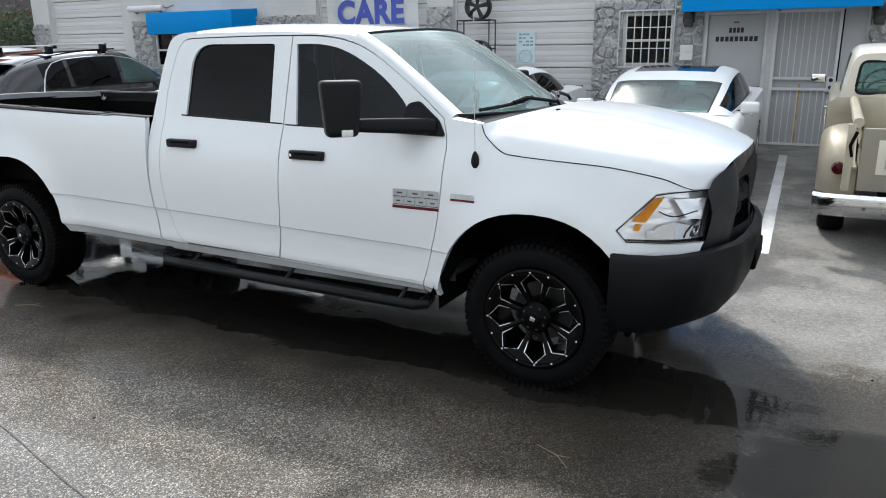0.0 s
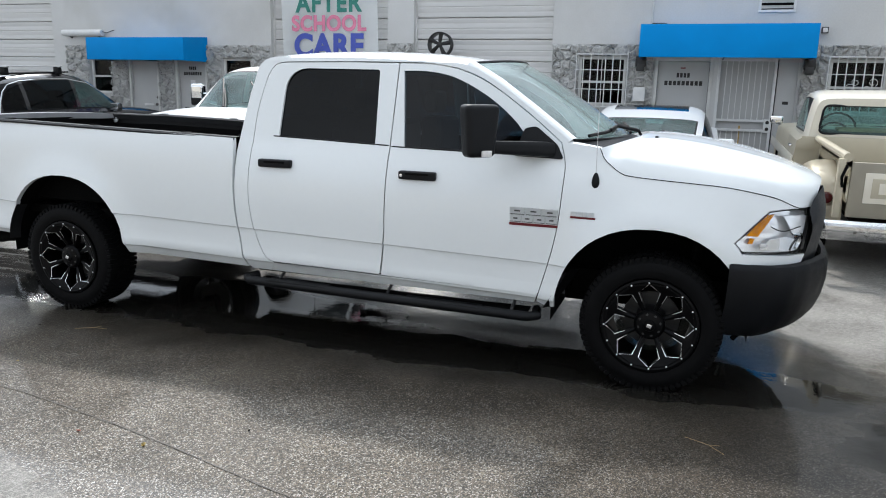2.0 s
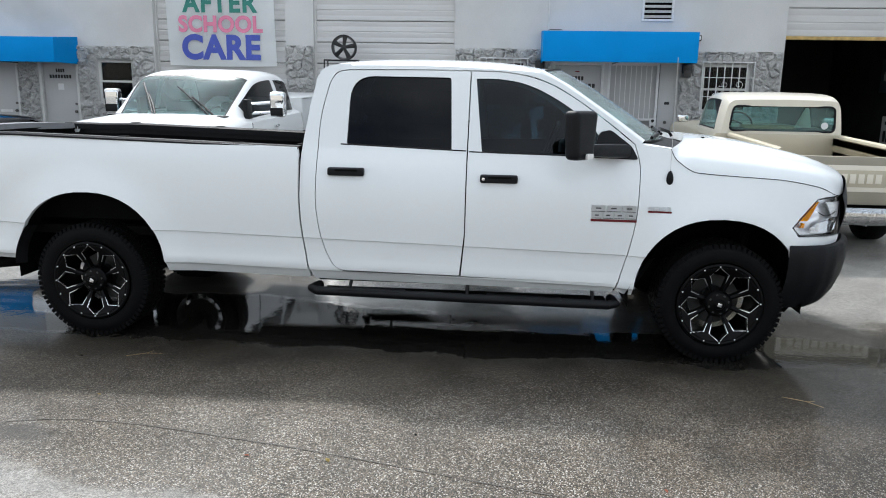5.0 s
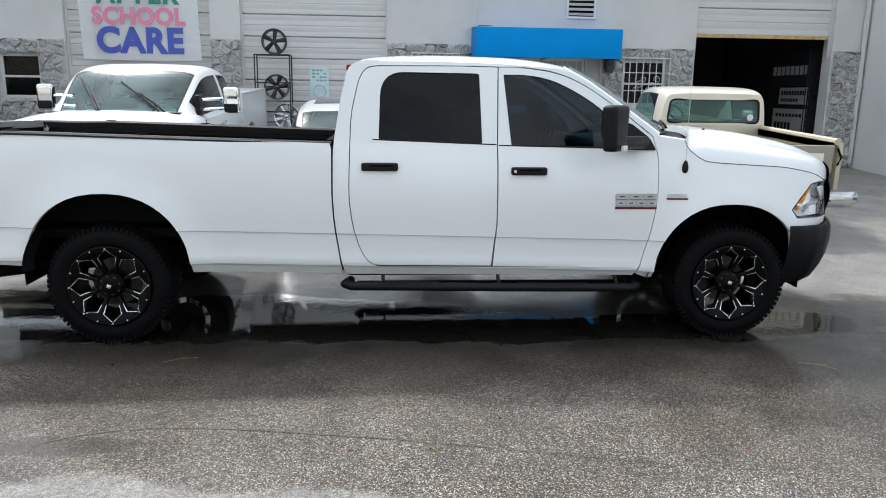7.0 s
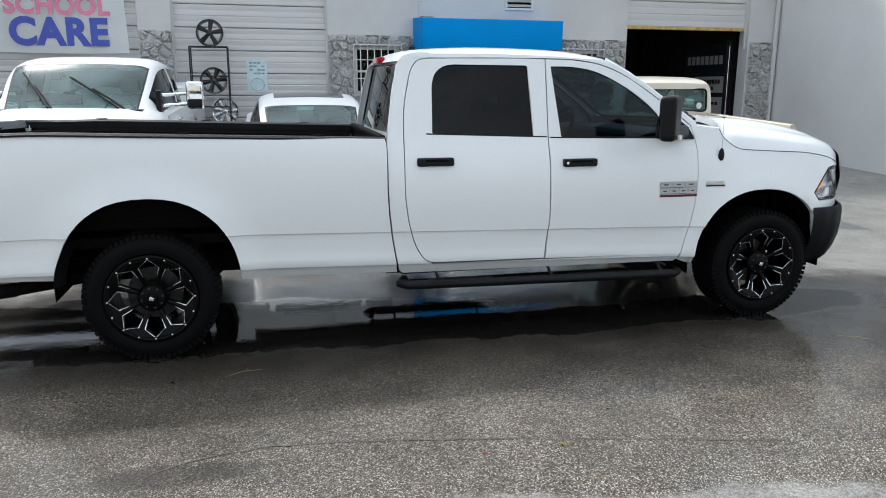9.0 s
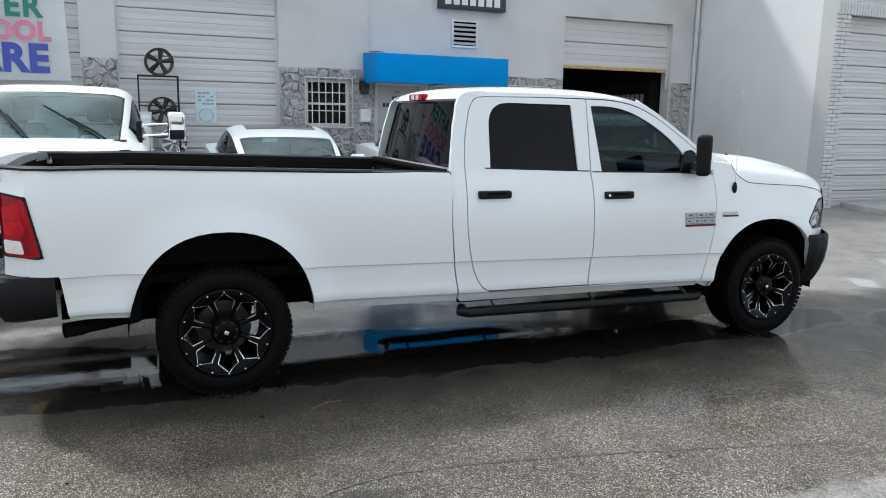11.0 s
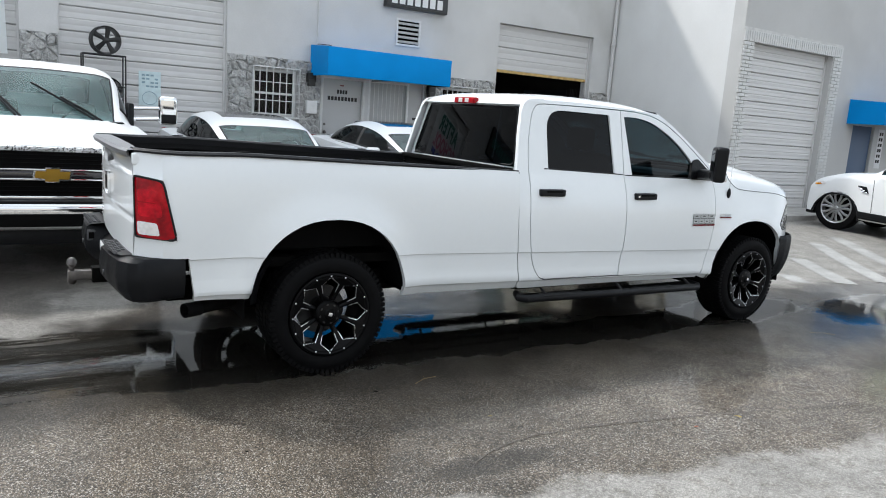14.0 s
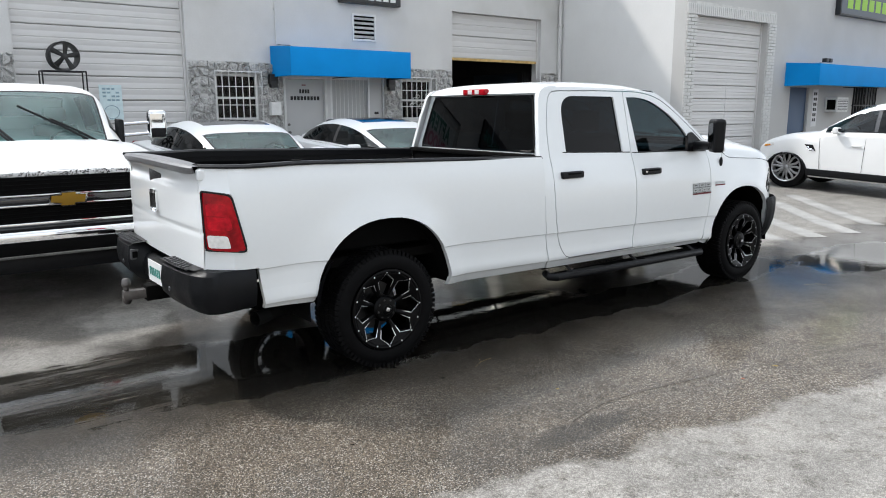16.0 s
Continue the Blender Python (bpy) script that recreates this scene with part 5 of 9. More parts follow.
for sgn in (0, 1):
    bm = tube(bmesh.new(), [(4.72, 0.16, 0.44), (4.74, 0.15, 0.36), (4.72, 0.16, 0.33)], 0.016, 6)
    part("bracket", mirrored(bm, YC) if sgn else bm, "underbody", front_bumper)

# towing mirrors
for side in (0, 1):
    fl = (lambda bm: mirrored(bm, YC)) if side else (lambda bm: bm)
    bm = skin(rounded([(3.40, 1.318), (3.70, 1.312), (3.655, 1.395), (3.52, 1.497), (3.45, 1.482)], 0.02, 3), lambda u, v: (u, side_y(u, v) - 0.010, v), 0.03, 0.06)
    mirror = part("side_mirror", fl(bm), "black_plastic", truck, "large black towing mirror on an arm")
    bm = bmesh.new()
    box(bm, -0.05, 0.05, -0.30, 0.02, -0.034, 0.034, bevel=0.022, seg=3)
    for v in bm.verts:
        f = (v.co.y + 0.30) / 0.32
        v.co = Vector((3.30 + 0.27 * f + v.co.x * (0.9 + 0.9 * f), 0.090 + v.co.y, 1.385 - 0.020 * f + v.co.z * (1.0 + 0.35 * f)))
    part("arm", fl(bm), "black_plastic", mirror)
    bm = bmesh.new()
    box(bm, -0.106, 0.106, -0.053, 0.053, -0.145, 0.145, bevel=0.038, seg=5)
    for v in bm.verts:
        t = (v.co.z + 0.145) / 0.29
        v.co = pose(3.285, -0.265, 1.475, 0, 0, 48) @ Vector((v.co.x * (0.80 + 0.25 * t), v.co.y * (0.94 + 0.06 * t), v.co.z))
    shell = part("shell", fl(bm), "black_plastic", mirror)
    bm = skin(rounded([(-0.078, -0.055), (0.078, -0.055), (0.08, 0.112), (-0.08, 0.112)], 0.02, 4), lambda u, v: tuple(pose(3.285, -0.265, 1.475, 0, 0, 48) @ Vector((u, 0.056, v))), 0.0, 0.1, lip=False)
    # Dark tinted glass puts the mirror's dark reflection into its colour.
    part("mirror_glass", fl(bm), "privacy_glass", mirror, "mirror glass")
    bm = bmesh.new()
    box(bm, 0.0, 0.02, -0.03, 0.03, -0.015, 0.02, bevel=0.006)
    for v in bm.verts:
        v.co = pose(3.335, -0.290, 1.352, 0, 0, -42) @ v.co
    part("marker_lamp", fl(bm), "clear_lens", mirror, "small clear lamp")

# antenna, badges, fuel flap
ant = part("antenna", tube(bmesh.new(), [(3.897, 0.062, 1.245), (3.893, 0.060, 1.50), (3.888, 0.058, 1.95)], 0.0020, 5), "alloy", truck, "thin whip antenna")
bm = bmesh.new()
bmesh.ops.create_uvsphere(bm, u_segments=14, v_segments=10, radius=0.022)
for v in bm.verts:
    v.co = Vector((v.co.x * (1.0 - 0.25 * v.co.z / 0.022), v.co.y * 0.7, v.co.z * 2.1))
for v in bm.verts:
    v.co += Vector((3.897, side_y(3.897, 1.2) - 0.008, 1.205))
part("antenna_base", bm, "black_plastic", ant)


def plate(x0, x1, z0, z1, material, name, parent, push=0.004, shear=0.0):
    bm = bmesh.new()
    grid(bm, lambda u, v: (x0 + (x1 - x0) * u + shear * v, side_y(x0 + (x1 - x0) * u, z0) - push, z0 + (z1 - z0) * v), 2, 1)
    bmesh.ops.solidify(bm, geom=bm.faces[:], thickness=-0.004)
    return part(name, bm, material, parent, smooth=False)


badge = plate(3.408, 3.700, 0.916, 0.932, "badge_red", "door_badge", truck)
badge["label"] = "chrome badge of plain strokes over a red bar"
for x0, w, z0, z1 in [(3.410 + 0.098 * k, 0.088, 0.982, 1.022) for k in range(3)] + [(3.414 + 0.072 * k, 0.064, 0.938, 0.976) for k in range(4)]:
    # Dark outline of each stroke, with the small shadow below it painted in.
    plate(x0, x0 + w, z0 - 0.002, z1, "badge_edge", "stroke_edge", badge, 0.003)
    for lo, hi in ((0.06, 0.40), (0.62, 1.0)):
        plate(x0, x0 + w, z0 + (z1 - z0) * lo, z0 + (z1 - z0) * hi, "badge_chrome", "chrome_stroke", badge, 0.006)
    plate(x0, x0 + w * 0.3, z0 + (z1 - z0) * 0.3, z1 - (z1 - z0) * 0.3, "badge_chrome", "chrome_stroke", badge, 0.0055)
    plate(x0 + w * 0.7, x0 + w, z0 + (z1 - z0) * 0.3, z1 - (z1 - z0) * 0.3, "badge_chrome", "chrome_stroke", badge, 0.0055)
badge2 = plate(3.768, 3.915, 0.982, 0.994, "badge_red", "fender_badge", truck)
badge2["label"] = "small chrome badge over a red bar"
for k in range(4):
    plate(3.770 + 0.036 * k, 3.770 + 0.036 * k + 0.030, 0.997, 1.022, "badge_chrome", "chrome_stroke", badge2, 0.005)

# cab: rear wall, rear window, interior
bm = bmesh.new()
zlo, zhi = 1.378, 1.812
face = lambda y, z: (1.540 + 0.21 * max(0, z - 1.34) - 0.035 * (1 - ((y - YC) / 0.75) ** 2), y, z)
edge_y = lambda z, m: side_y(1.56, z) + m
for lo_m, hi_m, z0, z1 in ((0.022, None, 0.50, zlo), (0.022, None, zhi, 1.862), (0.022, 0.112, zlo, zhi), (-0.112, -0.022, zlo, zhi)):
    def back(u, v):
        z = z0 + (z1 - z0) * v
        if hi_m is None:
            ya, yb_ = edge_y(z, lo_m), 2 * YC - edge_y(z, lo_m)
        elif lo_m > 0:
            ya, yb_ = edge_y(z, lo_m), edge_y(z, hi_m)
        else:
            ya, yb_ = 2 * YC - edge_y(z, -lo_m), 2 * YC - edge_y(z, -hi_m)
        return face(ya + (yb_ - ya) * u, z)
    grid(bm, back, 8, 6)
part("cab_back", bm, "white_paint", truck)
bm = bmesh.new()
grid(bm, lambda u, v: Vector(face(edge_y(zlo + (zhi - zlo) * v, 0.102) * (1 - u) + (2 * YC - edge_y(zlo + (zhi - zlo) * v, 0.102)) * u, zlo - 0.01 + (zhi - zlo + 0.02) * v)) + Vector((-0.006, 0, 0)), 12, 6)
p = part("rear_window", bm, "privacy_glass", truck, "dark tinted rear window")
p.visible_shadow = False
rw = [Vector(face(y, z)) + Vector((-0.008, 0, 0)) for y, z in rounded([(edge_y(zlo, 0.105), zlo), (2 * YC - edge_y(zlo, 0.105), zlo), (2 * YC - edge_y(zhi, 0.105), zhi), (edge_y(zhi, 0.105), zhi)], 0.05, 4)]
part("rear_window_seal", tube(bmesh.new(), rw + [rw[0]], 0.007, 6), "black_plastic", truck)
bl = part("brake_light", B(1.545, 1.60, YC - 0.15, YC + 0.15, 1.828, 1.880, bevel=0.015), "red_lens", truck, "red high brake light")
for sy in (-0.075, 0.02):
    part("cargo_lens", B(1.541, 1.55, YC + sy, YC + sy + 0.055, 1.836, 1.872, bevel=0.004), "clear_lens", bl)
for y in (0.50, 1.40):
    for x, nm in ((2.80, "front_seat"), (2.10, "rear_seat")):
        bm = bmesh.new()
        box(bm, x - 0.28, x + 0.26, y - 0.26, y + 0.26, 0.82, 0.98, bevel=0.06, seg=3)
        box(bm, x - 0.40, x - 0.22, y - 0.25, y + 0.25, 0.92, 1.50, bevel=0.07, seg=3)
        box(bm, x - 0.42, x - 0.30, y - 0.13, y + 0.13, 1.52, 1.70, bevel=0.05, seg=3)
        part(nm, bm, "seat_grey", truck)
part("dashboard", B(3.30, 3.82, 0.16, 1.81, 1.05, 1.36, bevel=0.07, seg=3), "seat", truck)
part("cab_floor", B(1.58, 3.75, 0.12, 1.85, 0.50, 0.56), "seat", truck, smooth=False)
part("steering_wheel", tube(bmesh.new(), [(3.20 + 0.07 * math.sin(a), 1.38 + 0.19 * math.cos(a), 1.32 + 0.18 * math.sin(a)) for a in [k * math.tau / 20 for k in range(21)]], 0.016, 6), "black_plastic", truck)

# bed: liner, rails, tailgate
bx0, bx1 = -1.04, 1.46
for side in (0, 1):
    fl = (lambda bm: mirrored(bm, YC)) if side else (lambda bm: bm)
    bm = bmesh.new()
    prof = [(0.060, -0.014), (0.060, -0.003), (0.074, 0.008), (0.150, 0.007), (0.165, -0.004), (0.165, -0.05)]
    grid(bm, lambda u, v: (-1.09 + 2.57 * u, side_y(-1.09 + 2.57 * u, 1.36, True) - side_y(0.8, 1.36, True) + prof[round(v * 5)][0] - 0.003, rail_z(-1.09 + 2.57 * u) + prof[round(v * 5)][1]), 20, 5)
    rail = part("bed_rail", fl(bm), "black_plastic", truck, "black plastic rail cap")
    for k in range(3):
        x = -0.55 + 0.8 * k
        bm = B(x - 0.035, x + 0.035, 0.10, 0.135, rail_z(x) + 0.010, rail_z(x) + 0.016, bevel=0.003)
        part("stake_cap", fl(bm), "liner", rail)
    bm = bmesh.new()
    pr = [(0.165, 1.335), (0.20, 1.30), (0.20, 0.80)]
    grid(bm, lambda u, v: (bx0 + (bx1 - bx0) * u, pr[round(v * 2)][0] + (0.004 if round(u * 40) % 2 else 0), pr[round(v * 2)][1] - (0.026 * (bx0 + (bx1 - bx0) * u) if v < 0.9 else 0)), 40, 2)
    part("bed_wall", fl(bm), "liner", truck, "black bed liner")
bm = bmesh.new()
grid(bm, lambda u, v: (bx1, 0.18 + 1.61 * u, 0.80 + 0.545 * v - 0.0), 20, 1)
box(bm, bx1 - 0.02, bx1 + 0.03, 0.15, 1.82, 1.325, 1.362, bevel=0.01)
part("bed_front", bm, "liner", truck, "black bulkhead")
bm = bmesh.new()
grid(bm, lambda u, v: (bx0 + (bx1 - bx0) * u, 0.19 + 1.59 * v, 0.80 + 0.012 * (round(v * 40) % 2)), 1, 40)
part("bed_floor", bm, "liner", truck, "black ribbed bed floor", smooth=False)
for yy in (0.21, 1.76):
    part("tie_down", tube(bmesh.new(), [(1.44, yy, 1.27), (1.41, yy, 1.22), (1.44, yy, 1.17)], 0.008, 6), "steel", truck)
tg_x = lambda y, z: -1.092 + 0.045 * (y - 0.145) / 1.68 - 0.036 * (1 - ((y - YC) / 0.85) ** 2) + 0.012 * math.exp(-((z - 1.30) / 0.045) ** 2) - 0.016 * math.exp(-((z - 1.40) / 0.05) ** 2) + 0.006 * math.exp(-((z - 1.02) / 0.012) ** 2)
bm = bmesh.new()


def gate_at(u, v):
    z = 0.80 + 0.60 * v
    lo = side_y(-1.085, z, True) + 0.010
    y = lo + (2 * YC - 2 * lo) * u
    return (tg_x(y, z), y, z + 0.015 * (1 - (2 * u - 1) ** 2) * v)


grid(bm, gate_at, 24, 48)
tailgate = part("tailgate", bm, "white_paint", truck, "closed white tailgate", angle=50)
bm = bmesh.new()
pr = [(0.004, -0.050), (-0.014, -0.026), (-0.022, 0.0), (-0.006, 0.016), (0.065, 0.014), (0.078, -0.04)]
grid(bm, lambda u, v: (tg_x(0.178 + 1.614 * u, 1.40) + pr[round(v * 5)][0] * (1 - 0.5 * abs(2 * u - 1) ** 8) - 0.030 * (1 - abs(2 * u - 1) ** 5) * (round(v * 5) in (1, 2, 3)), 0.178 + 1.614 * u, 1.398 + pr[round(v * 5)][1] * (1 - 0.4 * abs(2 * u - 1) ** 8) + 0.020 * (1 - (2 * u - 1) ** 2)), 32, 5)
part("spoiler_cap", bm, "cap_grey", tailgate, "satin black top cap, greyed for its sky sheen")
part("inner_skin", B(-1.045, -1.035, 0.19, 1.78, 0.80, 1.39), "liner", tailgate, smooth=False)
part("latch_recess", B(tg_x(YC, 1.3) - 0.004, tg_x(YC, 1.3) + 0.02, YC - 0.14, YC + 0.14, 1.255, 1.345, bevel=0.01), "black_plastic", tailgate, "black latch handle")
for yy in (0.178, 2 * YC - 0.178):
    part("corner_cap", B(tg_x(yy, 1.40) + 0.012, -1.00, yy - 0.030, yy + 0.024, 1.325, 1.392, bevel=0.016, seg=3), "white_paint", tailgate)
    part("corner_post", B(tg_x(yy, 1.1) + 0.004, tg_x(yy, 1.1) + 0.05, yy - 0.022, yy + 0.022, 0.80, 1.375, bevel=0.01), "white_paint", tailgate)
em = part("emblem", B(tg_x(YC, 1.13) - 0.006, tg_x(YC, 1.13) + 0.01, YC - 0.065, YC + 0.065, 1.07, 1.215, bevel=0.03, seg=3), "chrome", tailgate, "chrome shield emblem")
part("emblem_field", B(tg_x(YC, 1.13) - 0.008, tg_x(YC, 1.13), YC - 0.042, YC + 0.042, 1.095, 1.19, bevel=0.02, seg=3), "gun_grey", em)
# tail lamps
for side in (0, 1):
    fl = (lambda bm: mirrored(far_corner(bm), YC)) if side else (lambda bm: bm)
    tl_fn = lambda u, v: (u, side_y(u, v, True) - 0.010, v)
    pts = rounded([(-0.955, 1.246), (-0.885, 0.916), (-1.084, 0.930), (-1.090, 1.268)], [0.03, 0.03, 0.01, 0.01], 4)
    tl = part("tail_lamp", fl(skin(pts, tl_fn, 0.05, 0.03)), "red_lens", truck, "red tail lamp with a clear reversing lens", angle=50)
    sub = lambda o, push: fl(skin(o, lambda u, v: tuple(Vector(tl_fn(u, v)) + Vector((-0.002, -push, 0))), 0.008, 0.03))
    part("reversing_lens", sub(rounded([(-0.985, 1.012), (-0.970, 0.940), (-1.074, 0.944), (-1.078, 1.018)], 0.012, 2), 0.004), "clear_lens", tl, "clear reversing lens")
    part("bright_lens", sub(rounded([(-0.985, 1.20), (-0.955, 1.045), (-1.072, 1.045), (-1.076, 1.20)], 0.02, 3), 0.003), "red_lens_bright", tl, "brighter red lens block")
    part("dark_band", sub([(-0.99, 1.126), (-0.985, 1.120), (-1.078, 1.124), (-1.078, 1.130)], 0.0042), "red_lens", tl)
    rimp = [Vector(tl_fn(u, v)) for u, v in pts]
    part("lamp_rim", fl(tube(bmesh.new(), rimp + [rimp[0]], 0.007, 5)), "black_plastic", tl)

# rear step bumper, hitch, plate, exhaust
RP = [(-0.835, 0.030), (-0.95, 0.022), (-1.05, 0.034), (-1.115, 0.075), (-1.155, 0.16), (-1.175, 0.32), (-1.185, 0.60), (-1.185, 0.985)]
rprof = [(-0.12, 0.812), (-0.02, 0.808), (0.02, 0.785), (0.035, 0.70), (0.025, 0.62), (-0.03, 0.555), (-0.12, 0.54)]


def rear_bumper_at(u, v):
    n = len(RP) - 1
    f = u * 2 * n
    k = f if f <= n else 2 * n - f
    i = min(n - 1, int(k))
    (xa, ya), (xb, yb) = RP[i], RP[i + 1]
    x, y = xa + (xb - xa) * (k - i), ya + (yb - ya) * (k - i)
    d, z = rprof[round(v * (len(rprof) - 1))]
    nx = interp(k / n, [(0, 0.0), (0.3, 0.35), (0.55, 0.85), (0.75, 1.0), (1, 1.0)])
    ny = math.sqrt(max(0.0, 1 - nx * nx))
    d = d if d > 0 else d * (0.25 + 0.75 * min(1, k / n * 1.6))
    dip = 0.07 * (1 if k / n > 0.86 else 0)
    x += 0.085 if k / n > 0.86 else 0.0
    return (x - d * nx, (y - d * ny * 0.5) if f <= n else 2 * YC - (y - d * ny * 0.5), z - dip * (1 if v < 0.4 else 0.4) + 0.035 * max(0, 1 - 2.2 * k / n) * (v > 0.6))


bm = grid(bmesh.new(), rear_bumper_at, 84, len(rprof) - 1)
bmesh.ops.solidify(bm, geom=bm.faces[:], thickness=0.02)
rb = part("rear_bumper", bm, "bumper_black", truck, "satin black rear step bumper")
for y0, y1 in ((0.16, 0.66), (1.31, 1.81)):
    bm = bmesh.new()
    grid(bm, lambda u, v: (-1.075 - (0.125 - 0.30 * max(0, 0.32 - min(y0 + (y1 - y0) * v, 2 * YC - y0 - (y1 - y0) * v))) * u, y0 + (y1 - y0) * v, 0.818 - 0.006 * u), 2, 8)
    bmesh.ops.solidify(bm, geom=bm.faces[:], thickness=0.012)
    pad = part("step_pad", bm, "tread_plastic", rb, "grey ribbed step pad")
    for a in range(3):
        for k in range(9):
            y = y0 + 0.05 + k * 0.05 + 0.02 * (a % 2)
            if y < y1 - 0.03 and min(y, 2 * YC - y) > 0.26 - 0.03 * a:
                part("tread", B(-1.135 - a * 0.027, -1.115 - a * 0.027, y - 0.008, y + 0.008, 0.812, 0.824), "tread_plastic", rb, smooth=False)
lampbox = part("plate_lamp_box", B(-1.205, -1.150, 1.335, 1.362, 0.690, 0.765, bevel=0.008), "tread_plastic", rb, "grey boxed plate lamp")
part("lens", B(-1.195, -1.160, 1.331, 1.336, 0.705, 0.750, bevel=0.004), "dark", lampbox)
part("number_plate", B(-1.146, -1.139, YC - 0.15, YC + 0.15, 0.585, 0.728), "sign_white", rb, "white plate with plain bars", smooth=False)
for k in range(6):
    part("plate_stroke", B(-1.149, -1.145, YC - 0.11 + 0.04 * k, YC - 0.088 + 0.04 * k, 0.630, 0.685), "ink_green", rb, smooth=False)
for yy in (0.45, 1.52):
    part("sensor", lathe(bmesh.new(), [(0.0, -0.004), (0.014, -0.003), (0.016, 0.01)], 12, axis="z"), "tread_plastic", rb).matrix_basis = pose(-1.214, yy, 0.66, 0, 90, 0)
hitch = part("hitch", B(-1.36, -1.05, YC - 0.032, YC + 0.032, 0.500, 0.560, bevel=0.006), "steel", truck, "rusty steel tow hitch with two balls")
part("receiver", B(-1.22, -1.00, YC - 0.05, YC + 0.05, 0.48, 0.58, bevel=0.006), "underbody", hitch)
for zz, sg in ((0.612, 1), (0.500, -1)):
    bm = bmesh.new()
    lathe(bm, [(0.0, 0.035 * sg), (0.018, 0.030 * sg), (0.030, 0.012 * sg), (0.030, -0.012 * sg), (0.016, -0.028 * sg), (0.016, -0.07 * sg)], 16, axis="z")
    part("ball", bm, "steel", hitch).matrix_basis = pose(-1.335, YC, zz)
bm = bmesh.new()
tube(bm, [(-0.10, 0.42, 0.47), (-0.45, 0.33, 0.475), (-0.60, 0.22, 0.475), (-0.74, 0.155, 0.472)], 0.040, 14)
part("exhaust_pipe", bm, "underbody", truck, "dark exhaust tip")
part("tip", lathe(bmesh.new(), [(0.036, 0.02), (0.044, 0.0), (0.044, -0.10), (0.039, -0.10), (0.034, -0.02)], 20), "dark", bpy.data.objects["exhaust_pipe"]).matrix_basis = pose(-0.74, 0.155, 0.470, 0, 0, -68)
# running boards, frame, axles, underbody
for side in (0, 1):
    fl = (lambda bm: mirrored(bm, YC)) if side else (lambda bm: bm)
    ring = [(1.60, 0.12, 0.400), (1.56, 0.04, 0.393), (1.60, 0.0, 0.389), (2.6, -0.01, 0.377), (3.55, 0.0, 0.365), (3.60, 0.04, 0.367), (3.58, 0.14, 0.375)]
    board = part("running_board", fl(tube(bmesh.new(), ring, 0.031, 12)), "black_plastic", truck, "black tubular side step")
    for x0, x1 in ((1.75, 2.20), (2.75, 3.25)):
        bm = B(x0, x1, -0.03, 0.06, 0.393, 0.411, bevel=0.008)
        for v in bm.verts:
            v.co.z -= 0.014 * (v.co.x - 1.9)
        part("step_pad", fl(bm), "black_plastic", board)
    # Added near-black block that keeps the gap above the step in shade.
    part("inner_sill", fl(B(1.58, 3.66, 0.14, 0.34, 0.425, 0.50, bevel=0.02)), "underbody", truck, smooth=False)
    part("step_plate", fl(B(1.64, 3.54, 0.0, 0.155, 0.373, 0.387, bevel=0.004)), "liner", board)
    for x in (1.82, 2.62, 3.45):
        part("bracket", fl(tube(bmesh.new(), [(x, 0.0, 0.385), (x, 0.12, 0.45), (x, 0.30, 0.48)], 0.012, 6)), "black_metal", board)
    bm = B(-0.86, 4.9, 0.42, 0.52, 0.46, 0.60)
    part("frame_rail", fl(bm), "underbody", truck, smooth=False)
# Unseen near-black slabs, placed to shut out light from under the body.
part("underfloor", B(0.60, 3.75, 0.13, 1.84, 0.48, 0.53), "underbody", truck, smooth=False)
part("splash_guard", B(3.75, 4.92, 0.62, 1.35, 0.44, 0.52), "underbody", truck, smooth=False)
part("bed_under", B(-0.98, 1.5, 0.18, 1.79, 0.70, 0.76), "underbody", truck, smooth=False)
for hx in (HUB_R, HUB_F):
    bm = bmesh.new()
    tube(bm, [(hx, 0.25, HUB_Z), (hx, 1.72, HUB_Z)], 0.055, 12)
    bmesh.ops.create_uvsphere(bm, u_segments=16, v_segments=10, radius=0.15, matrix=pose(hx, YC, HUB_Z))
    part("axle", bm, "underbody", truck)
    for yy in (0.36, 1.61):
        part("shock", tube(bmesh.new(), [(hx + 0.14, yy, 0.32), (hx + 0.24, yy, 0.85)], 0.03, 10), "underbody", truck)
# Unseen underside parts, added to darken the gap and its reflection in the puddle.
part("spare_bracket", B(0.62, 1.15, 0.55, 1.2, 0.39, 0.47, bevel=0.03), "underbody", truck)
part("fuel_tank", B(0.75, 1.30, 0.34, 0.85, 0.44, 0.62, bevel=0.05), "underbody", truck)
part("muffler", tube(bmesh.new(), [(1.55, 0.62, 0.42), (2.25, 0.62, 0.42)], 0.10, 14), "underbody", truck)
part("exhaust_run", tube(bmesh.new(), [(-0.05, 0.44, 0.48), (0.5, 0.60, 0.45), (1.55, 0.62, 0.42), (3.6, 0.62, 0.42)], 0.035, 10), "underbody", truck)
part("transfer_case", B(2.55, 3.25, 0.75, 1.25, 0.33, 0.50, bevel=0.06, seg=3), "underbody", truck)
part("crossmember", B(2.85, 2.95, 0.42, 1.55, 0.36, 0.44, bevel=0.02), "underbody", truck)
for x0, x1 in ((0.15, 2.6), (3.2, 4.15)):
    part("drive_shaft", tube(bmesh.new(), [(x0, YC, 0.42), (x1, YC + 0.05, 0.43)], 0.045, 12), "underbody", truck)
# Near-black blocks for the shade behind the grille and under the hood.
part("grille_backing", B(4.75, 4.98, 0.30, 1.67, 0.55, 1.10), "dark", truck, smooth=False)
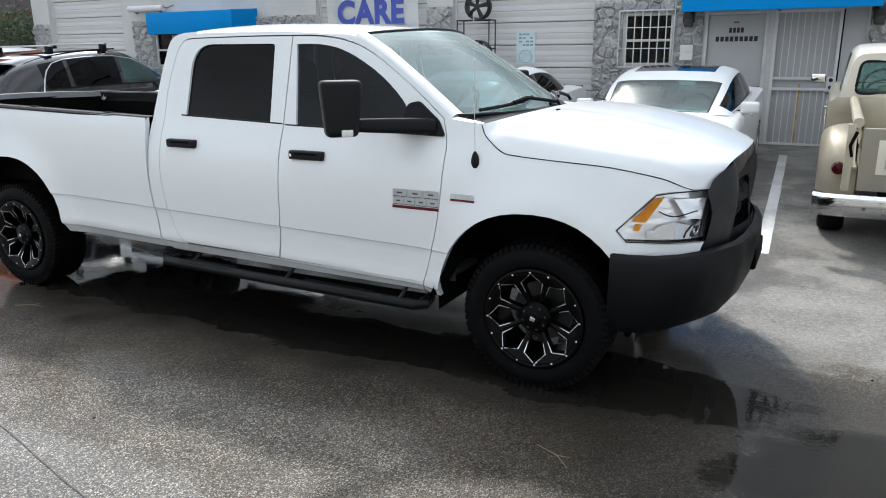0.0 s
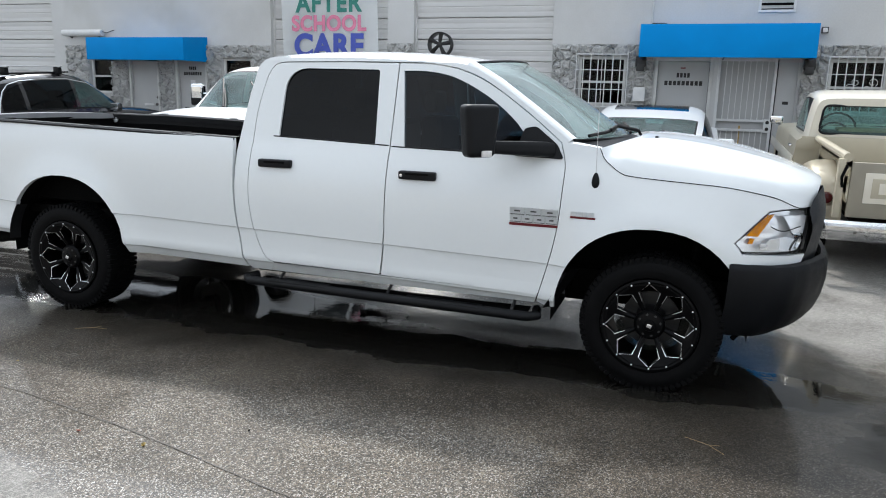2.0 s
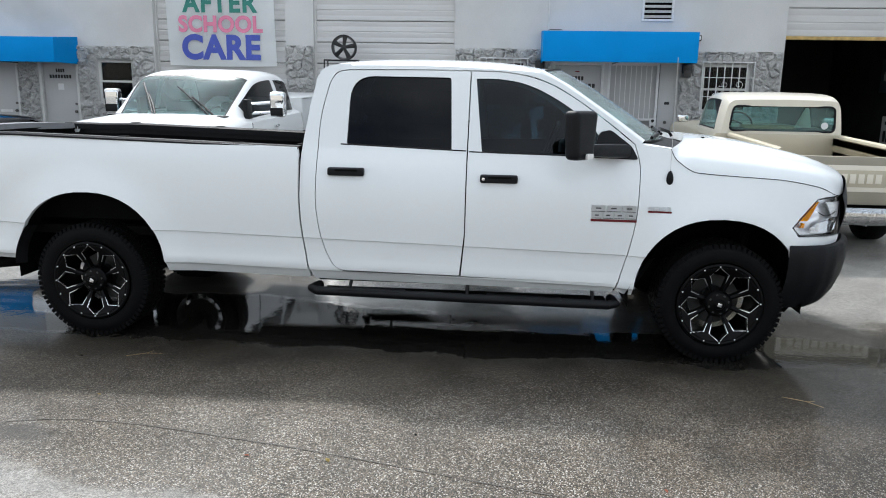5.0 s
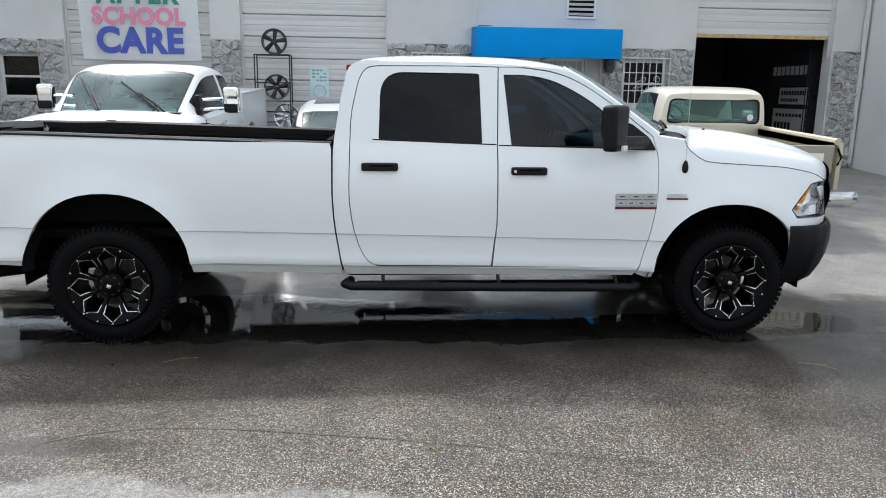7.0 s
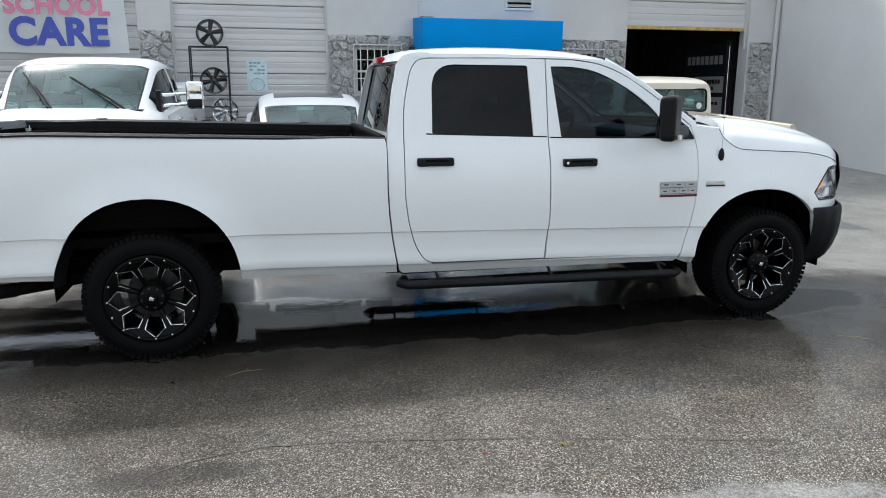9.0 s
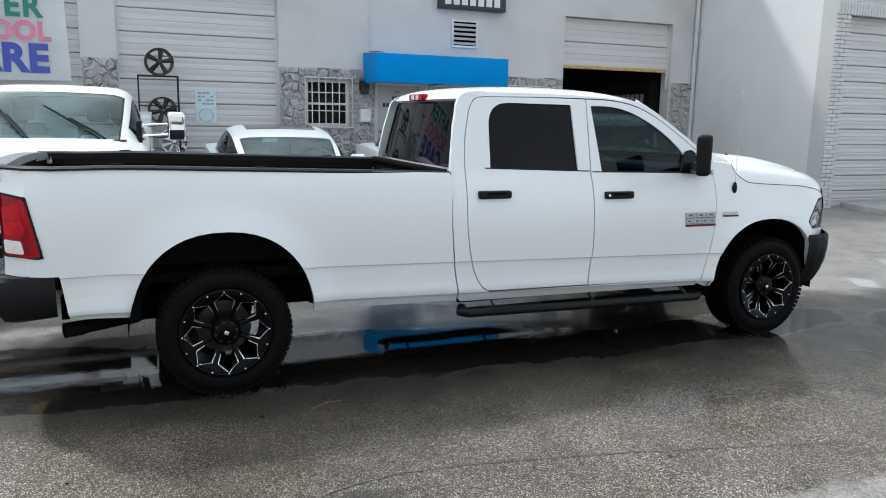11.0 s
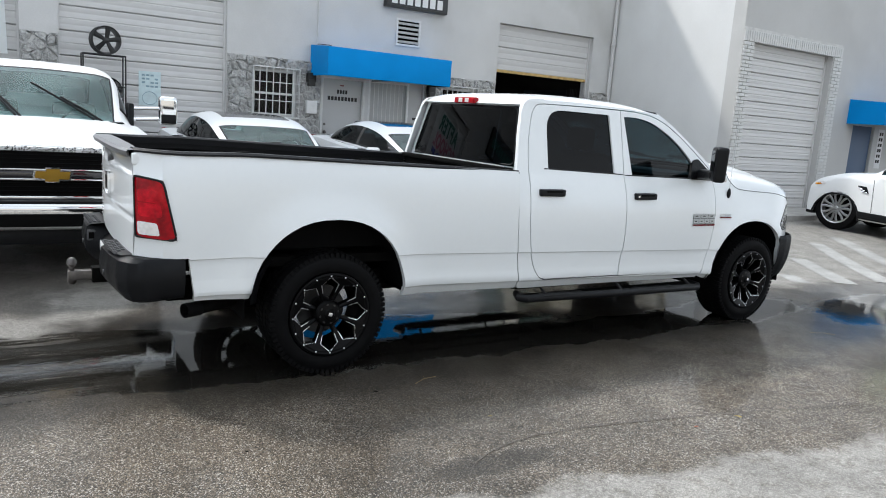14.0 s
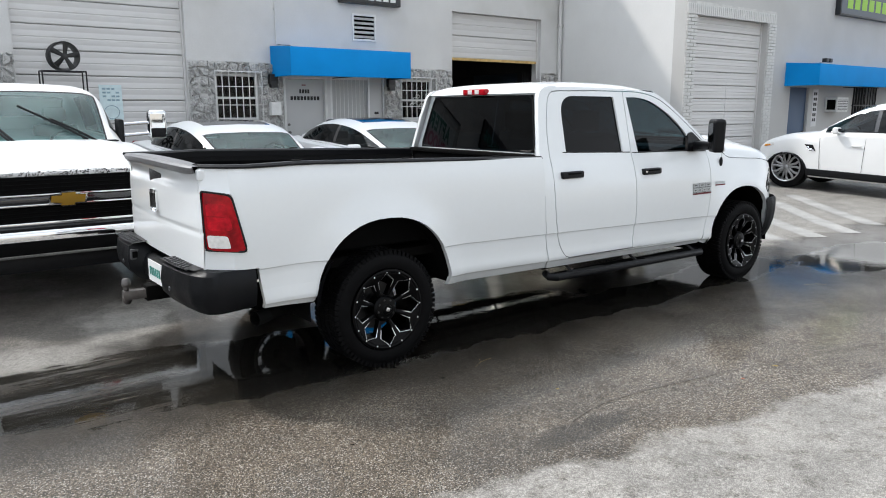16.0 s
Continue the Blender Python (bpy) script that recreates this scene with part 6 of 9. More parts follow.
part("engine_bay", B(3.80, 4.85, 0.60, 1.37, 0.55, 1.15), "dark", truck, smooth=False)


def overhang(ob):
    """Lengthens the body behind the rear axle a little and lets the tail sag with its springs."""
    def moved(v):
        f = max(0.0, min(1.0, (-0.50 - v.x) / 0.36))
        f *= f * (3 - 2 * f)
        return Vector((v.x - 0.060 * f, v.y, v.z - 0.014 * f))

    for o in ob.children_recursive:
        if o.matrix_basis == Matrix():
            for v in o.data.vertices:
                v.co = moved(v.co)
        else:
            o.matrix_basis.translation = moved(o.matrix_basis.translation)


overhang(truck)


# ---- big wheels ----
def off_road_wheel(owner):
    """A wide off-road tyre on a black rim with eight split spokes, milled edges and rivets. Its face looks to -y."""
    W, R, RR = 0.30, TYRE, 0.268
    bm = bmesh.new()
    prof = [(RR, 0.035), (RR + 0.015, 0.010), (RR + 0.05, -0.002), (RR + 0.085, 0.004), (R - 0.03, 0.014), (R - 0.007, 0.036), (R - 0.007, W - 0.036), (R - 0.03, W - 0.014), (RR + 0.085, W - 0.004), (RR + 0.05, W), (RR + 0.015, W - 0.01), (RR, W - 0.035)]
    lathe(bm, prof, 64)
    owner = part("wheel", bm, "rubber", owner, "black off-road tyre on a gloss black rim with milled spokes")
    bm = bmesh.new()
    n = 68
    for k in range(n):
        a = k * math.tau / n
        for row, (y0, y1, da) in enumerate(((0.018, 0.085, 0), (0.095, 0.145, 0.5), (0.155, 0.205, 0), (0.215, 0.282, 0.5))):
            b0 = len(bm.verts)
            box(bm, -0.0132, 0.0132, y0, y1, -0.016, -0.001)
            bm.verts.ensure_lookup_table()
            for v in bm.verts[b0:]:
                sk = 0.013 * math.sin(row * 2.1 + (v.co.y - y0) * 40)
                v.co = Matrix.Rotation(a + da * math.tau / n, 4, "Y") @ Vector((v.co.x + sk, v.co.y, R + v.co.z))
        b0 = len(bm.verts)
        box(bm, -0.0105, 0.0105, 0.008, 0.022, -0.036, -0.005)
        bm.verts.ensure_lookup_table()
        for v in bm.verts[b0:]:
            v.co = Matrix.Rotation(a, 4, "Y") @ Vector((v.co.x, v.co.y + 0.004, R + v.co.z))
    tagged(part("tread", bm, "rubber", owner, smooth=False), kind="stuff")
    bm = bmesh.new()
    lathe(bm, [(RR + 0.008, 0.012), (RR + 0.006, 0.0), (RR - 0.006, -0.003), (RR - 0.024, 0.004), (RR - 0.030, 0.024), (RR - 0.036, 0.10), (RR - 0.045, 0.24), (RR, 0.275)], 64)
    part("rim", bm, "rim_black", owner, "gloss black rim with milled spokes")
    rim = hub = owner
    part("brake_disc", lathe(bmesh.new(), [(0.06, 0.14), (0.085, 0.14), (0.09, 0.17), (0.165, 0.17), (0.165, 0.19), (0.06, 0.19)], 40), "gun_grey", rim, "dull steel brake disc")
    bm = lathe(bmesh.new(), [(0.0, 0.005), (0.030, 0.008), (0.036, 0.016), (0.075, 0.024), (0.088, 0.04), (0.090, 0.12)], 40)
    part("hub", bm, "rim_black", rim)
    part("cap_mark", B(-0.014, 0.014, 0.000, 0.004, -0.012, 0.012, bevel=0.002), "chrome", hub, "small chrome mark")
    for k in range(8):
        a = k * math.tau / 8 + 0.2
        bm = lathe(bmesh.new(), [(0.0, 0.0), (0.0085, 0.001), (0.0095, 0.012)], 10)
        part("lug_nut", bm, "gun_grey", hub).matrix_basis = Matrix.Rotation(a, 4, "Y") @ pose(0, 0.020, 0.061)
    # eight arrow-headed openings; a spoke stands between each two of them
    half = math.tau / 16
    petal = [(0.082, 0.022, 0.052), (0.122, 0.036, 0.040), (0.196, 0.057, 0.016), (0.245, 0.003, 0.003)]

    def polar(r, c, turn):
        return Vector((c, 0, r)) @ Matrix.Rotation(turn, 3, "Y")

    bm = bmesh.new()
    left = [polar(r, c, half) + Vector((0, y, 0)) for r, c, y in petal]
    right = [polar(r, -c, -half) + Vector((0, y, 0)) for r, c, y in petal]
    rim_l, rim_r = polar(RR - 0.012, 0, half), polar(RR - 0.012, 0, -half)
    mid = [Vector((0, petal[k][2] - 0.006, r)) for k, r in enumerate((0.082, 0.124, 0.200, 0.250))]
    A, Bm, C = ([bm.verts.new(p) for p in q] for q in (left, mid, right))
    for q, w in ((A, Bm), (Bm, C)):
        for k in range(3):
            bm.faces.new((q[k], w[k], w[k + 1], q[k + 1]))
    el, er = bm.verts.new(rim_l), bm.verts.new(rim_r)
    em_ = bm.verts.new(Vector((0, 0.0, RR - 0.012)))
    bm.faces.new((A[3], Bm[3], em_, el))
    bm.faces.new((Bm[3], C[3], er, em_))
    r_ = bmesh.ops.extrude_edge_only(bm, edges=[e for e in bm.edges if e.is_boundary])
    for v in r_["geom"]:
        if isinstance(v, bmesh.types.BMVert):
            v.co.y += 0.045
    s_me = done(bm, "spoke", "rim_black", angle=20)
    e_mes = []
    for side_pts, sg in ((left, 1), (right, -1)):
        bm = bmesh.new()
        rows = []
        for k in (1, 2, 3):
            at_ = side_pts[k] if k > 1 else side_pts[1].lerp(side_pts[2], 0.22)
            p = at_ + Vector((0, -0.0015, 0))
            inward = (mid[k] - side_pts[k])
            inward.y = 0
            inward = inward.normalized() * (0.0022, 0.0064, 0.0060)[k - 1]
            rows.append((bm.verts.new(p), bm.verts.new(p + inward)))
        for a_, b_ in zip(rows, rows[1:]):
            bm.faces.new((a_[0], a_[1], b_[1], b_[0]))
        e_mes.append(done(bm, "milled_edge", "milled", False))
    bm = lathe(bmesh.new(), [(0.0, -0.006), (0.0050, -0.004), (0.0064, 0.004)], 8)
    r_me = done(bm, "rivet", "milled")
    for k in range(8):
        a = k * math.tau / 8
        s = new("spoke", s_me)
        s.parent, s.matrix_basis = rim, Matrix.Rotation(a, 4, "Y")
        for e_me in e_mes:
            e = new("milled_edge", e_me)
            e.parent, e.matrix_basis = rim, Matrix.Rotation(a, 4, "Y")
        for h in (0.0, 0.5):
            rv = new("rivet", r_me)
            rv.parent, rv.matrix_basis = rim, Matrix.Rotation(a + h * math.tau / 8, 4, "Y") @ pose(0, 0.000, RR - 0.0125)
    return owner


def copy_part(src, owner, m):
    """A further copy of a part, with its sub-parts, under the same thing."""
    made = {}
    for o in (src, *src.children_recursive):
        made[o] = o.copy()
        scene.collection.objects.link(made[o])
        made[o].parent = made.get(o.parent, owner)
    made[src].matrix_basis = m
    return made[src]


wheel = off_road_wheel(truck)
wheel.matrix_basis = pose(HUB_R, 0.0, HUB_Z, 0, 21, 0)
copy_part(wheel, truck, pose(HUB_F, -0.005, HUB_Z, 0, 18.5, 0))
copy_part(wheel, truck, pose(HUB_R, 2 * YC, HUB_Z, 0, 40, 180))
copy_part(wheel, truck, pose(HUB_F, 2 * YC, HUB_Z, 0, 5, 180))

# ---- other vehicles: each is built along +x with its middle at y = 0 and its tyres on z = 0 ----
def road_wheel(owner, x, y, r, w, rim_material, spokes=10, out=-1):
    """A tyre with a spoked rim; its face looks along out * y."""
    bm = bmesh.new()
    rr = r * 0.70
    lathe(bm, [(rr, 0.03), (rr + 0.012, 0.006), (rr + 0.05, 0.0), (r - 0.02, 0.01), (r, 0.04), (r, w - 0.04), (r - 0.02, w - 0.01), (rr, w - 0.02)], 40)
    wh = part("wheel", bm, "rubber", owner, "black tyre on a spoked rim")
    part("rim", lathe(bmesh.new(), [(rr + 0.006, 0.012), (rr - 0.004, 0.0), (rr - 0.02, 0.008), (rr - 0.03, 0.06), (rr - 0.04, 0.16)], 40), rim_material, wh)
    part("disc", lathe(bmesh.new(), [(0.0, 0.10), (rr - 0.04, 0.10)], 24), "gun_grey" if spokes != 7 else "dark", wh)
    part("hub", lathe(bmesh.new(), [(0.0, 0.012), (0.03, 0.014), (0.05, 0.03), (0.055, 0.08)], 20), rim_material, wh)
    bm = bmesh.new()
    grid(bm, lambda u, v: ((v - 0.5) * (0.05 - 0.018 * u), 0.026 - 0.012 * u - 0.010 * (1 - (2 * v - 1) ** 2), 0.035 + (rr - 0.05) * u), 4, 4)
    bmesh.ops.solidify(bm, geom=bm.faces[:], thickness=0.02)
    if spokes == 7:
        # forked spokes
        bm.free()
        bm = bmesh.new()
        for sg in (-1, 1):
            grid(bm, lambda u, v: (sg * (0.004 + 0.055 * min(1, u * 1.6) ** 1.2) * rr / 0.30 + (v - 0.5) * 0.046, 0.024 - 0.012 * u - 0.006 * (1 - (2 * v - 1) ** 2), 0.04 + (rr - 0.055) * u), 6, 3)
        bmesh.ops.solidify(bm, geom=bm.faces[:], thickness=0.018)
    me = done(bm, "spoke", rim_material)
    for k in range(spokes):
        s = new("spoke", me)
        s.parent, s.matrix_basis = wh, Matrix.Rotation(k * math.tau / spokes + (0.16 * (k % 2) if spokes % 2 == 0 else 0), 4, "Y")
    wh.matrix_basis = pose(x, y, r) if out < 0 else pose(x, y, r, 0, 0, 180)
    return wh


def shell_body(owner, L, W, belt, hood, low, arches, material, name="body", n=40, shoulder=0.05):
    """The lower body as one shell: half-width W(x), belt height belt(x), deck height hood(x), open at the wheel arches."""
    def ring(x):
        w, zb, zd = W(x), belt(x), hood(x)
        zl = low
        for ax, ar in arches:
            if abs(x - ax) < ar:
                zl = max(zl, math.sqrt(ar * ar - (x - ax) ** 2) + low * 0.9)
        zl = min(zl, zb - 0.10)
        m1, m2 = zl + (zb - zl) * 0.45, zl + (zb - zl) * 0.8
        half = [(w * 0.93, zl), (w * 0.985, zl + 0.04), (w, m1), (w * 0.99, m2), (w * (1 - shoulder * 0.5), zb), (w * (1 - shoulder * 1.6), zb + (zd - zb) * 0.55), (w * 0.62, zb + (zd - zb) * 0.92), (0.0, zd)]
        return [(-y, z) for y, z in half] + [(y, z) for y, z in half[-2::-1]]
    bm = bmesh.new()
    xs = [L[0] + (L[1] - L[0]) * (0.5 - 0.5 * math.cos(math.pi * k / n)) for k in range(n + 1)]
    for ax, ar in arches:
        xs += [ax + ar * math.cos(math.pi * k / 12) for k in range(13)]
    xs = sorted(set(round(x, 4) for x in xs if L[0] <= x <= L[1]))
    rows = [[bm.verts.new((x, y, z)) for y, z in ring(x)] for x in xs]
    for a, b in zip(rows, rows[1:]):
        for j in range(len(a) - 1):
            bm.faces.new((a[j], a[j + 1], b[j + 1], b[j]))
    bm.faces.new(rows[0])
    bm.faces.new(rows[-1][::-1])
    bmesh.ops.remove_doubles(bm, verts=bm.verts, dist=1e-4)
    ob = part(name, bm, material, owner, angle=45)
    # Near-black arch linings: the shade in the wheel houses as colour.
    for ax, ar in arches:
        for sg in (-1, 1):
            bm = bmesh.new()
            grid(bm, lambda u, v: (ax + (ar - 0.005) * math.cos(math.pi * u), sg * (W(ax) * 0.96 - 0.30 * v), low * 0.9 + (ar - 0.005) * math.sin(math.pi * u)), 14, 1)
            part("wheel_house", bm, "dark", owner)
    return ob


def sheet(pa, pb, pc, pd, bulge=(0, 0, 0), nu=6, nv=6):
    """A bowed four-cornered sheet: pa-pb below, pd-pc above."""
    pa, pb, pc, pd, bg = (Vector(p) for p in (pa, pb, pc, pd, bulge))

    def at(u, v):
        return pa.lerp(pb, u).lerp(pd.lerp(pc, u), v) + bg * (1 - (2 * u - 1) ** 2) * (0.6 + 0.4 * (1 - (2 * v - 1) ** 2))
    return grid(bmesh.new(), at, nu, nv)


def strip(owner, name, pts, w, material):
    return part(name, tube(bmesh.new(), pts, w, 6), material, owner)


SECTION_Y = [(0.0, 1.0), (0.25, 0.925), (0.45, 0.835), (0.55, 0.765), (0.64, 0.66), (0.74, 0.52), (1.0, 0.0)]
SECTION_Z = [(0.0, 0.0), (0.25, 0.40), (0.45, 0.735), (0.55, 0.865), (0.64, 0.935), (0.74, 0.970), (1.0, 1.0)]


def canopy_point(x, a, roofline, beltline, w, x0, x1, bow, tumble=1.0):
    """A point of a car's glasshouse: x along it, a from -1 (one belt) over 0 (the crown) to 1 (the other)."""
    t = 1 - abs(a)
    zb, zr = smooth_in(x, beltline), smooth_in(x, roofline)
    sec = smooth_in(t, SECTION_Y)
    y = smooth_in(x, w) * (sec if tumble == 1.0 else 1 - (1 - sec) * tumble - (1 - tumble) * (1 - sec) ** 5)
    z = zb + max(0.0, zr - zb) * smooth_in(t, SECTION_Z)
    k = (x - x0) / (x1 - x0)
    x += (bow * k ** 3 - bow * 0.7 * (1 - k) ** 3) * (1 - (y / w[1][1]) ** 2)
    return (x, math.copysign(y, a), z)


def canopy(owner, roofline, beltline, w, glass_, screen, side_, rear, posts, roof_pane=None, bow=0.12, material="white_paint_b", nu=150, nv=96, seal="black_plastic", tumble=1.0, post_half=0.035, post_material="black_paint"):
    """A rounded glasshouse in one loft, parted into roof, panes, posts and seals. Ranges are (x0, x1, t0, t1)."""
    x0, x1 = roofline[0][0], roofline[-1][0]
    bms = {}

    def inside(r, x, t, m=0.0):
        return r and r[0] - m < x < r[1] + m and r[2] - m * 0.7 < t < r[3] + m * 0.7

    def kind_of(x, a):
        t = 1 - abs(a)
        if inside(screen, x, t):
            return "windscreen"
        if inside(rear, x, t):
            return "rear_window"
        if inside(roof_pane, x, t):
            return "sunroof"
        s = 1 if a > 0 else -1
        if inside(side_, x, t) and t < side_[3] - max(0.0, (side_[0] + 0.25 - x)) * 0.9:
            return ("post", s, sum(x > p + post_half for p in posts)) if any(abs(x - p) < post_half for p in posts) else ("side_window", s, sum(x > p for p in posts))
        if inside(screen, x, t, 0.02) or inside(rear, x, t, 0.02) or inside(side_, x, t, 0.018):
            return "seal"
        return "roof"

    P = [[canopy_point(x0 + (x1 - x0) * i / nu, -1 + 2 * j / nv, roofline, beltline, w, x0, x1, bow, tumble) for j in range(nv + 1)] for i in range(nu + 1)]
    groups = {}
    for i in range(nu):
        for j in range(nv):
            groups.setdefault(kind_of(x0 + (x1 - x0) * (i + 0.5) / nu, -1 + 2 * (j + 0.5) / nv), []).append((i, j))
    mats = {"windscreen": "clear_glass", "rear_window": glass_[-1], "sunroof": "black_paint", "post": post_material, "seal": seal, "roof": material}
    for key, cells in groups.items():
        kd = key if isinstance(key, str) else key[0]
        bm, seen = bmesh.new(), {}

        def vert(i, j):
            if (i, j) not in seen:
                seen[i, j] = bm.verts.new(P[i][j])
            return seen[i, j]
        for i, j in cells:
            bm.faces.new((vert(i, j), vert(i + 1, j), vert(i + 1, j + 1), vert(i, j + 1)))
        mt = glass_[key[2]] if kd == "side_window" else mats[kd]
        ob = part(kd, bm, mt, owner, {"windscreen": "clear windscreen", "sunroof": "dark glass sunroof"}.get(kd, ""), angle=70)
        if "window" in kd or kd == "windscreen":
            ob.visible_shadow = False


def cabin(owner, x0, x1, w, floor, belt, rows, material="seat"):
    """Seats and dashboard seen through the glass."""
    part("cabin_floor", B(x0, x1, -w, w, floor, floor + 0.04), material, owner, smooth=False)
    part("dashboard", B(x1 - 0.45, x1, -w, w, belt - 0.25, belt + 0.02, bevel=0.06), material, owner)
    for x in rows:
        for y in (-w * 0.5, w * 0.5):
            bm = bmesh.new()
            box(bm, x - 0.14, x + 0.04, y - 0.23, y + 0.23, floor + 0.25, belt + 0.22, bevel=0.06)
            box(bm, x - 0.15, x - 0.03, y - 0.12, y + 0.12, belt + 0.24, belt + 0.40, bevel=0.04)
            part("seat", bm, "seat_grey", owner)
    part("steering_wheel", tube(bmesh.new(), [(x1 - 0.55 + 0.06 * math.sin(a), w * 0.5 + 0.18 * math.cos(a), belt + 0.02 + 0.17 * math.sin(a)) for a in [k * math.tau / 16 for k in range(17)]], 0.014, 6), "black_plastic", owner)


def inner_trim(owner, x0, x1, w, deck):
    """Dark lining over the shell under the glass: parcel shelf, door cards and dashboard top."""
    bm = bmesh.new()
    grid(bm, lambda u, v: (x0 + (x1 - x0) * u, w * (2 * v - 1), deck(x0 + (x1 - x0) * u) + 0.010), 14, 8)
    part("inner_trim", bm, "seat", owner)


def door_mirror(owner, x, y, z, s, material):
    bm = bmesh.new()
    box(bm, -0.055, 0.055, -0.10, 0.10, -0.065, 0.065, bevel=0.045, seg=4)
    m = part("side_mirror", bm, material, owner, at=pose(x, y + s * 0.13, z + 0.06))
    part("mirror_foot", tube(bmesh.new(), [(0, -s * 0.15, -0.06), (0, -s * 0.05, -0.03)], 0.022, 6), "black_plastic", m)
    part("mirror_glass", B(-0.058, -0.052, -0.08, 0.08, -0.045, 0.045, bevel=0.002), "chrome", m)


def sedan(label, at, roof_dark, rails=False):
    """A white four-door saloon with a sunroof."""
    t = thing("sedan", label, "car", "white sedans", at)
    stub = lambda x: x if x < 1.14 else 1.14 + (x - 1.14) / 0.65   # short bonnet
    W = lambda x: 0.90 * (1 - 0.10 * max(0, (abs(stub(x)) - 1.5) / 0.85) ** 2.2) * (1 - 0.10 * max(0, (abs(stub(x)) - 2.15) / 0.2) ** 2)
    belt = lambda x: smooth_in(stub(x), [(-2.36, 0.82), (-1.8, 0.97), (-0.9, 0.96), (0.9, 0.90), (1.7, 0.80), (2.36, 0.60)])
    hood = lambda x: smooth_in(stub(x), [(-2.36, 0.90), (-1.9, 1.01), (-1.2, 1.01), (0.9, 0.98), (1.5, 0.93), (2.1, 0.79), (2.36, 0.66)])
    shell_body(t, (-2.36, 1.93), W, belt, hood, 0.22, ((1.36, 0.35), (-1.42, 0.36)), "white_paint_b")
    canopy(t, [(-1.86, 0.98), (-1.5, 1.09), (-1.15, 1.22), (-0.8, 1.33), (-0.4, 1.385), (-0.05, 1.378), (0.25, 1.335), (0.52, 1.250), (0.85, 1.095), (1.14, 0.955)], [(-1.86, 0.975), (-0.5, 0.955), (1.14, 0.945)], [(-1.86, 0.66), (-0.9, 0.80), (0.5, 0.815), (1.14, 0.76)], ["privacy_glass", "front_glass", "clear_glass"], (0.50, 1.09, 0.60, 1.01), (-1.32, 0.93, 0.10, 0.47), (-1.72, -0.86, 0.62, 1.01), (-0.12,), (-0.46, 0.17, 0.715, 1.01))
    cabin(t, -1.5, 1.1, 0.70, 0.35, 0.93, (0.1, -0.85))
    inner_trim(t, -1.62, 0.98, 0.68, hood)
    for s in (-1, 1):
        door_mirror(t, 0.72, s * 0.80, 0.93, s, "white_paint_b")
        part("headlight", sheet((1.90, s * 0.50, 0.60), (1.72, s * 0.80, 0.64), (1.65, s * 0.78, 0.76), (1.84, s * 0.50, 0.72), (0.03, 0, 0.01)), "clear_lens", t)
        part("tail_lamp", sheet((-2.34, s * 0.45, 0.82), (-2.10, s * 0.82, 0.86), (-2.02, s * 0.80, 0.99), (-2.31, s * 0.45, 0.95), (-0.03, s * 0.02, 0)), "red_lens", t)
        for x in (1.36, -1.42):
            road_wheel(t, x, s * 0.885, 0.33, 0.22, "alloy", 10, s)
        part("door_handle", B(-0.10, 0.08, s * 0.885 - 0.02, s * 0.885 + 0.02, 0.82, 0.85, bevel=0.008), "chrome", t)
        part("window_chrome", tube(bmesh.new(), [(1.00, s * 0.79, 0.965), (0.3, s * 0.815, 0.972), (-0.85, s * 0.80, 0.985), (-1.35, s * 0.745, 0.995)], 0.006, 5), "chrome", t)
    part("grille", sheet((1.94, -0.45, 0.42), (1.94, 0.45, 0.42), (1.90, 0.40, 0.62), (1.90, -0.40, 0.62), (0.03, 0, 0)), "black_plastic", t)
    part("number_plate", B(-2.40, -2.37, -0.15, 0.15, 0.62, 0.74), "sign_white", t, smooth=False)
    return t


def put(x, y, deg):
    """A vehicle's pose: its middle at x, y, heading deg from +x, tilted with the ground under it."""
    f = Vector((math.cos(radians(deg)), math.sin(radians(deg))))
    za, zb = rise(x + f.x, y + f.y), rise(x - f.x, y - f.y)
    zc, zd = rise(x - f.y, y + f.x), rise(x + f.y, y - f.x)
    return Matrix.Translation((x, y, (za + zb) / 2)) @ Euler((0, 0, radians(deg))).to_matrix().to_4x4() @ Euler((math.atan2(zc - zd, 2), -math.atan2(za - zb, 2), 0)).to_matrix().to_4x4()


sedan("white four-door sedan with dark sunroof, parked facing the lane", put(1.30, 5.98, -90), True)
sedan("white four-door sedan with tinted rear windows, parked beside a tan pickup", put(3.84, 6.15, -90), True)

# white heavy pickup that faces the lane
silver = thing("pickup_truck", "white extended-cab pickup with black grille, chrome bumper and mirrors", "pickup truck", at=put(-1.35, 5.555, -90.5))
W = lambda x: 1.0 * (1 - 0.07 * max(0, (x - 1.9) / 0.8) ** 2)
belt = lambda x: smooth_in(x, [(-3.0, 1.20), (-0.9, 1.20), (0.9, 1.20), (1.5, 1.17), (2.2, 1.13), (2.70, 1.06)])
hood = lambda x: smooth_in(x, [(-3.0, 1.28), (0.8, 1.27), (1.2, 1.31), (2.0, 1.285), (2.5, 1.225), (2.70, 1.16)])
shell_body(silver, (-1.22, 2.66), W, belt, hood, 0.42, ((1.78, 0.50),), "white_paint_b", shoulder=0.06)
shell_body(silver, (-3.35, -1.25), W, lambda x: 1.40, lambda x: 1.42, 0.45, ((-1.92, 0.50),), "white_paint_b", "bed", shoulder=0.02)
part("bed_rail", B(-3.35, -1.25, -1.0, 1.0, 1.412, 1.424, bevel=0.005), "white_paint_b", silver)
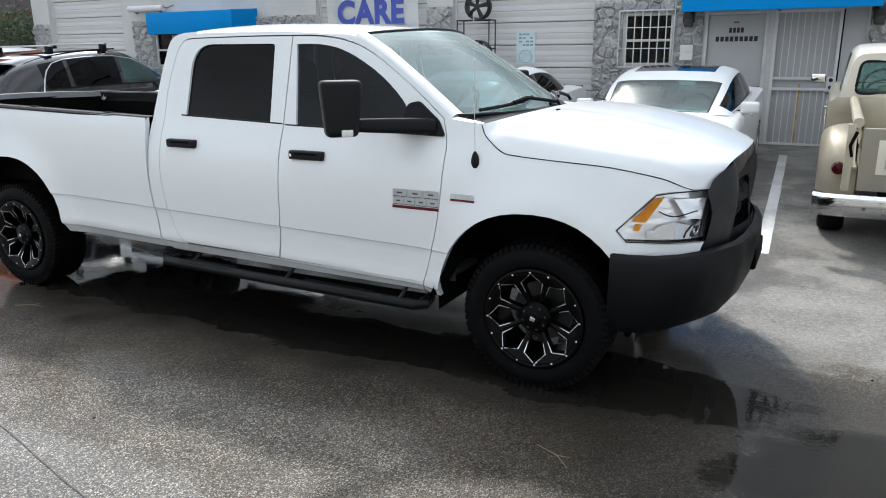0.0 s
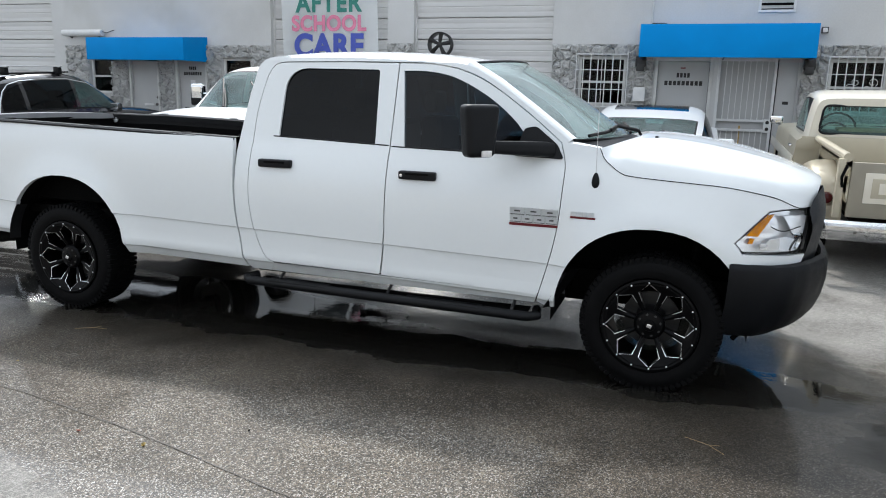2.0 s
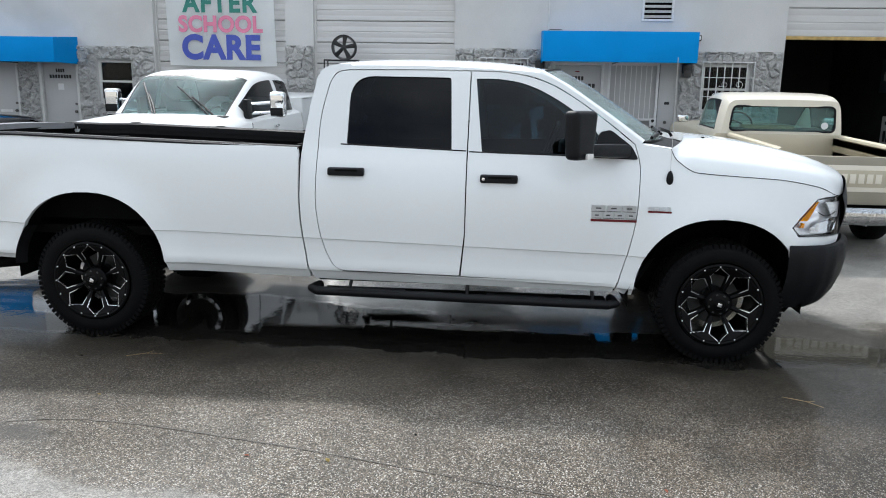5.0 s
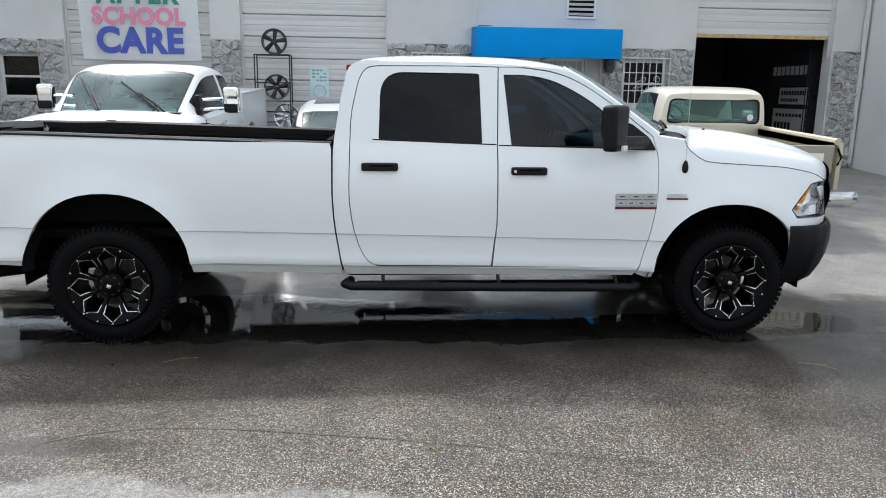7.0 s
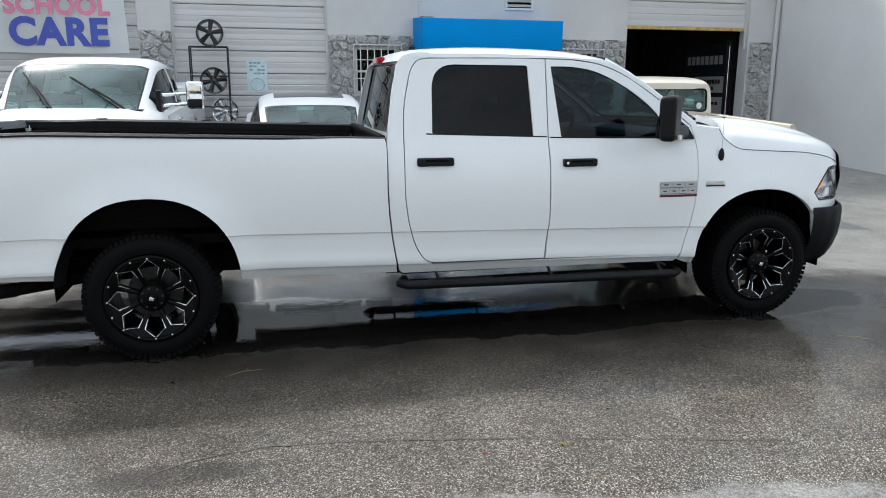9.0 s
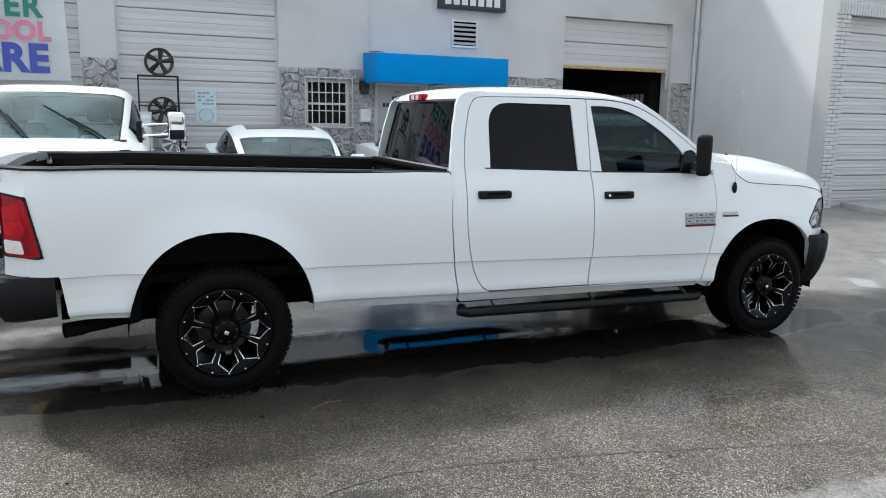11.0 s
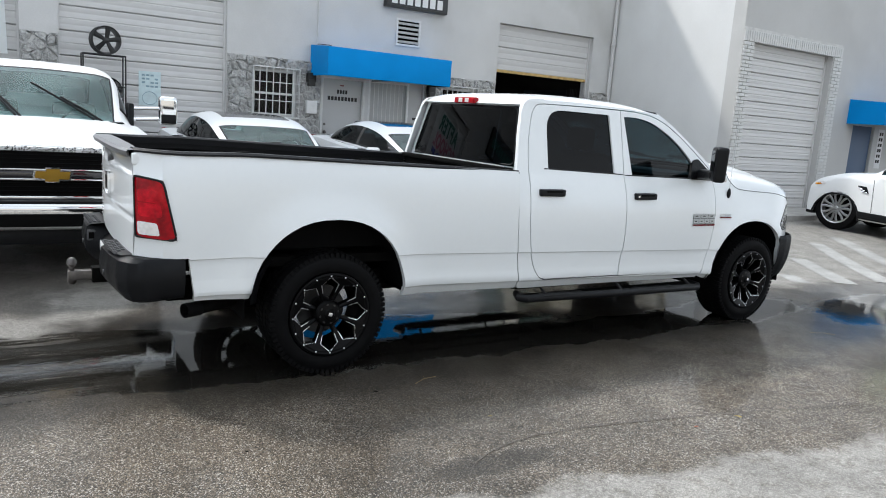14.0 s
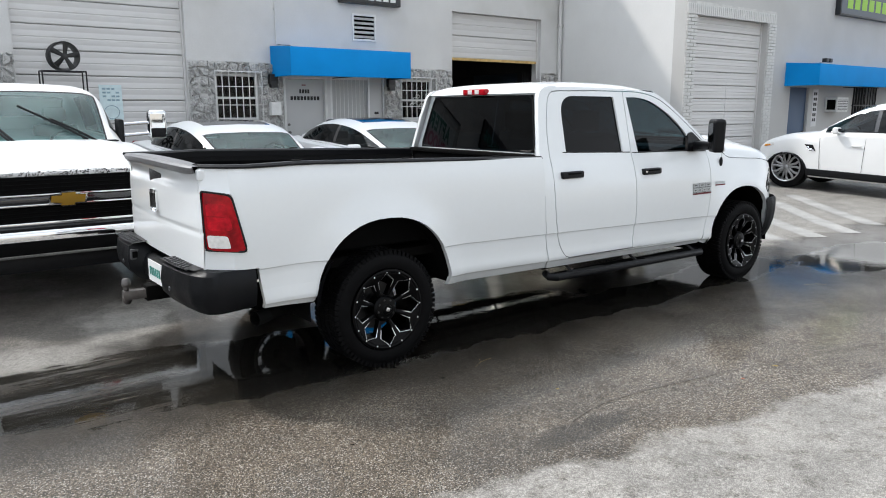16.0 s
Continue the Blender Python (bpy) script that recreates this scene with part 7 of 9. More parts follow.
canopy(silver, [(-1.20, 1.25), (-1.17, 1.50), (-1.10, 1.70), (-0.98, 1.785), (-0.6, 1.835), (-0.15, 1.845), (0.2, 1.820), (0.44, 1.755), (0.80, 1.515), (1.17, 1.235)], [(-1.20, 1.22), (0.0, 1.22), (1.17, 1.225)], [(-1.20, 0.88), (-0.8, 0.93), (0.5, 0.93), (1.17, 0.87)], ["privacy_glass", "front_glass", "privacy_glass"], (0.42, 1.13, 0.60, 1.01), (-0.98, 0.86, 0.06, 0.47), (-1.19, -1.12, 0.62, 1.01), (-0.32,), material="white_paint_b", bow=0.13, tumble=0.80, post_half=0.07, post_material="white_paint_b")
cabin(silver, -0.85, 1.15, 0.80, 0.6, 1.18, (0.0,))
for s in (-1, 1):
    # chrome towing mirror on two arms
    mir = part("side_mirror", B(-0.07, 0.06, -0.10, 0.10, -0.16, 0.16, bevel=0.05, seg=4), "chrome", silver, "chrome towing mirror on two arms", at=pose(0.86 if s > 0 else 0.66, 1.28 if s > 0 else -1.04, 1.43))
    part("lower_glass", B(0.058, 0.066, -0.08, 0.08, -0.14, -0.04, bevel=0.01), "black_plastic", mir)
    for zz in (-0.10, 0.02):
        part("arm", tube(bmesh.new(), [(0, -s * 0.38, zz - 0.02), (0, -s * 0.08, zz)], 0.018, 8), "chrome", mir)
    part("sail", B(-0.09, 0.10, -s * 0.40 - 0.03, -s * 0.40 + 0.03, -0.20, 0.06, bevel=0.02), "black_plastic", mir)
    part("headlight", sheet((2.66, s * 0.62, 0.88), (2.45, s * 0.97, 0.90), (2.40, s * 0.96, 1.13), (2.64, s * 0.62, 1.12), (0.03, 0, 0)), "clear_lens", silver)
    for x in (1.78, -1.92):
        road_wheel(silver, x, s * 0.99, 0.40, 0.25, "alloy", 8, s)
    yb, yt, f = (0.61, -0.07, 0.70) if s > 0 else (-0.15, -0.58, 0.78)
    at_ = lambda k, y: (1.17 - 0.73 * k + 0.13 * (1 - (y / 0.93) ** 2) * 0.75 + 0.025, y, 1.245 + 0.52 * k + 0.02)
    w = part("wiper", tube(bmesh.new(), [at_(0.0, yb), at_(f * 0.35, yb + (yt - yb) * 0.30), at_(f * 0.66, yb + (yt - yb) * 0.62)], 0.013, 6), "black_plastic", silver)
    part("blade", tube(bmesh.new(), [at_(f * 0.12, yb + (yt - yb) * 0.18), at_(f * 0.5, yb + (yt - yb) * 0.52), at_(f, yt)], 0.012, 6), "black_plastic", w)
    part("cowl_grille", B(1.20, 1.33, s * 0.62 - 0.14, s * 0.62 + 0.14, 1.285, 1.300, bevel=0.01), "black_plastic", silver)
    part("door_line", tube(bmesh.new(), [(1.02, s * 1.002, 0.55), (1.02, s * 1.002, 1.0), (1.0, s * 0.985, 1.20)], 0.004, 4), "dark", silver)
    part("door_handle", B(0.0, 0.16, s * 1.0 - 0.02, s * 1.0 + 0.02, 1.08, 1.115, bevel=0.01), "chrome", silver)
gr = part("grille", B(2.58, 2.69, -0.66, 0.66, 0.72, 1.13, bevel=0.03), "dark", silver, "black grille with a chrome bar")
for k in range(11):
    part("grille_slot", B(2.688, 2.698, -0.62, 0.62, 0.745 + k * 0.034, 0.757 + k * 0.034), "liner", gr, smooth=False)
part("grille_bar", B(2.66, 2.73, -0.66, 0.66, 0.895, 0.965, bevel=0.02), "black_paint", gr)
for zz in (0.885, 0.968):
    part("chrome_trim", B(2.68, 2.735, -0.66, 0.66, zz, zz + 0.016, bevel=0.005), "chrome", gr)
part("chrome_trim", B(2.66, 2.715, -0.68, 0.68, 0.715, 0.75, bevel=0.01), "chrome", gr)
bm = bmesh.new()
bm.faces.new([bm.verts.new((2.745, y, z)) for y, z in ((-0.135, -0.018), (-0.125, 0.035), (-0.048, 0.035), (-0.048, 0.055), (0.06, 0.055), (0.055, 0.035), (0.135, 0.035), (0.125, -0.03), (0.048, -0.03), (0.045, -0.05), (-0.06, -0.05), (-0.055, -0.03))])
bmesh.ops.solidify(bm, geom=bm.faces[:], thickness=0.02)
part("emblem", bm, "gold_badge", gr, "gold emblem of plain shape", at=pose(0.006, 0, 0.93))
bm = bmesh.new()
bm.faces.new([bm.verts.new((2.742, y * 1.12, z * 1.22)) for y, z in ((-0.135, -0.03), (-0.125, 0.035), (-0.048, 0.035), (-0.048, 0.055), (0.052, 0.055), (0.052, 0.035), (0.135, 0.035), (0.125, -0.03), (0.048, -0.03), (0.045, -0.05), (-0.05, -0.05), (-0.05, -0.03))])
bmesh.ops.solidify(bm, geom=bm.faces[:], thickness=0.02)
part("emblem_rim", bm, "chrome", gr, at=pose(0, 0, 0.93))
part("hood_lip", B(2.56, 2.70, -0.80, 0.80, 1.125, 1.165, bevel=0.015), "white_paint_b", silver)
bm = bmesh.new()
dots = random.Random(8)
for k in range(420):
    y, z, r = dots.uniform(-0.72, 0.72), dots.uniform(1.125, 1.168), dots.uniform(0.0015, 0.0055)
    box(bm, 2.696, 2.7035, y - r, y + r, z - r * 0.8, z + r * 0.8)
tagged(part("chipped_paint", bm, "gun_grey", silver, "dark stone chips along the hood lip", smooth=False), kind="stuff")
bmp = part("front_bumper", B(2.52, 2.80, -1.0, 1.0, 0.46, 0.70, bevel=0.06, seg=4), "chrome", silver, "chrome front bumper")
part("air_intake", B(2.79, 2.812, -0.74, 0.74, 0.500, 0.610, bevel=0.008), "dark", bmp)
part("bumper_pad", B(2.56, 2.78, -0.70, 0.70, 0.695, 0.715, bevel=0.008), "black_plastic", bmp)
part("air_dam", B(2.45, 2.70, -0.9, 0.9, 0.32, 0.46, bevel=0.04), "black_plastic", silver)

# tan and cream vintage step-side pickup, tail to the lane
old = thing("pickup_truck", "vintage step-side pickup in tan and cream with chrome bumper", "pickup truck", at=put(6.42, 5.85, 90))
# front body and cab
W = lambda x: 0.90 * (1 - 0.05 * max(0, (x - 1.4) / 0.8) ** 2)
belt = lambda x: smooth_in(x, [(-0.55, 1.08), (0.9, 1.09), (2.0, 1.06), (2.25, 0.98)])
hood = lambda x: smooth_in(x, [(-0.55, 1.14), (0.8, 1.17), (1.4, 1.16), (2.0, 1.12), (2.25, 1.02)])
shell_body(old, (-0.52, 2.25), W, belt, hood, 0.42, ((1.55, 0.42),), "gold_paint", "cab_body")
old_roof = [(-0.50, 1.575), (-0.46, 1.605), (-0.36, 1.63), (-0.1, 1.652), (0.2, 1.645), (0.42, 1.60), (0.55, 1.50), (0.70, 1.32), (0.86, 1.12)]
old_belt, old_w = [(-0.50, 1.09), (0.2, 1.09), (0.86, 1.11)], [(-0.50, 0.765), (-0.2, 0.80), (0.4, 0.80), (0.86, 0.76)]
canopy(old, old_roof, old_belt, old_w, ["clear_glass", "clear_glass"], (0.46, 0.82, 0.60, 1.01), (-0.26, 0.52, 0.10, 0.50), None, (), material="cream_paint", bow=0.08, tumble=0.42, nu=90)
ring = [canopy_point(-0.50, -1 + 2 * k / 48, old_roof, old_belt, old_w, -0.50, 0.86, 0.08, 0.42) for k in range(49)]
pane = rounded([(-0.665, 1.170), (0.665, 1.170), (0.635, 1.488), (-0.635, 1.488)], 0.07, 5)
bent = lambda u, v: (-0.505 - 0.05 * (1 - (u / 0.765) ** 2), u, v)
part("back_panel", skin([(p[1], p[2]) for p in ring], bent, 0.0, 0.06, lip=False, hole=pane), "cream_paint", old, "cream back of the cab")
p = part("rear_window", skin(pane, lambda u, v: tuple(Vector(bent(u, v)) + Vector((0.012, 0, 0))), 0.0, 0.1, lip=False), "clear_glass", old, "clear rear window with dark rubber seal")
p.visible_shadow = False
part("belt_band", sheet((-0.535, -0.86, 0.98), (-0.535, 0.86, 0.98), (-0.53, 0.83, 1.13), (-0.53, -0.83, 1.13), (-0.03, 0, 0)), "gold_paint", old)
part("window_seal", tube(bmesh.new(), [Vector(bent(u, v)) for u, v in pane + pane[:1]], 0.014, 6), "black_plastic", old)
part("sticker", lathe(bmesh.new(), [(0.0, 0.0), (0.045, 0.0)], 16, axis="z"), "sign_white", old, "round white sticker").matrix_basis = pose(-0.548, -0.52, 1.25, 0, 90, 0)
cabin(old, -0.45, 0.85, 0.75, 0.5, 1.05, ())
part("bench_seat", B(-0.42, -0.22, -0.72, 0.72, 0.7, 1.20, bevel=0.06), "seat", old)
part("bench_blanket", B(-0.44, -0.20, -0.20, 0.45, 1.19, 1.23, bevel=0.02), "cardboard", old)
part("steering_wheel", tube(bmesh.new(), [(0.10 + 0.05 * math.sin(a), 0.38 + 0.20 * math.cos(a), 1.20 + 0.17 * math.sin(a)) for a in [k * math.tau / 18 for k in range(19)]], 0.013, 6), "black_plastic", old)
# narrow box with rolled rails, and round fenders outside it
bx = -2.42
for s in (-1, 1):
    bm = bmesh.new()
    grid(bm, lambda u, v: (bx + 1.82 * u, s * (0.62 + 0.02 * (1 if 0.3 < v < 0.7 else 0)), 0.60 + 0.50 * v), 2, 6)
    bmesh.ops.solidify(bm, geom=bm.faces[:], thickness=0.03)
    part("box_side", bm, "gold_paint", old)
    part("box_rail", tube(bmesh.new(), [(bx - 0.02, s * 0.66, 1.11), (bx + 1.84, s * 0.66, 1.11)], 0.042, 10), "gold_paint", old)
    part("stake_post", B(bx - 0.03, bx + 0.05, s * 0.70 - 0.03, s * 0.70 + 0.03, 0.55, 1.10, bevel=0.012), "gold_paint", old)
    bm = bmesh.new()

    def fender(u, v):
        a = math.pi * (0.02 + 0.96 * u)
        r = 0.52 - 0.14 * v ** 2.5
        return (-1.55 + (r + 0.12 * (1 - v)) * math.cos(a) * (1.12 if math.cos(a) < 0 else 1.0), s * (0.62 + 0.30 * math.sin(v * math.pi / 2)), 0.42 + (r + 0.05) * math.sin(a) ** 0.85)
    grid(bm, fender, 22, 8)
    bmesh.ops.solidify(bm, geom=bm.faces[:], thickness=-0.012)
    part("rear_fender", bm, "gold_paint", old, "rounded tan fender", angle=60)
    part("tail_lamp", lathe(bmesh.new(), [(0.0, 0.05), (0.045, 0.04), (0.055, 0.0), (0.05, -0.05), (0.0, -0.06)], 18, axis="z"), "dark_red_lens", old, "dark red round lamp on a bracket").matrix_basis = pose(-2.24, s * 0.76, 0.70, 0, -90, 0)
    part("lamp_bracket", tube(bmesh.new(), [(-2.20, s * 0.62, 0.70), (-2.20, s * 0.76, 0.70)], 0.018, 6), "gold_paint", old)
    part("tail_chain", tube(bmesh.new(), [(bx - 0.03, s * 0.66, 1.04), (bx - 0.06, s * 0.70, 0.93), (bx - 0.03, s * 0.68, 0.84)], 0.014, 6), "dark", old, "dark chain")
    part("running_board", B(-1.0, -0.5, s * 0.64, s * 0.88, 0.42, 0.46, bevel=0.01), "gold_paint", old)
    for x in (1.55, -1.55):
        road_wheel(old, x, s * 0.87, 0.36, 0.23, "chrome", 6, s)
    bm = bmesh.new()
    box(bm, -0.03, 0.03, -0.08, 0.08, -0.05, 0.05, bevel=0.025, seg=3)
    part("side_mirror", bm, "chrome", old, at=pose(0.55, s * 1.02, 1.24))
    part("door_handle", B(-0.25, -0.10, s * 0.905 - 0.02, s * 0.905 + 0.02, 0.98, 1.01, bevel=0.008), "chrome", old)
    part("side_trim", B(-0.5, 2.2, s * 0.905 - 0.006, s * 0.905 + 0.006, 0.78, 0.90, bevel=0.003), "cream_paint", old)
part("box_front", B(-0.62, -0.59, -0.64, 0.64, 0.6, 1.14, bevel=0.01), "gold_paint", old)
for k in range(7):
    part("floor_board", B(bx, -0.62, -0.60 + 0.172 * k, -0.60 + 0.172 * k + 0.16, 0.60, 0.625), "gold_paint", old, smooth=False)
tg = part("tailgate", B(bx - 0.03, bx + 0.02, -0.62, 0.62, 0.56, 1.07, bevel=0.012), "tan_panel", old, "tan tailgate with a beige lettered panel")
part("panel", B(bx - 0.038, bx - 0.028, -0.50, 0.50, 0.70, 0.98, bevel=0.004), "cream_paint", tg)
part("panel_field", B(bx - 0.044, bx - 0.036, -0.44, 0.44, 0.75, 0.93, bevel=0.004), "gold_paint", tg)
for k in range(9):
    y = -0.385 + 0.088 * k
    part("stroke", B(bx - 0.049, bx - 0.043, y, y + 0.062, 0.79, 0.89, bevel=0.002), "cream_paint", tg)
bm = bmesh.new()
pr = [(0.02, 0.36), (-0.02, 0.365), (-0.045, 0.40), (-0.05, 0.46), (-0.035, 0.52), (0.0, 0.545), (0.04, 0.54)]
grid(bm, lambda u, v: (bx - 0.14 + pr[round(v * 6)][0] + 0.10 * max(0, abs(2 * u - 1) - 0.8) ** 2 * 12, -0.93 + 1.86 * u, pr[round(v * 6)][1]), 24, 6)
bmesh.ops.solidify(bm, geom=bm.faces[:], thickness=0.01)
cb = part("rear_bumper", bm, "chrome", old, "chrome rear bumper")
for y in (-0.55, 0.55, 0.0):
    part("bolt", lathe(bmesh.new(), [(0.0, -0.008), (0.014, -0.006), (0.016, 0.004)], 10, axis="z"), "steel", cb).matrix_basis = pose(bx - 0.19, y, 0.45, 0, 90, 0)
part("under_frame", B(-2.4, 2.0, -0.4, 0.4, 0.35, 0.56), "underbody", old, smooth=False)


# long-roofed cars: the dark one with roof bars, the white ones
def estate(label, at, material, group, rim, bars_=False, glass_name="privacy_glass", chrome_line=False, tall=1.0, blunt=0.0):
    t = thing("suv", label, "car", group, at)
    nz = 0.32 if blunt else 0.0
    W = lambda x: 0.95 * (1 - 0.08 * max(0, (abs(x) - 1.6) / 0.8) ** 2.2) * (1 - 0.08 * max(0, (abs(x) - 2.2) / 0.2) ** 2)
    belt = lambda x: tall * smooth_in(x, [(-2.40, 1.08), (-1.2, 1.06), (0.9, 1.00), (1.7, 0.94), (2.2 - nz, 0.84 + blunt * 0.8), (2.36 - nz, 0.74 + blunt * 1.3), (2.40 - nz, 0.70 + blunt * 1.3)])
    hood = lambda x: tall * smooth_in(x, [(-2.40, 1.12), (0.8, 1.08), (1.3, 1.08), (1.9 - nz, 1.02 + blunt * 0.45), (2.25 - nz, 0.90 + blunt * 1.05), (2.36 - nz, 0.78 + blunt * 1.6), (2.40 - nz, 0.74 + blunt * 1.4)])
    if blunt:
        belt = lambda x: tall * smooth_in(x, [(-2.40, 1.12), (-1.2, 1.11), (0.9, 1.06), (1.5, 1.00), (1.85, 0.90), (2.02, 0.80), (2.08, 0.74)])
        hood = lambda x: tall * smooth_in(x, [(-2.40, 1.16), (0.8, 1.14), (1.2, 1.12), (1.55, 1.075), (1.85, 0.985), (2.0, 0.90), (2.08, 0.82)])
    shell_body(t, (-2.40, 2.40 - nz), W, belt, hood, 0.27, ((1.48, 0.46 if blunt else 0.42), (-1.45, 0.46 if blunt else 0.42)), material)
    fit = 0.945 if blunt else 1.0
    cx = lambda x: -2.32 + (x + 2.32) * fit
    up = lambda q: [(cx(x), z * tall) for x, z in q]
    clear_front = "front_glass" if blunt else "side_glass"
    roofline = up([(-2.32, 1.10), (-2.10, 1.30), (-1.80, 1.52), (-1.4, 1.655), (-0.9, 1.715), (-0.4, 1.735), (0.0, 1.715), (0.35, 1.62), (0.75, 1.36 + 0.2 * blunt), (1.16, 1.055 + 0.4 * blunt)])
    beltline, wide = up([(-2.32, 1.085 + 0.3 * blunt), (0.0, 1.045 + 0.4 * blunt), (1.16, 1.045 + 0.4 * blunt)]), [(cx(x), y) for x, y in ((-2.32, 0.80), (-1.2, 0.885), (0.4, 0.89), (1.16, 0.82))]
    side_bay = (cx(-1.80 if not chrome_line else -1.42), cx(0.95), 0.08, 0.47)
    canopy(t, roofline, beltline, wide, ["privacy_glass", glass_name, clear_front, "privacy_glass"], (cx(0.16), cx(1.12), 0.60, 1.01), side_bay, (cx(-2.22), cx(-1.72), 0.60, 1.01), (cx(-0.98), cx(-0.02)), material=material)
    on = lambda x, tt, s: Vector(canopy_point(x, s * (1 - tt), roofline, beltline, wide, -2.32, cx(1.16), 0.12)) + Vector((0, s * 0.004, 0.002))
    cabin(t, -1.9, cx(1.1), 0.75, 0.45, 1.0 * tall, (0.1, -0.85))
    inner_trim(t, -2.05, cx(1.0), 0.76, hood)
    for s in (-1, 1):
        door_mirror(t, cx(0.70), s * 0.85, (1.05 + 0.45 * blunt) * tall, s, material)
        part("headlight", sheet((2.36 - nz, s * 0.52, 0.76 * tall), (2.08 - nz, s * 0.86, 0.80 * tall), (1.98 - nz, s * 0.85, 0.93 * tall), (2.28 - nz, s * 0.52, 0.87 * tall), (0.03, 0, 0.01)), "clear_lens", t)
        if blunt:
            part("door_line", tube(bmesh.new(), [(0.80, s * 0.952, 0.45), (0.83, s * 0.953, 0.80), (0.86, s * 0.93, 1.08)], 0.004, 4), "dark", t)
            for k in range(3):
                part("vent_bar", tube(bmesh.new(), [(0.93 + 0.05 * k, s * 0.962, 0.81 + 0.03 * k), (1.05 + 0.02 * k, s * 0.962, 0.82 + 0.03 * k)], 0.006, 5), "chrome", t)
            part("arch_trim", tube(bmesh.new(), [(1.48 + 0.462 * math.cos(math.pi * k / 16), s * 0.945, 0.25 + 0.462 * math.sin(math.pi * k / 16)) for k in range(17)], 0.016, 6), "black_plastic", t)
            part("side_lamp", sheet((2.02, s * 0.895, 0.77 * tall), (1.76, s * 0.950, 0.82 * tall), (1.78, s * 0.935, 0.88 * tall), (2.00, s * 0.885, 0.84 * tall), (0, s * 0.02, 0)), "clear_lens", t, "slim headlamp wrapping round the wing")
            part("side_marker", sheet((2.00, s * 0.905, 0.785 * tall), (1.84, s * 0.945, 0.815 * tall), (1.84, s * 0.938, 0.84 * tall), (2.00, s * 0.90, 0.82 * tall), (0, s * 0.025, 0)), "amber_lens", t)
        part("turn_signal", sheet((2.16 - nz, s * 0.80, 0.80 * tall), (2.02 - nz, s * 0.875, 0.82 * tall), (1.96 - nz, s * 0.87, 0.86 * tall), (2.10 - nz, s * 0.80, 0.84 * tall), (0.03 - nz, s * 0.01, 0)), "amber_lens", t)
        part("tail_lamp", sheet((-2.40, s * 0.55, 0.90 * tall), (-2.22, s * 0.90, 0.92 * tall), (-2.18, s * 0.88, 1.06 * tall), (-2.38, s * 0.55, 1.04 * tall), (-0.03, s * 0.02, 0)), "red_lens", t)
        part("sill_trim", B(-1.0, 1.05, s * 0.955 - 0.02, s * 0.955 + 0.015, 0.30, 0.44, bevel=0.02), "black_plastic", t)
        part("side_vent", sheet((0.90, s * 0.957, 0.80), (1.02, s * 0.957, 0.80), (1.14, s * 0.950, 0.92), (0.97, s * 0.950, 0.92)), "black_plastic", t)
        for x in (0.0, -0.95):
            part("door_line", tube(bmesh.new(), [(x, s * 0.952, 0.45), (x, s * 0.952, 0.80), (x, s * 0.928, 1.05 * tall)], 0.004, 4), "dark", t)
            part("door_handle", B(x + 0.06, x + 0.24, s * 0.952 - 0.015, s * 0.952 + 0.02, 0.90 * tall, 0.925 * tall, bevel=0.008), material, t)
        for x in (1.48, -1.45):
            road_wheel(t, x, s * 0.935, 0.43 if blunt else 0.40, 0.27 if blunt else 0.24, rim, 7 if blunt else 10, s)
        if chrome_line:
            part("window_chrome", tube(bmesh.new(), [on(x, tt, s) for x, tt in ((-1.50, 0.03), (-1.47, 0.12), (-1.42, 0.24), (-1.34, 0.36), (-1.22, 0.45), (-1.0, 0.49), (-0.6, 0.495), (-0.1, 0.495), (0.3, 0.495), (0.7, 0.50))], 0.011, 6), "chrome", t, "chrome window line")
        if bars_:
            part("roof_rail", tube(bmesh.new(), [(0.1, s * 0.60, 1.70 * tall), (-1.6, s * 0.60, 1.68 * tall)], 0.014, 6), "black_plastic", t)
    if blunt:
        part("lower_bumper", B(1.915, 2.105, -0.905, 0.905, 0.235, 0.44, bevel=0.05, seg=3), "black_plastic", t, "black lower bumper")
    if bars_:
        for x in (-0.15, -1.15):
            rb_ = part("roof_bar", B(x - 0.035, x + 0.035, -0.72, 0.72, 1.775 * tall, 1.800 * tall, bevel=0.010), "alloy", t, "silver roof bar")
            for s in (-1, 1):
                part("bar_foot", B(x - 0.045, x + 0.045, s * 0.64 - 0.05, s * 0.64 + 0.05, 1.66 * tall, 1.79 * tall, bevel=0.02), "black_plastic", rb_)
        part("spoiler", sheet((-1.72, -0.60, 1.62 * tall), (-1.72, 0.60, 1.62 * tall), (-1.98, 0.58, 1.58 * tall), (-1.98, -0.58, 1.58 * tall)), "black_paint", t)
    return t


estate("black crossover with silver roof bars, parked nose to the shops", put(-6.15, 5.6, 90), "black_paint", "", "alloy", True, chrome_line=True)
estate("white luxury suv with silver wheels, parked nose to the wall", put(13.3, 2.45, 92), "white_paint_b", "white suvs", "alloy", tall=1.04, blunt=0.155)
estate("white suv parked beside a tree", put(-10.6, 7.2, 90), "white_paint_b", "white suvs", "alloy", glass_name="clear_glass")

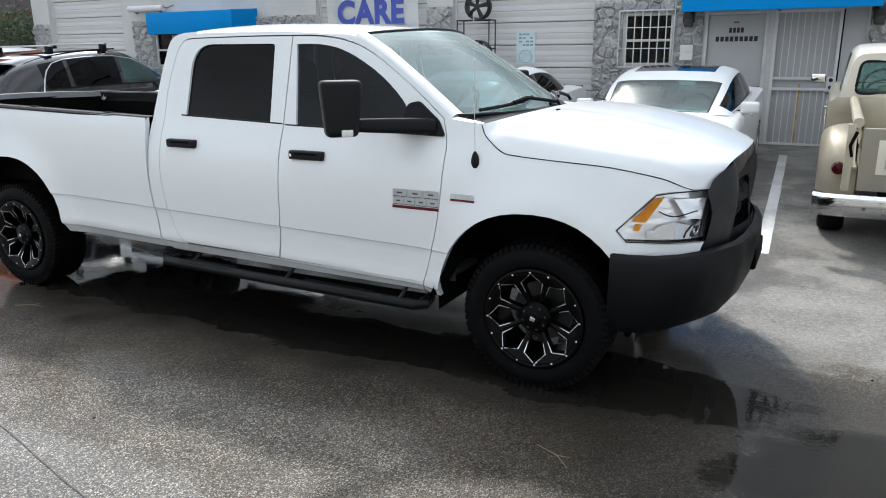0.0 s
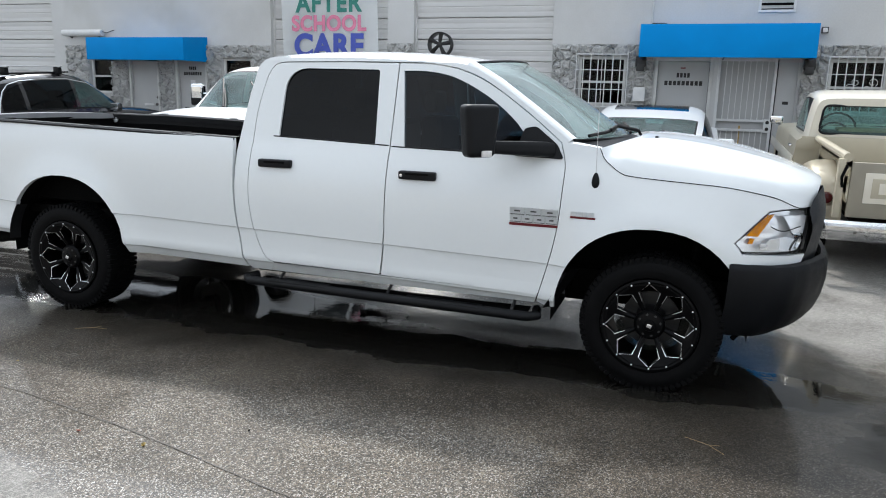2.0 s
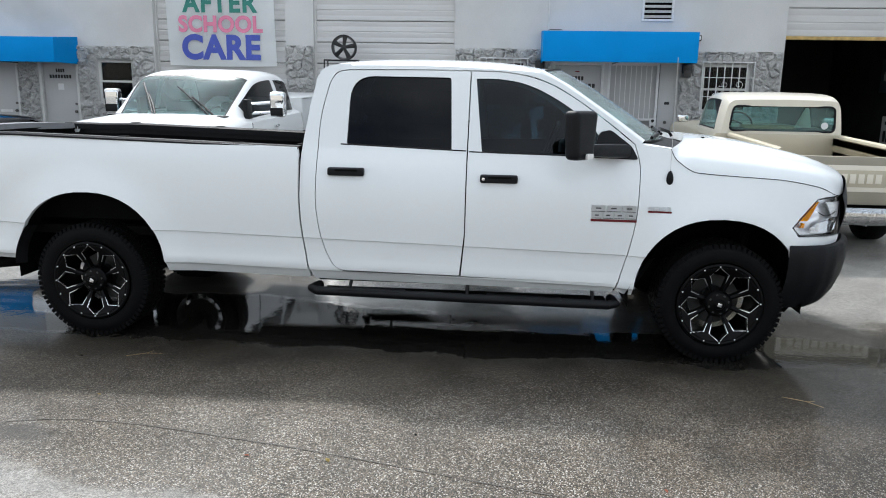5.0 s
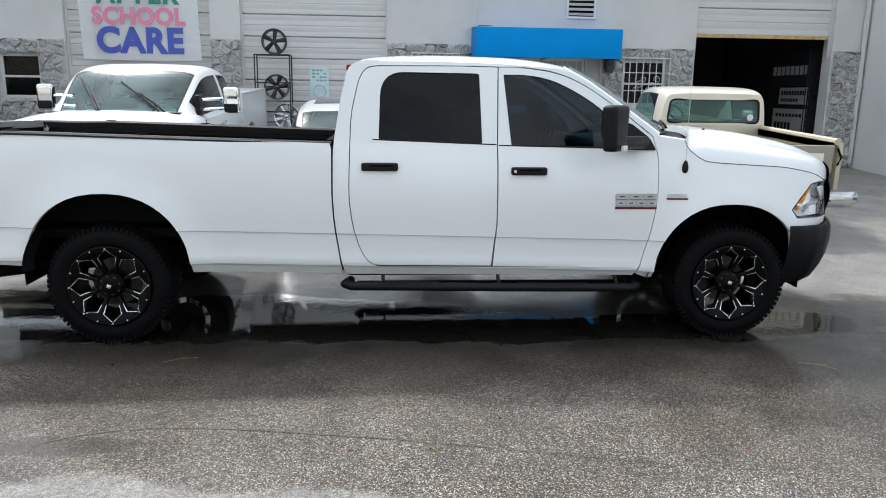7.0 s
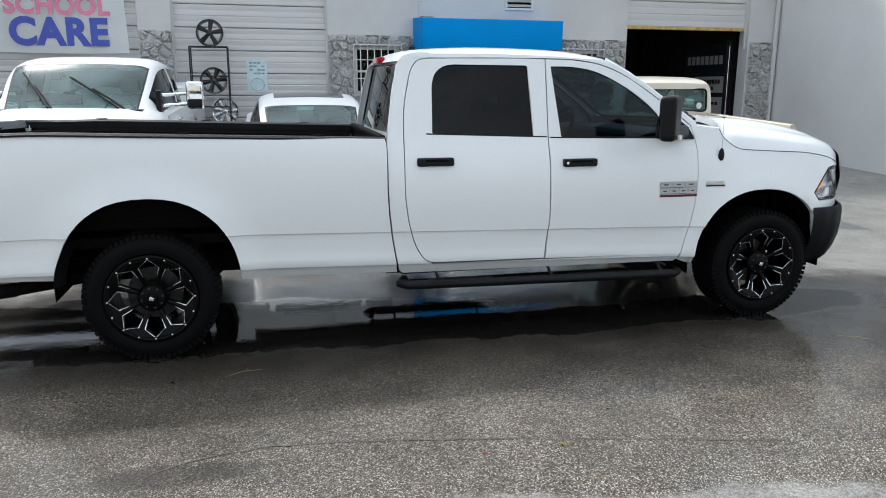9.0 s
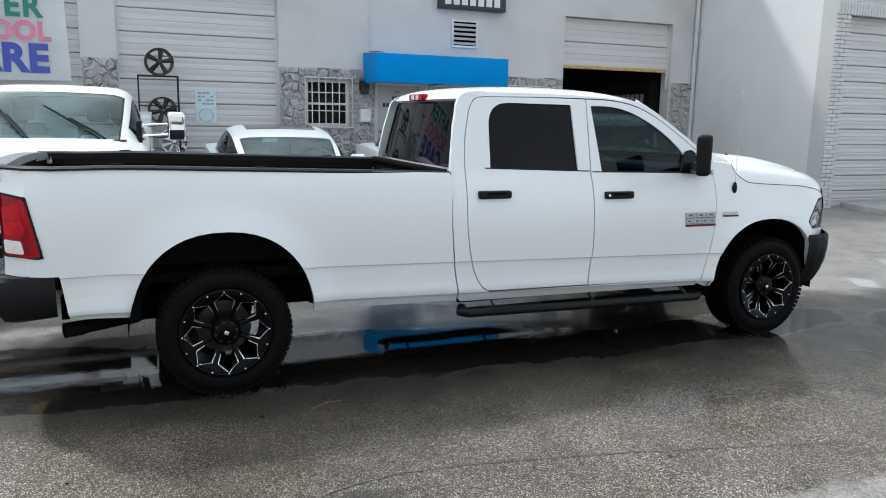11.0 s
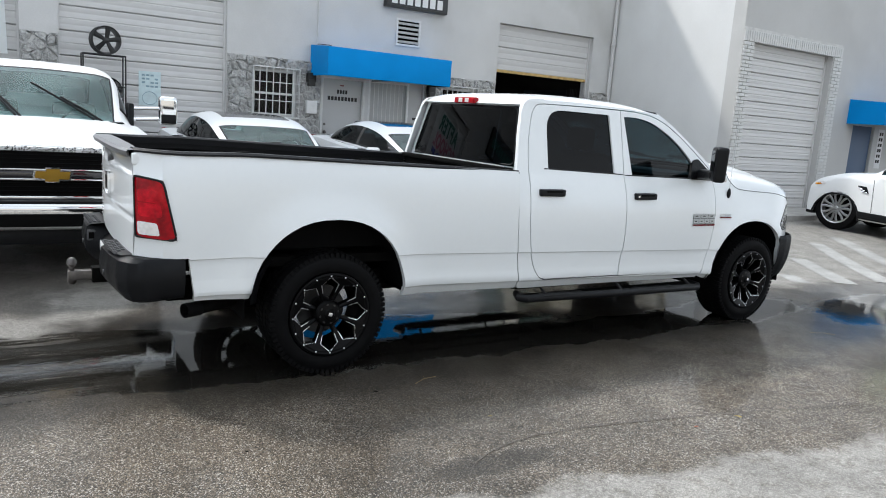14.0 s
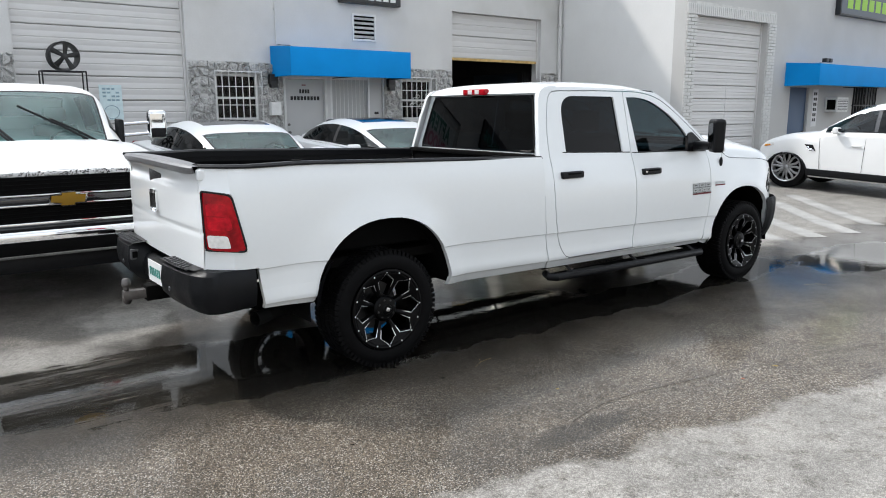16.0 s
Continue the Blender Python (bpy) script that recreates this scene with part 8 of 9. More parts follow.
# ---- awnings ----
def awning(label, x0, x1, z0, z1, y, depth, lean=0.06):
    """A boxy fabric awning on a frame: front, two ends and a sloping top."""
    t = thing("awning", label, "awning", "blue awnings", pose(x0, y, z0))
    w, h = x1 - x0, z1 - z0
    part("front", B(0, w, -depth, -depth + 0.012, 0.0, h, bevel=0.004), "awning_blue", t)
    for x in (0.0, w - 0.012):
        bm = bmesh.new()
        bm.faces.new([bm.verts.new(p) for p in ((x, -depth + 0.012, 0.0), (x, -0.002, 0.0), (x, -0.002, h + lean), (x, -depth + 0.012, h))])
        r = bmesh.ops.extrude_face_region(bm, geom=bm.faces[:])
        bmesh.ops.translate(bm, verts=[v for v in r["geom"] if isinstance(v, bmesh.types.BMVert)], vec=(0.012, 0, 0))
        part("end", bm, "awning_blue", t, smooth=False)
    part("top", sheet((0, -depth, h), (w, -depth, h), (w, -0.002, h + lean), (0, -0.002, h + lean), (0, 0, -0.01)), "awning_blue", t)
    for x in (0.02, w / 2, w - 0.02):
        part("frame_bar", tube(bmesh.new(), [(x, -depth + 0.03, 0.01), (x, -0.004, 0.01)], 0.012, 6), "black_metal", t)
    part("valance_seam", B(0.01, w - 0.01, -depth + 0.012, -depth + 0.02, 0.0, 0.035), "awning_under", t, smooth=False)
    return t


awning("bright blue fabric box awning over a shop entrance", 3.43, 6.05, 2.33, 2.84, WY, 0.86)
awning("bright blue fabric box awning over two grey doors", -7.92, -5.47, 2.20, 2.65, WY, 0.80)
awning("bright blue fabric box awning on the projecting workshop", 15.32, 21.5, 2.26, 2.76, FY, 0.85)


# ---- banner ----
ban = thing("banner", "white vinyl banner with green, pink and blue letters", "banner", at=pose(-2.60, WY - 0.05, 2.89))
bm = bmesh.new()
grid(bm, lambda u, v: (-1.03 + 2.09 * u - 0.04 * (v - 0.5), 0.012 * math.sin(u * 9) * math.cos(v * 5) - 0.02 * (1 - v) * math.sin(u * 3.1), -0.68 + 1.38 * v - 0.02 * math.sin(u * math.pi)), 24, 16)
bmesh.ops.solidify(bm, geom=bm.faces[:], thickness=0.003)
part("sheet", bm, "banner_white", ban)
up = pose(0, 0, 0, 90, 0, 0)
for word, size, ink, z, sx, track in (("AFTER", 0.47, "ink_green", 0.44, 0.98, 1.1), ("SCHOOL", 0.40, "ink_pink", 0.06, 0.98, 1.04), ("CARE", 0.60, "ink_blue", -0.37, 1.00, 1.04)):
    tx = text("lettering", word, size, ink, ban, pose(0.01, -0.030, z, 90, 0, 0), sx * 0.98, 0.0006)
    tx.data.offset, tx.data.space_character = 0.016 if ink != "ink_blue" else 0.026, track * 1.03
for x in (-0.99, 1.03):
    part("rope", tube(bmesh.new(), [(x, -0.01, 0.67), (x * 1.08, 0.02, 0.80), (x * 1.15, 0.06, 0.92)], 0.004, 5), "sign_white", ban)


# ---- rack with display wheels ----
rack = thing("wheel_rack", "black steel display rack for wheels", "rack", at=pose(-0.20, 8.98, rise(0, 8.98)))
rh = 2.32 - rise(0, 8.98)
for x in (-0.31, 0.31):
    for y in (-0.14, 0.14):
        part("upright", tube(bmesh.new(), [(x, y, 0), (x, y, rh)], 0.012, 6), "black_metal", rack)
for z in (0.45, 1.0, 1.52, rh):
    for y in (-0.14, 0.14):
        part("shelf_bar", tube(bmesh.new(), [(-0.31, y, z), (0.31, y, z)], 0.011, 6), "black_metal", rack)
    for x in (-0.31, 0.31):
        part("end_bar", tube(bmesh.new(), [(x, -0.14, z), (x, 0.14, z)], 0.011, 6), "black_metal", rack)


def display_wheel(label, x, z, r, rim, n, turn):
    """A bare alloy rim that stands on the rack."""
    t = thing("display_wheel", label, "wheel rim", "display rims", pose(x, 8.90, z + r, 0, turn, 6))
    part("barrel", lathe(bmesh.new(), [(r, 0.0), (r - 0.006, -0.01), (r - 0.022, 0.0), (r - 0.028, 0.03), (r - 0.045, 0.11), (r - 0.035, 0.19), (r, 0.20)], 40), rim, t)
    part("hub", lathe(bmesh.new(), [(0.0, 0.0), (0.03, 0.002), (0.045, 0.012), (0.05, 0.05)], 20), rim, t)
    bm = bmesh.new()
    grid(bm, lambda u, v: ((v - 0.5) * (0.055 + 0.035 * u), 0.018 - 0.012 * u - 0.012 * (1 - (2 * v - 1) ** 2), 0.03 + (r - 0.048) * u), 4, 4)
    bmesh.ops.solidify(bm, geom=bm.faces[:], thickness=0.025)
    me = done(bm, "spoke", rim)
    for k in range(n):
        s = new("spoke", me)
        s.parent, s.matrix_basis = t, Matrix.Rotation(k * math.tau / n, 4, "Y")
    return t


display_wheel("bronze-lipped six-spoke alloy rim on top of the rack", -0.16, 2.325, 0.225, "gun_grey", 5, 8)
display_wheel("gloss black six-spoke alloy rim on the rack", -0.14, 1.53, 0.225, "black_paint", 6, 20)
display_wheel("chrome many-spoked alloy rim on the rack", 0.02, 1.01, 0.225, "chrome", 9, 5)

# ---- notice, lamps, letter box, vent, conduit ----
nt = thing("door_notice", "pale blue paper notice with plain strokes on the ribbed door", "notice", at=pose(0.40, WY + 0.124, 1.56))
part("sheet", B(0, 0.36, -0.003, 0.0, 0.0, 0.58), "paper", nt, smooth=False)
for k in range(4):
    for j in range(4):
        if (k + j) % 4 != 3:
            part("stroke", B(0.05 + 0.07 * j, 0.105 + 0.07 * j, -0.005, -0.003, 0.50 - 0.062 * k, 0.53 - 0.062 * k), "notice_ink", nt, smooth=False)
part("ring", tube(bmesh.new(), [(0.18 + 0.12 * math.cos(a), -0.005, 0.13 + 0.11 * math.sin(a)) for a in [k * math.tau / 20 for k in range(21)]], 0.005, 4), "notice_ink", nt)


def wall_lamp(x, z, y=WY):
    t = thing("wall_lamp", "black box wall lamp with dark glass front", "wall lamp", "wall lamps", pose(x, y, z))
    part("housing", B(-0.085, 0.085, -0.16, -0.05, -0.02, 0.16, bevel=0.02), "black_metal", t)
    part("arm", tube(bmesh.new(), [(0, -0.06, 0.06), (0, 0.0, 0.06)], 0.03, 8), "black_metal", t)
    part("glass", B(-0.065, 0.065, -0.165, -0.06, -0.09, 0.03, bevel=0.01), "gun_grey", t, "dark lamp glass")
    return t


wall_lamp(3.42, 2.22)
wall_lamp(6.06, 2.20)


def small_box(name, label, category, x, y, z, w, d, h, material):
    t = thing(name, label, category, at=pose(x, y, z))
    part("body", B(0, w, -d, 0, 0, h, bevel=0.01), material, t)
    part("flap", B(0.015, w - 0.015, -d - 0.008, -d, h * 0.55, h - 0.02, bevel=0.003), material, t)
    return t


small_box("letter_box", "white metal letter box on the stone wall", "letter box", 3.33, WY - 0.06, 1.62, 0.20, 0.12, 0.24, "white_metal")
cam_box = thing("security_light", "small black flood light on the wall", "light", at=pose(6.22, WY, 2.80))
part("head", B(-0.05, 0.05, -0.12, -0.04, -0.05, 0.05, bevel=0.012), "black_metal", cam_box)
part("arm", tube(bmesh.new(), [(0, -0.05, 0), (0, 0, 0)], 0.014, 6), "black_metal", cam_box)
part("lens", B(-0.035, 0.035, -0.124, -0.118, -0.035, 0.035, bevel=0.004), "clear_lens", cam_box)
vent = thing("wall_vent", "white louvred vent in the stucco wall", "vent", at=pose(5.21, WY, 3.09))
for nm, b in (("frame_bottom", (0, 0.56, 0, 0.04)), ("frame_top", (0, 0.56, 0.49, 0.53)), ("frame_side", (0, 0.04, 0.04, 0.49)), ("frame_side", (0.52, 0.56, 0.04, 0.49))):
    part(nm, B(b[0], b[1], -0.03, 0.0, b[2], b[3], bevel=0.004), "white_metal", vent)
part("backing", B(0.04, 0.52, -0.004, -0.001, 0.04, 0.49), "dark", vent, smooth=False)
for k in range(5):
    bm = sheet((0.04, -0.034, 0.058 + 0.088 * k), (0.52, -0.034, 0.058 + 0.088 * k), (0.52, -0.006, 0.108 + 0.088 * k), (0.04, -0.006, 0.108 + 0.088 * k), nu=1, nv=1)
    bmesh.ops.solidify(bm, geom=bm.faces[:], thickness=0.006)
    part("slat", bm, "white_metal", vent)
cd = thing("conduit", "thin grey conduit down the stucco wall", "conduit", at=pose(3.55, WY, 2.86))
part("pipe", tube(bmesh.new(), [(0, -0.02, 0), (0, -0.02, 3.3)], 0.012, 6), "frame_white", cd)
part("bend", tube(bmesh.new(), [(0, -0.02, 0.06), (0.02, -0.10, 0.06), (0.24, -0.12, 0.06), (0.26, -0.02, 0.03)], 0.008, 6), "black_metal", cd)
for z in (0.7, 1.9):
    part("clip", B(-0.025, 0.025, -0.034, 0.0, z, z + 0.02, bevel=0.003), "frame_white", cd)
dn = thing("downpipe", "grey downpipe in the corner of the building", "pipe", at=pose(11.10, WY - 0.06, rise(0, 9.2)))
part("pipe", tube(bmesh.new(), [(0, 0, 0.1), (0, 0, 6.0)], 0.045, 10), "stucco", dn)
for z in (1.6, 3.4, 5.2):
    part("clip", B(-0.06, 0.06, -0.055, 0.06, z, z + 0.03, bevel=0.004), "stucco", dn)
rl = thing("rolled_shutter", "white rolled tube on a bracket above the awning", "tube", at=pose(-9.22, WY, 2.80))
part("tube", cyl(bmesh.new(), (0, -0.10, 0), (1.10, -0.10, 0), 0.07, seg=20), "white_metal", rl)
for x in (0.15, 0.95):
    part("bracket", tube(bmesh.new(), [(x, -0.10, -0.05), (x, 0.0, -0.10)], 0.012, 6), "black_metal", rl)
part("cable", tube(bmesh.new(), [(1.10, -0.10, 0.02), (1.18, -0.06, 0.0), (1.30, -0.02, 0.05), (1.34, 0.0, 0.06)], 0.008, 5), "black_metal", rl)


# ---- signs ----
def sign(label, x0, x1, z0, z1, y, material, ink, rows, d=0.14):
    t = thing("sign", label, "sign", at=pose(x0, y, z0))
    w, h = x1 - x0, z1 - z0
    part("cabinet", B(0, w, -d, 0, 0, h, bevel=0.01), "sign_black", t)
    part("face", B(0.04, w - 0.04, -d - 0.005, -d, 0.04, h - 0.04), material, t, smooth=False)
    bars(t, rows, 0.0, 0.0, w, h, -d - 0.006, ink)
    return t


sign("black sign board with plain white strokes", 4.90, 6.31, 3.80, 4.55, WY, "sign_black", "sign_white", [(7, 0.08, 0.94, 0.10, 0.24), (8, 0.06, 0.94, 0.55, 0.26)])
sign("dark green sign board with plain strokes", -8.02, -5.48, 3.84, 4.5, WY, "sign_black", "ink_green", [(10, 0.06, 0.94, 0.35, 0.35)])
sign("navy sign board with plain lime green strokes", 17.55, 21.0, 4.10, 5.25, FY, "sign_navy", "sign_lime", [(7, 0.10, 0.92, 0.16, 0.26), (6, 0.16, 0.80, 0.56, 0.24)])

# posters and folding gate inside the open bay
def poster(label, y0, y1, z0, z1, material, ink, rows):
    t = thing("poster", label, "poster", "bay posters", pose(10.945, y1, z0, 0, 0, -90))
    part("sheet", B(0, y1 - y0, -0.006, 0.0, 0, z1 - z0), material, t, smooth=False)
    bars(t, rows, 0.0, 0.0, y1 - y0, z1 - z0, -0.007, ink)


poster("dark blue poster with plain pale strokes in the bay", 10.6, 12.4, 1.95, 2.65, "sign_navy", "sign_white", [(8, 0.08, 0.92, 0.35, 0.28)])
poster("white poster with plain grey strokes in the bay", 10.7, 11.9, 1.55, 1.92, "sign_white", "gun_grey", [(9, 0.08, 0.9, 0.55, 0.25), (7, 0.08, 0.7, 0.15, 0.2)])
poster("white poster with dark pictures in the bay", 10.7, 12.1, 0.85, 1.45, "sign_white", "ink_black", [(5, 0.08, 0.6, 0.1, 0.4), (8, 0.1, 0.9, 0.7, 0.12)])
fg = thing("folding_gate", "black folding steel gate pushed to the side of the bay", "gate", at=pose(10.30, WY + 0.42, rise(0, 9.7)))
for k in range(9):
    part("bar", B(0.05 * k - 0.006, 0.05 * k + 0.006, -0.012 - 0.01 * (k % 2), 0.012, 0.05, 2.3), "black_metal", fg, smooth=False)
for k in range(8):
    for z in range(7):
        part("lattice", tube(bmesh.new(), [(0.05 * k, 0.0, 0.2 + 0.3 * z), (0.05 * k + 0.05, 0.0, 0.35 + 0.3 * z)], 0.004, 4), "black_metal", fg)
part("foot", B(-0.03, 0.45, -0.03, 0.03, 0.0, 0.06, bevel=0.01), "black_metal", fg)

# ---- projecting workshop: door, cooler, lamp, kerb, stop ----
bd = thing("blue_door", "dark blue steel door under the awning", "door", at=pose(15.62, FY, rise(0, FY)))
part("leaf", B(0.03, 0.93, 0.06, 0.10, 0.0, 2.24 - rise(0, FY), bevel=0.005), "door_blue", bd)
part("knob", lathe(bmesh.new(), [(0.0, -0.05), (0.028, -0.045), (0.03, -0.02), (0.012, 0.0)], 14), "steel", bd).matrix_basis = pose(0.83, 0.06, 0.95)
ac = thing("air_conditioner", "white wall air conditioner with dark louvres", "air conditioner", at=pose(17.45, FY, 1.62))
part("case", B(0, 0.62, -0.32, 0, 0, 0.38, bevel=0.015), "white_metal", ac)
part("side_grille", B(-0.006, 0.0, -0.28, -0.06, 0.06, 0.32), "dark", ac, smooth=False)
for k in range(7):
    part("louvre", B(0.05, 0.57, -0.328, -0.318, 0.05 + 0.042 * k, 0.065 + 0.042 * k), "gun_grey", ac, smooth=False)
nb = thing("wall_plaque", "white plaque with plain dark strokes beside the door", "plaque", at=pose(16.78, FY, 1.25))
part("plate", B(0, 0.26, -0.01, 0, 0, 0.95, bevel=0.003), "sign_white", nb)
bars(nb, [(2, 0.15, 0.85, 0.84 - 0.14 * k, 0.08) for k in range(6)], 0, 0, 0.26, 0.95, -0.011)
fl_ = thing("flood_light", "pair of small flood lights on top of the awning", "light", at=pose(16.6, FY, 2.84))
for x in (0, 0.2):
    part("head", B(x, x + 0.14, -0.36, -0.24, 0.02, 0.12, bevel=0.02), "gun_grey", fl_)
part("arm", tube(bmesh.new(), [(0.1, 0.0, 0.0), (0.1, -0.3, 0.05)], 0.015, 6), "white_metal", fl_)
part("bracket", tube(bmesh.new(), [(0.02, -0.3, 0.05), (0.30, -0.3, 0.05)], 0.015, 6), "white_metal", fl_)
wb = thing("window_grille", "black steel bars over a window under the awning", "window bars", at=pose(19.0, FY, 1.3))
for k in range(9):
    part("bar", B(0.02 + 0.165 * k, 0.045 + 0.165 * k, -0.04, -0.015, 0.0, 1.0), "black_metal", wb, smooth=False)
for z in (0.0, 0.48, 0.97):
    part("rail", B(-0.03, 1.43, -0.05, 0.0, z, z + 0.03), "black_metal", wb, smooth=False)
kb = B(CX + 0.6, 15.0, FY - 0.95, FY - 0.02, -0.3, 0.13, bevel=0.02)
for v in kb.verts:
    v.co.z += rise(0, v.co.y) - 0.02
solid("kerb", kb, "concrete", "low pale concrete kerb along the workshop wall", "kerb", kind="structure")
for x in (4.30, 1.6):
    ws_ = thing("wheel_stop", "grey concrete wheel stop on the asphalt", "wheel stop", "wheel stops", pose(x - 0.4, 8.75, rise(0, 8.75)))
    bm = bmesh.new()
    pr = [(-0.07, 0.0), (-0.06, 0.09), (-0.04, 0.11), (0.04, 0.11), (0.06, 0.09), (0.07, 0.0)]
    grid(bm, lambda u, v: (-0.75 + 1.5 * u, pr[round(v * 5)][0], pr[round(v * 5)][1] * (1 if 0.01 < u < 0.99 else 0.95)), 6, 5)
    bmesh.ops.holes_fill(bm, edges=[e for e in bm.edges if e.is_boundary])
    part("block", bm, "concrete", ws_)


# ---- neighbour on the left and its tree ----
orange = thing("shop_building", "orange stucco shop with a dark maroon awning and glazed doors", "building", at=pose(-14.2, 12.3, rise(0, 12)))
part("wall", B(-14, 1.28, 0, 0.4, 2.55, 7.0), "orange_wall", orange, smooth=False)
for x0, x1 in ((-14, -3.4), (-0.5, 1.28)):
    part("pier", B(x0, x1, 0, 0.4, -0.4, 2.55), "beige_wall", orange, smooth=False)
# Near-black sheet: shade of the unlit shop behind its glazed doors.
part("inside", B(-3.6, -0.3, 1.2, 1.3, -0.4, 2.6), "dark", orange, smooth=False)
part("canopy", sheet((-14, -1.3, 2.55), (0.9, -1.3, 2.55), (0.9, 0, 3.6), (-14, 0, 3.6), nu=4, nv=2), "maroon", orange, "dark maroon canopy")
part("canopy_end", sheet((0.9, -1.3, 2.55), (0.9, 0.0, 2.55), (0.9, 0.0, 3.6), (0.9, -1.28, 2.58), nu=1, nv=1), "maroon", orange)
for x in (-3.35, -1.95, -0.62):
    part("door_post", B(x, x + 0.12, 0.05, 0.18, -0.4, 2.1, bevel=0.01), "white_metal", orange)
part("door_head", B(-3.35, -0.5, 0.05, 0.18, 2.0, 2.12, bevel=0.01), "white_metal", orange)
for x in (-3.22, -1.82):
    part("door_pane", B(x, x + 1.2, 0.1, 0.108, -0.3, 2.0), "shop_glass", orange, smooth=False)
tw = text("lettering", "WOOD", 0.62, "sign_white", orange, pose(-0.75, -0.06, 4.35, 90, 0, 0), 1.0, 0.05, "white raised letters")


def tree(x, y, h, seed):
    """A small street tree: tapered trunk, forked limbs and a ragged crown of many leaf blades."""
    rnd = random.Random(seed)
    t = thing("tree", "small street tree with a ragged grey-green crown", "tree", at=pose(x, y, rise(x, y)))
    bm = bmesh.new()

    def limb(p, q, r0, r1, n=5):
        pts = [Vector(p).lerp(Vector(q), k / n) + Vector((rnd.uniform(-1, 1), rnd.uniform(-1, 1), 0)) * 0.05 * (0 < k < n) for k in range(n + 1)]
        for k in range(n):
            cyl(bm, pts[k], pts[k + 1], r0 + (r1 - r0) * k / n, r0 + (r1 - r0) * (k + 1) / n, 8, False)
        return pts

    top = limb((0, 0, -0.05), (0.1, 0.05, h * 0.40), 0.11, 0.07)[-1]
    ends = []
    for k in range(7):
        a = k * 0.9 + rnd.uniform(-0.3, 0.3)
        q = top + Vector((math.cos(a) * rnd.uniform(0.6, 1.2), math.sin(a) * rnd.uniform(0.6, 1.2), rnd.uniform(0.2, 1.0) * h * 0.35))
        limb(top, q, 0.05, 0.015)
        for j in range(3):
            e = q + Vector((rnd.uniform(-0.6, 0.6), rnd.uniform(-0.6, 0.6), rnd.uniform(-0.2, 0.5)))
            limb(q, e, 0.018, 0.006, 3)
            ends += [e, q.lerp(e, 0.5)]
    part("trunk", bm, "bark", t)
    vs, fs = [], []
    for e in ends:
        for k in range(420):
            d = Vector((rnd.gauss(0, 1), rnd.gauss(0, 1), rnd.gauss(0, 0.8))) * 0.34
            c, n = e + d, Vector((rnd.uniform(-1, 1), rnd.uniform(-1, 1), rnd.uniform(-0.3, 1))).normalized()
            s = n.orthogonal().normalized() * rnd.uniform(0.022, 0.048)
            w = n.cross(s) * 0.5
            b = len(vs)
            vs += [c - s, c + w, c + s, c - w]
            fs.append((b, b + 1, b + 2, b + 3))
    me = bpy.data.meshes.new("crown")
    me.from_pydata(vs, [], fs)
    me.materials.append(M["leaf"])
    cr = new("crown", me)
    cr.parent = t
    tagged(cr, kind="stuff")
    return t


tree(-14.6, 9.4, 2.7, 4)


# ---- leaves and litter on the asphalt ----
def litter(label, x, y, s, material, turn):
    bm = bmesh.new()
    pts = [(0.0, -1.0), (0.35, -0.5), (0.55, 0.1), (0.3, 0.6), (0.0, 1.1), (-0.35, 0.5), (-0.5, 0.0), (-0.3, -0.6)]
    c = bm.verts.new((0, 0, 0.004))
    vs = [bm.verts.new((a * s, b * s, 0.005 + 0.25 * s * abs(a))) for a, b in pts]
    for i in range(len(vs)):
        bm.faces.new((c, vs[i], vs[(i + 1) % len(vs)]))
    bmesh.ops.solidify(bm, geom=bm.faces[:], thickness=0.001)
    return solid("fallen_leaf", bm, material, label, "leaf", "fallen leaves", at=pose(x, y, rise(x, y), 0, 0, turn))


litter("small yellow fallen leaf on the asphalt", 2.06, -1.60, 0.022, "dry_leaf", 30)
litter("small red-brown fallen leaf on the asphalt", 1.67, -1.60, 0.016, "red_leaf", 80)
for x, y, s, m_, a in ((2.44, -1.29, 0.014, "dark", 20), (0.15, -0.42, 0.018, "dark", 50), (3.6, -1.7, 0.015, "red_leaf", 10), (0.6, -1.0, 0.014, "dry_leaf", 70), (5.9, 0.9, 0.015, "dark", 0), (2.9, -2.4, 0.012, "dry_leaf", 120), (-0.8, -0.9, 0.014, "dark", 33)):
    litter("tiny dark scrap of leaf on the asphalt", x, y, s, m_, a)
for x, y, a in ((0.55, -0.35, 20), (4.6, -0.62, -35)):
    tw_ = thing("twig", "thin pale dry twig on the wet asphalt", "twig", "twigs", pose(x, y, 0.004, 0, 0, a))
    part("stem", tube(bmesh.new(), [(-0.12, 0, 0.002), (0.0, 0.02, 0.004), (0.10, 0.0, 0.002)], 0.0012, 4), "cardboard", tw_)
    part("side_shoot", tube(bmesh.new(), [(0.0, 0.02, 0.003), (0.04, 0.06, 0.003)], 0.0010, 4), "cardboard", tw_)

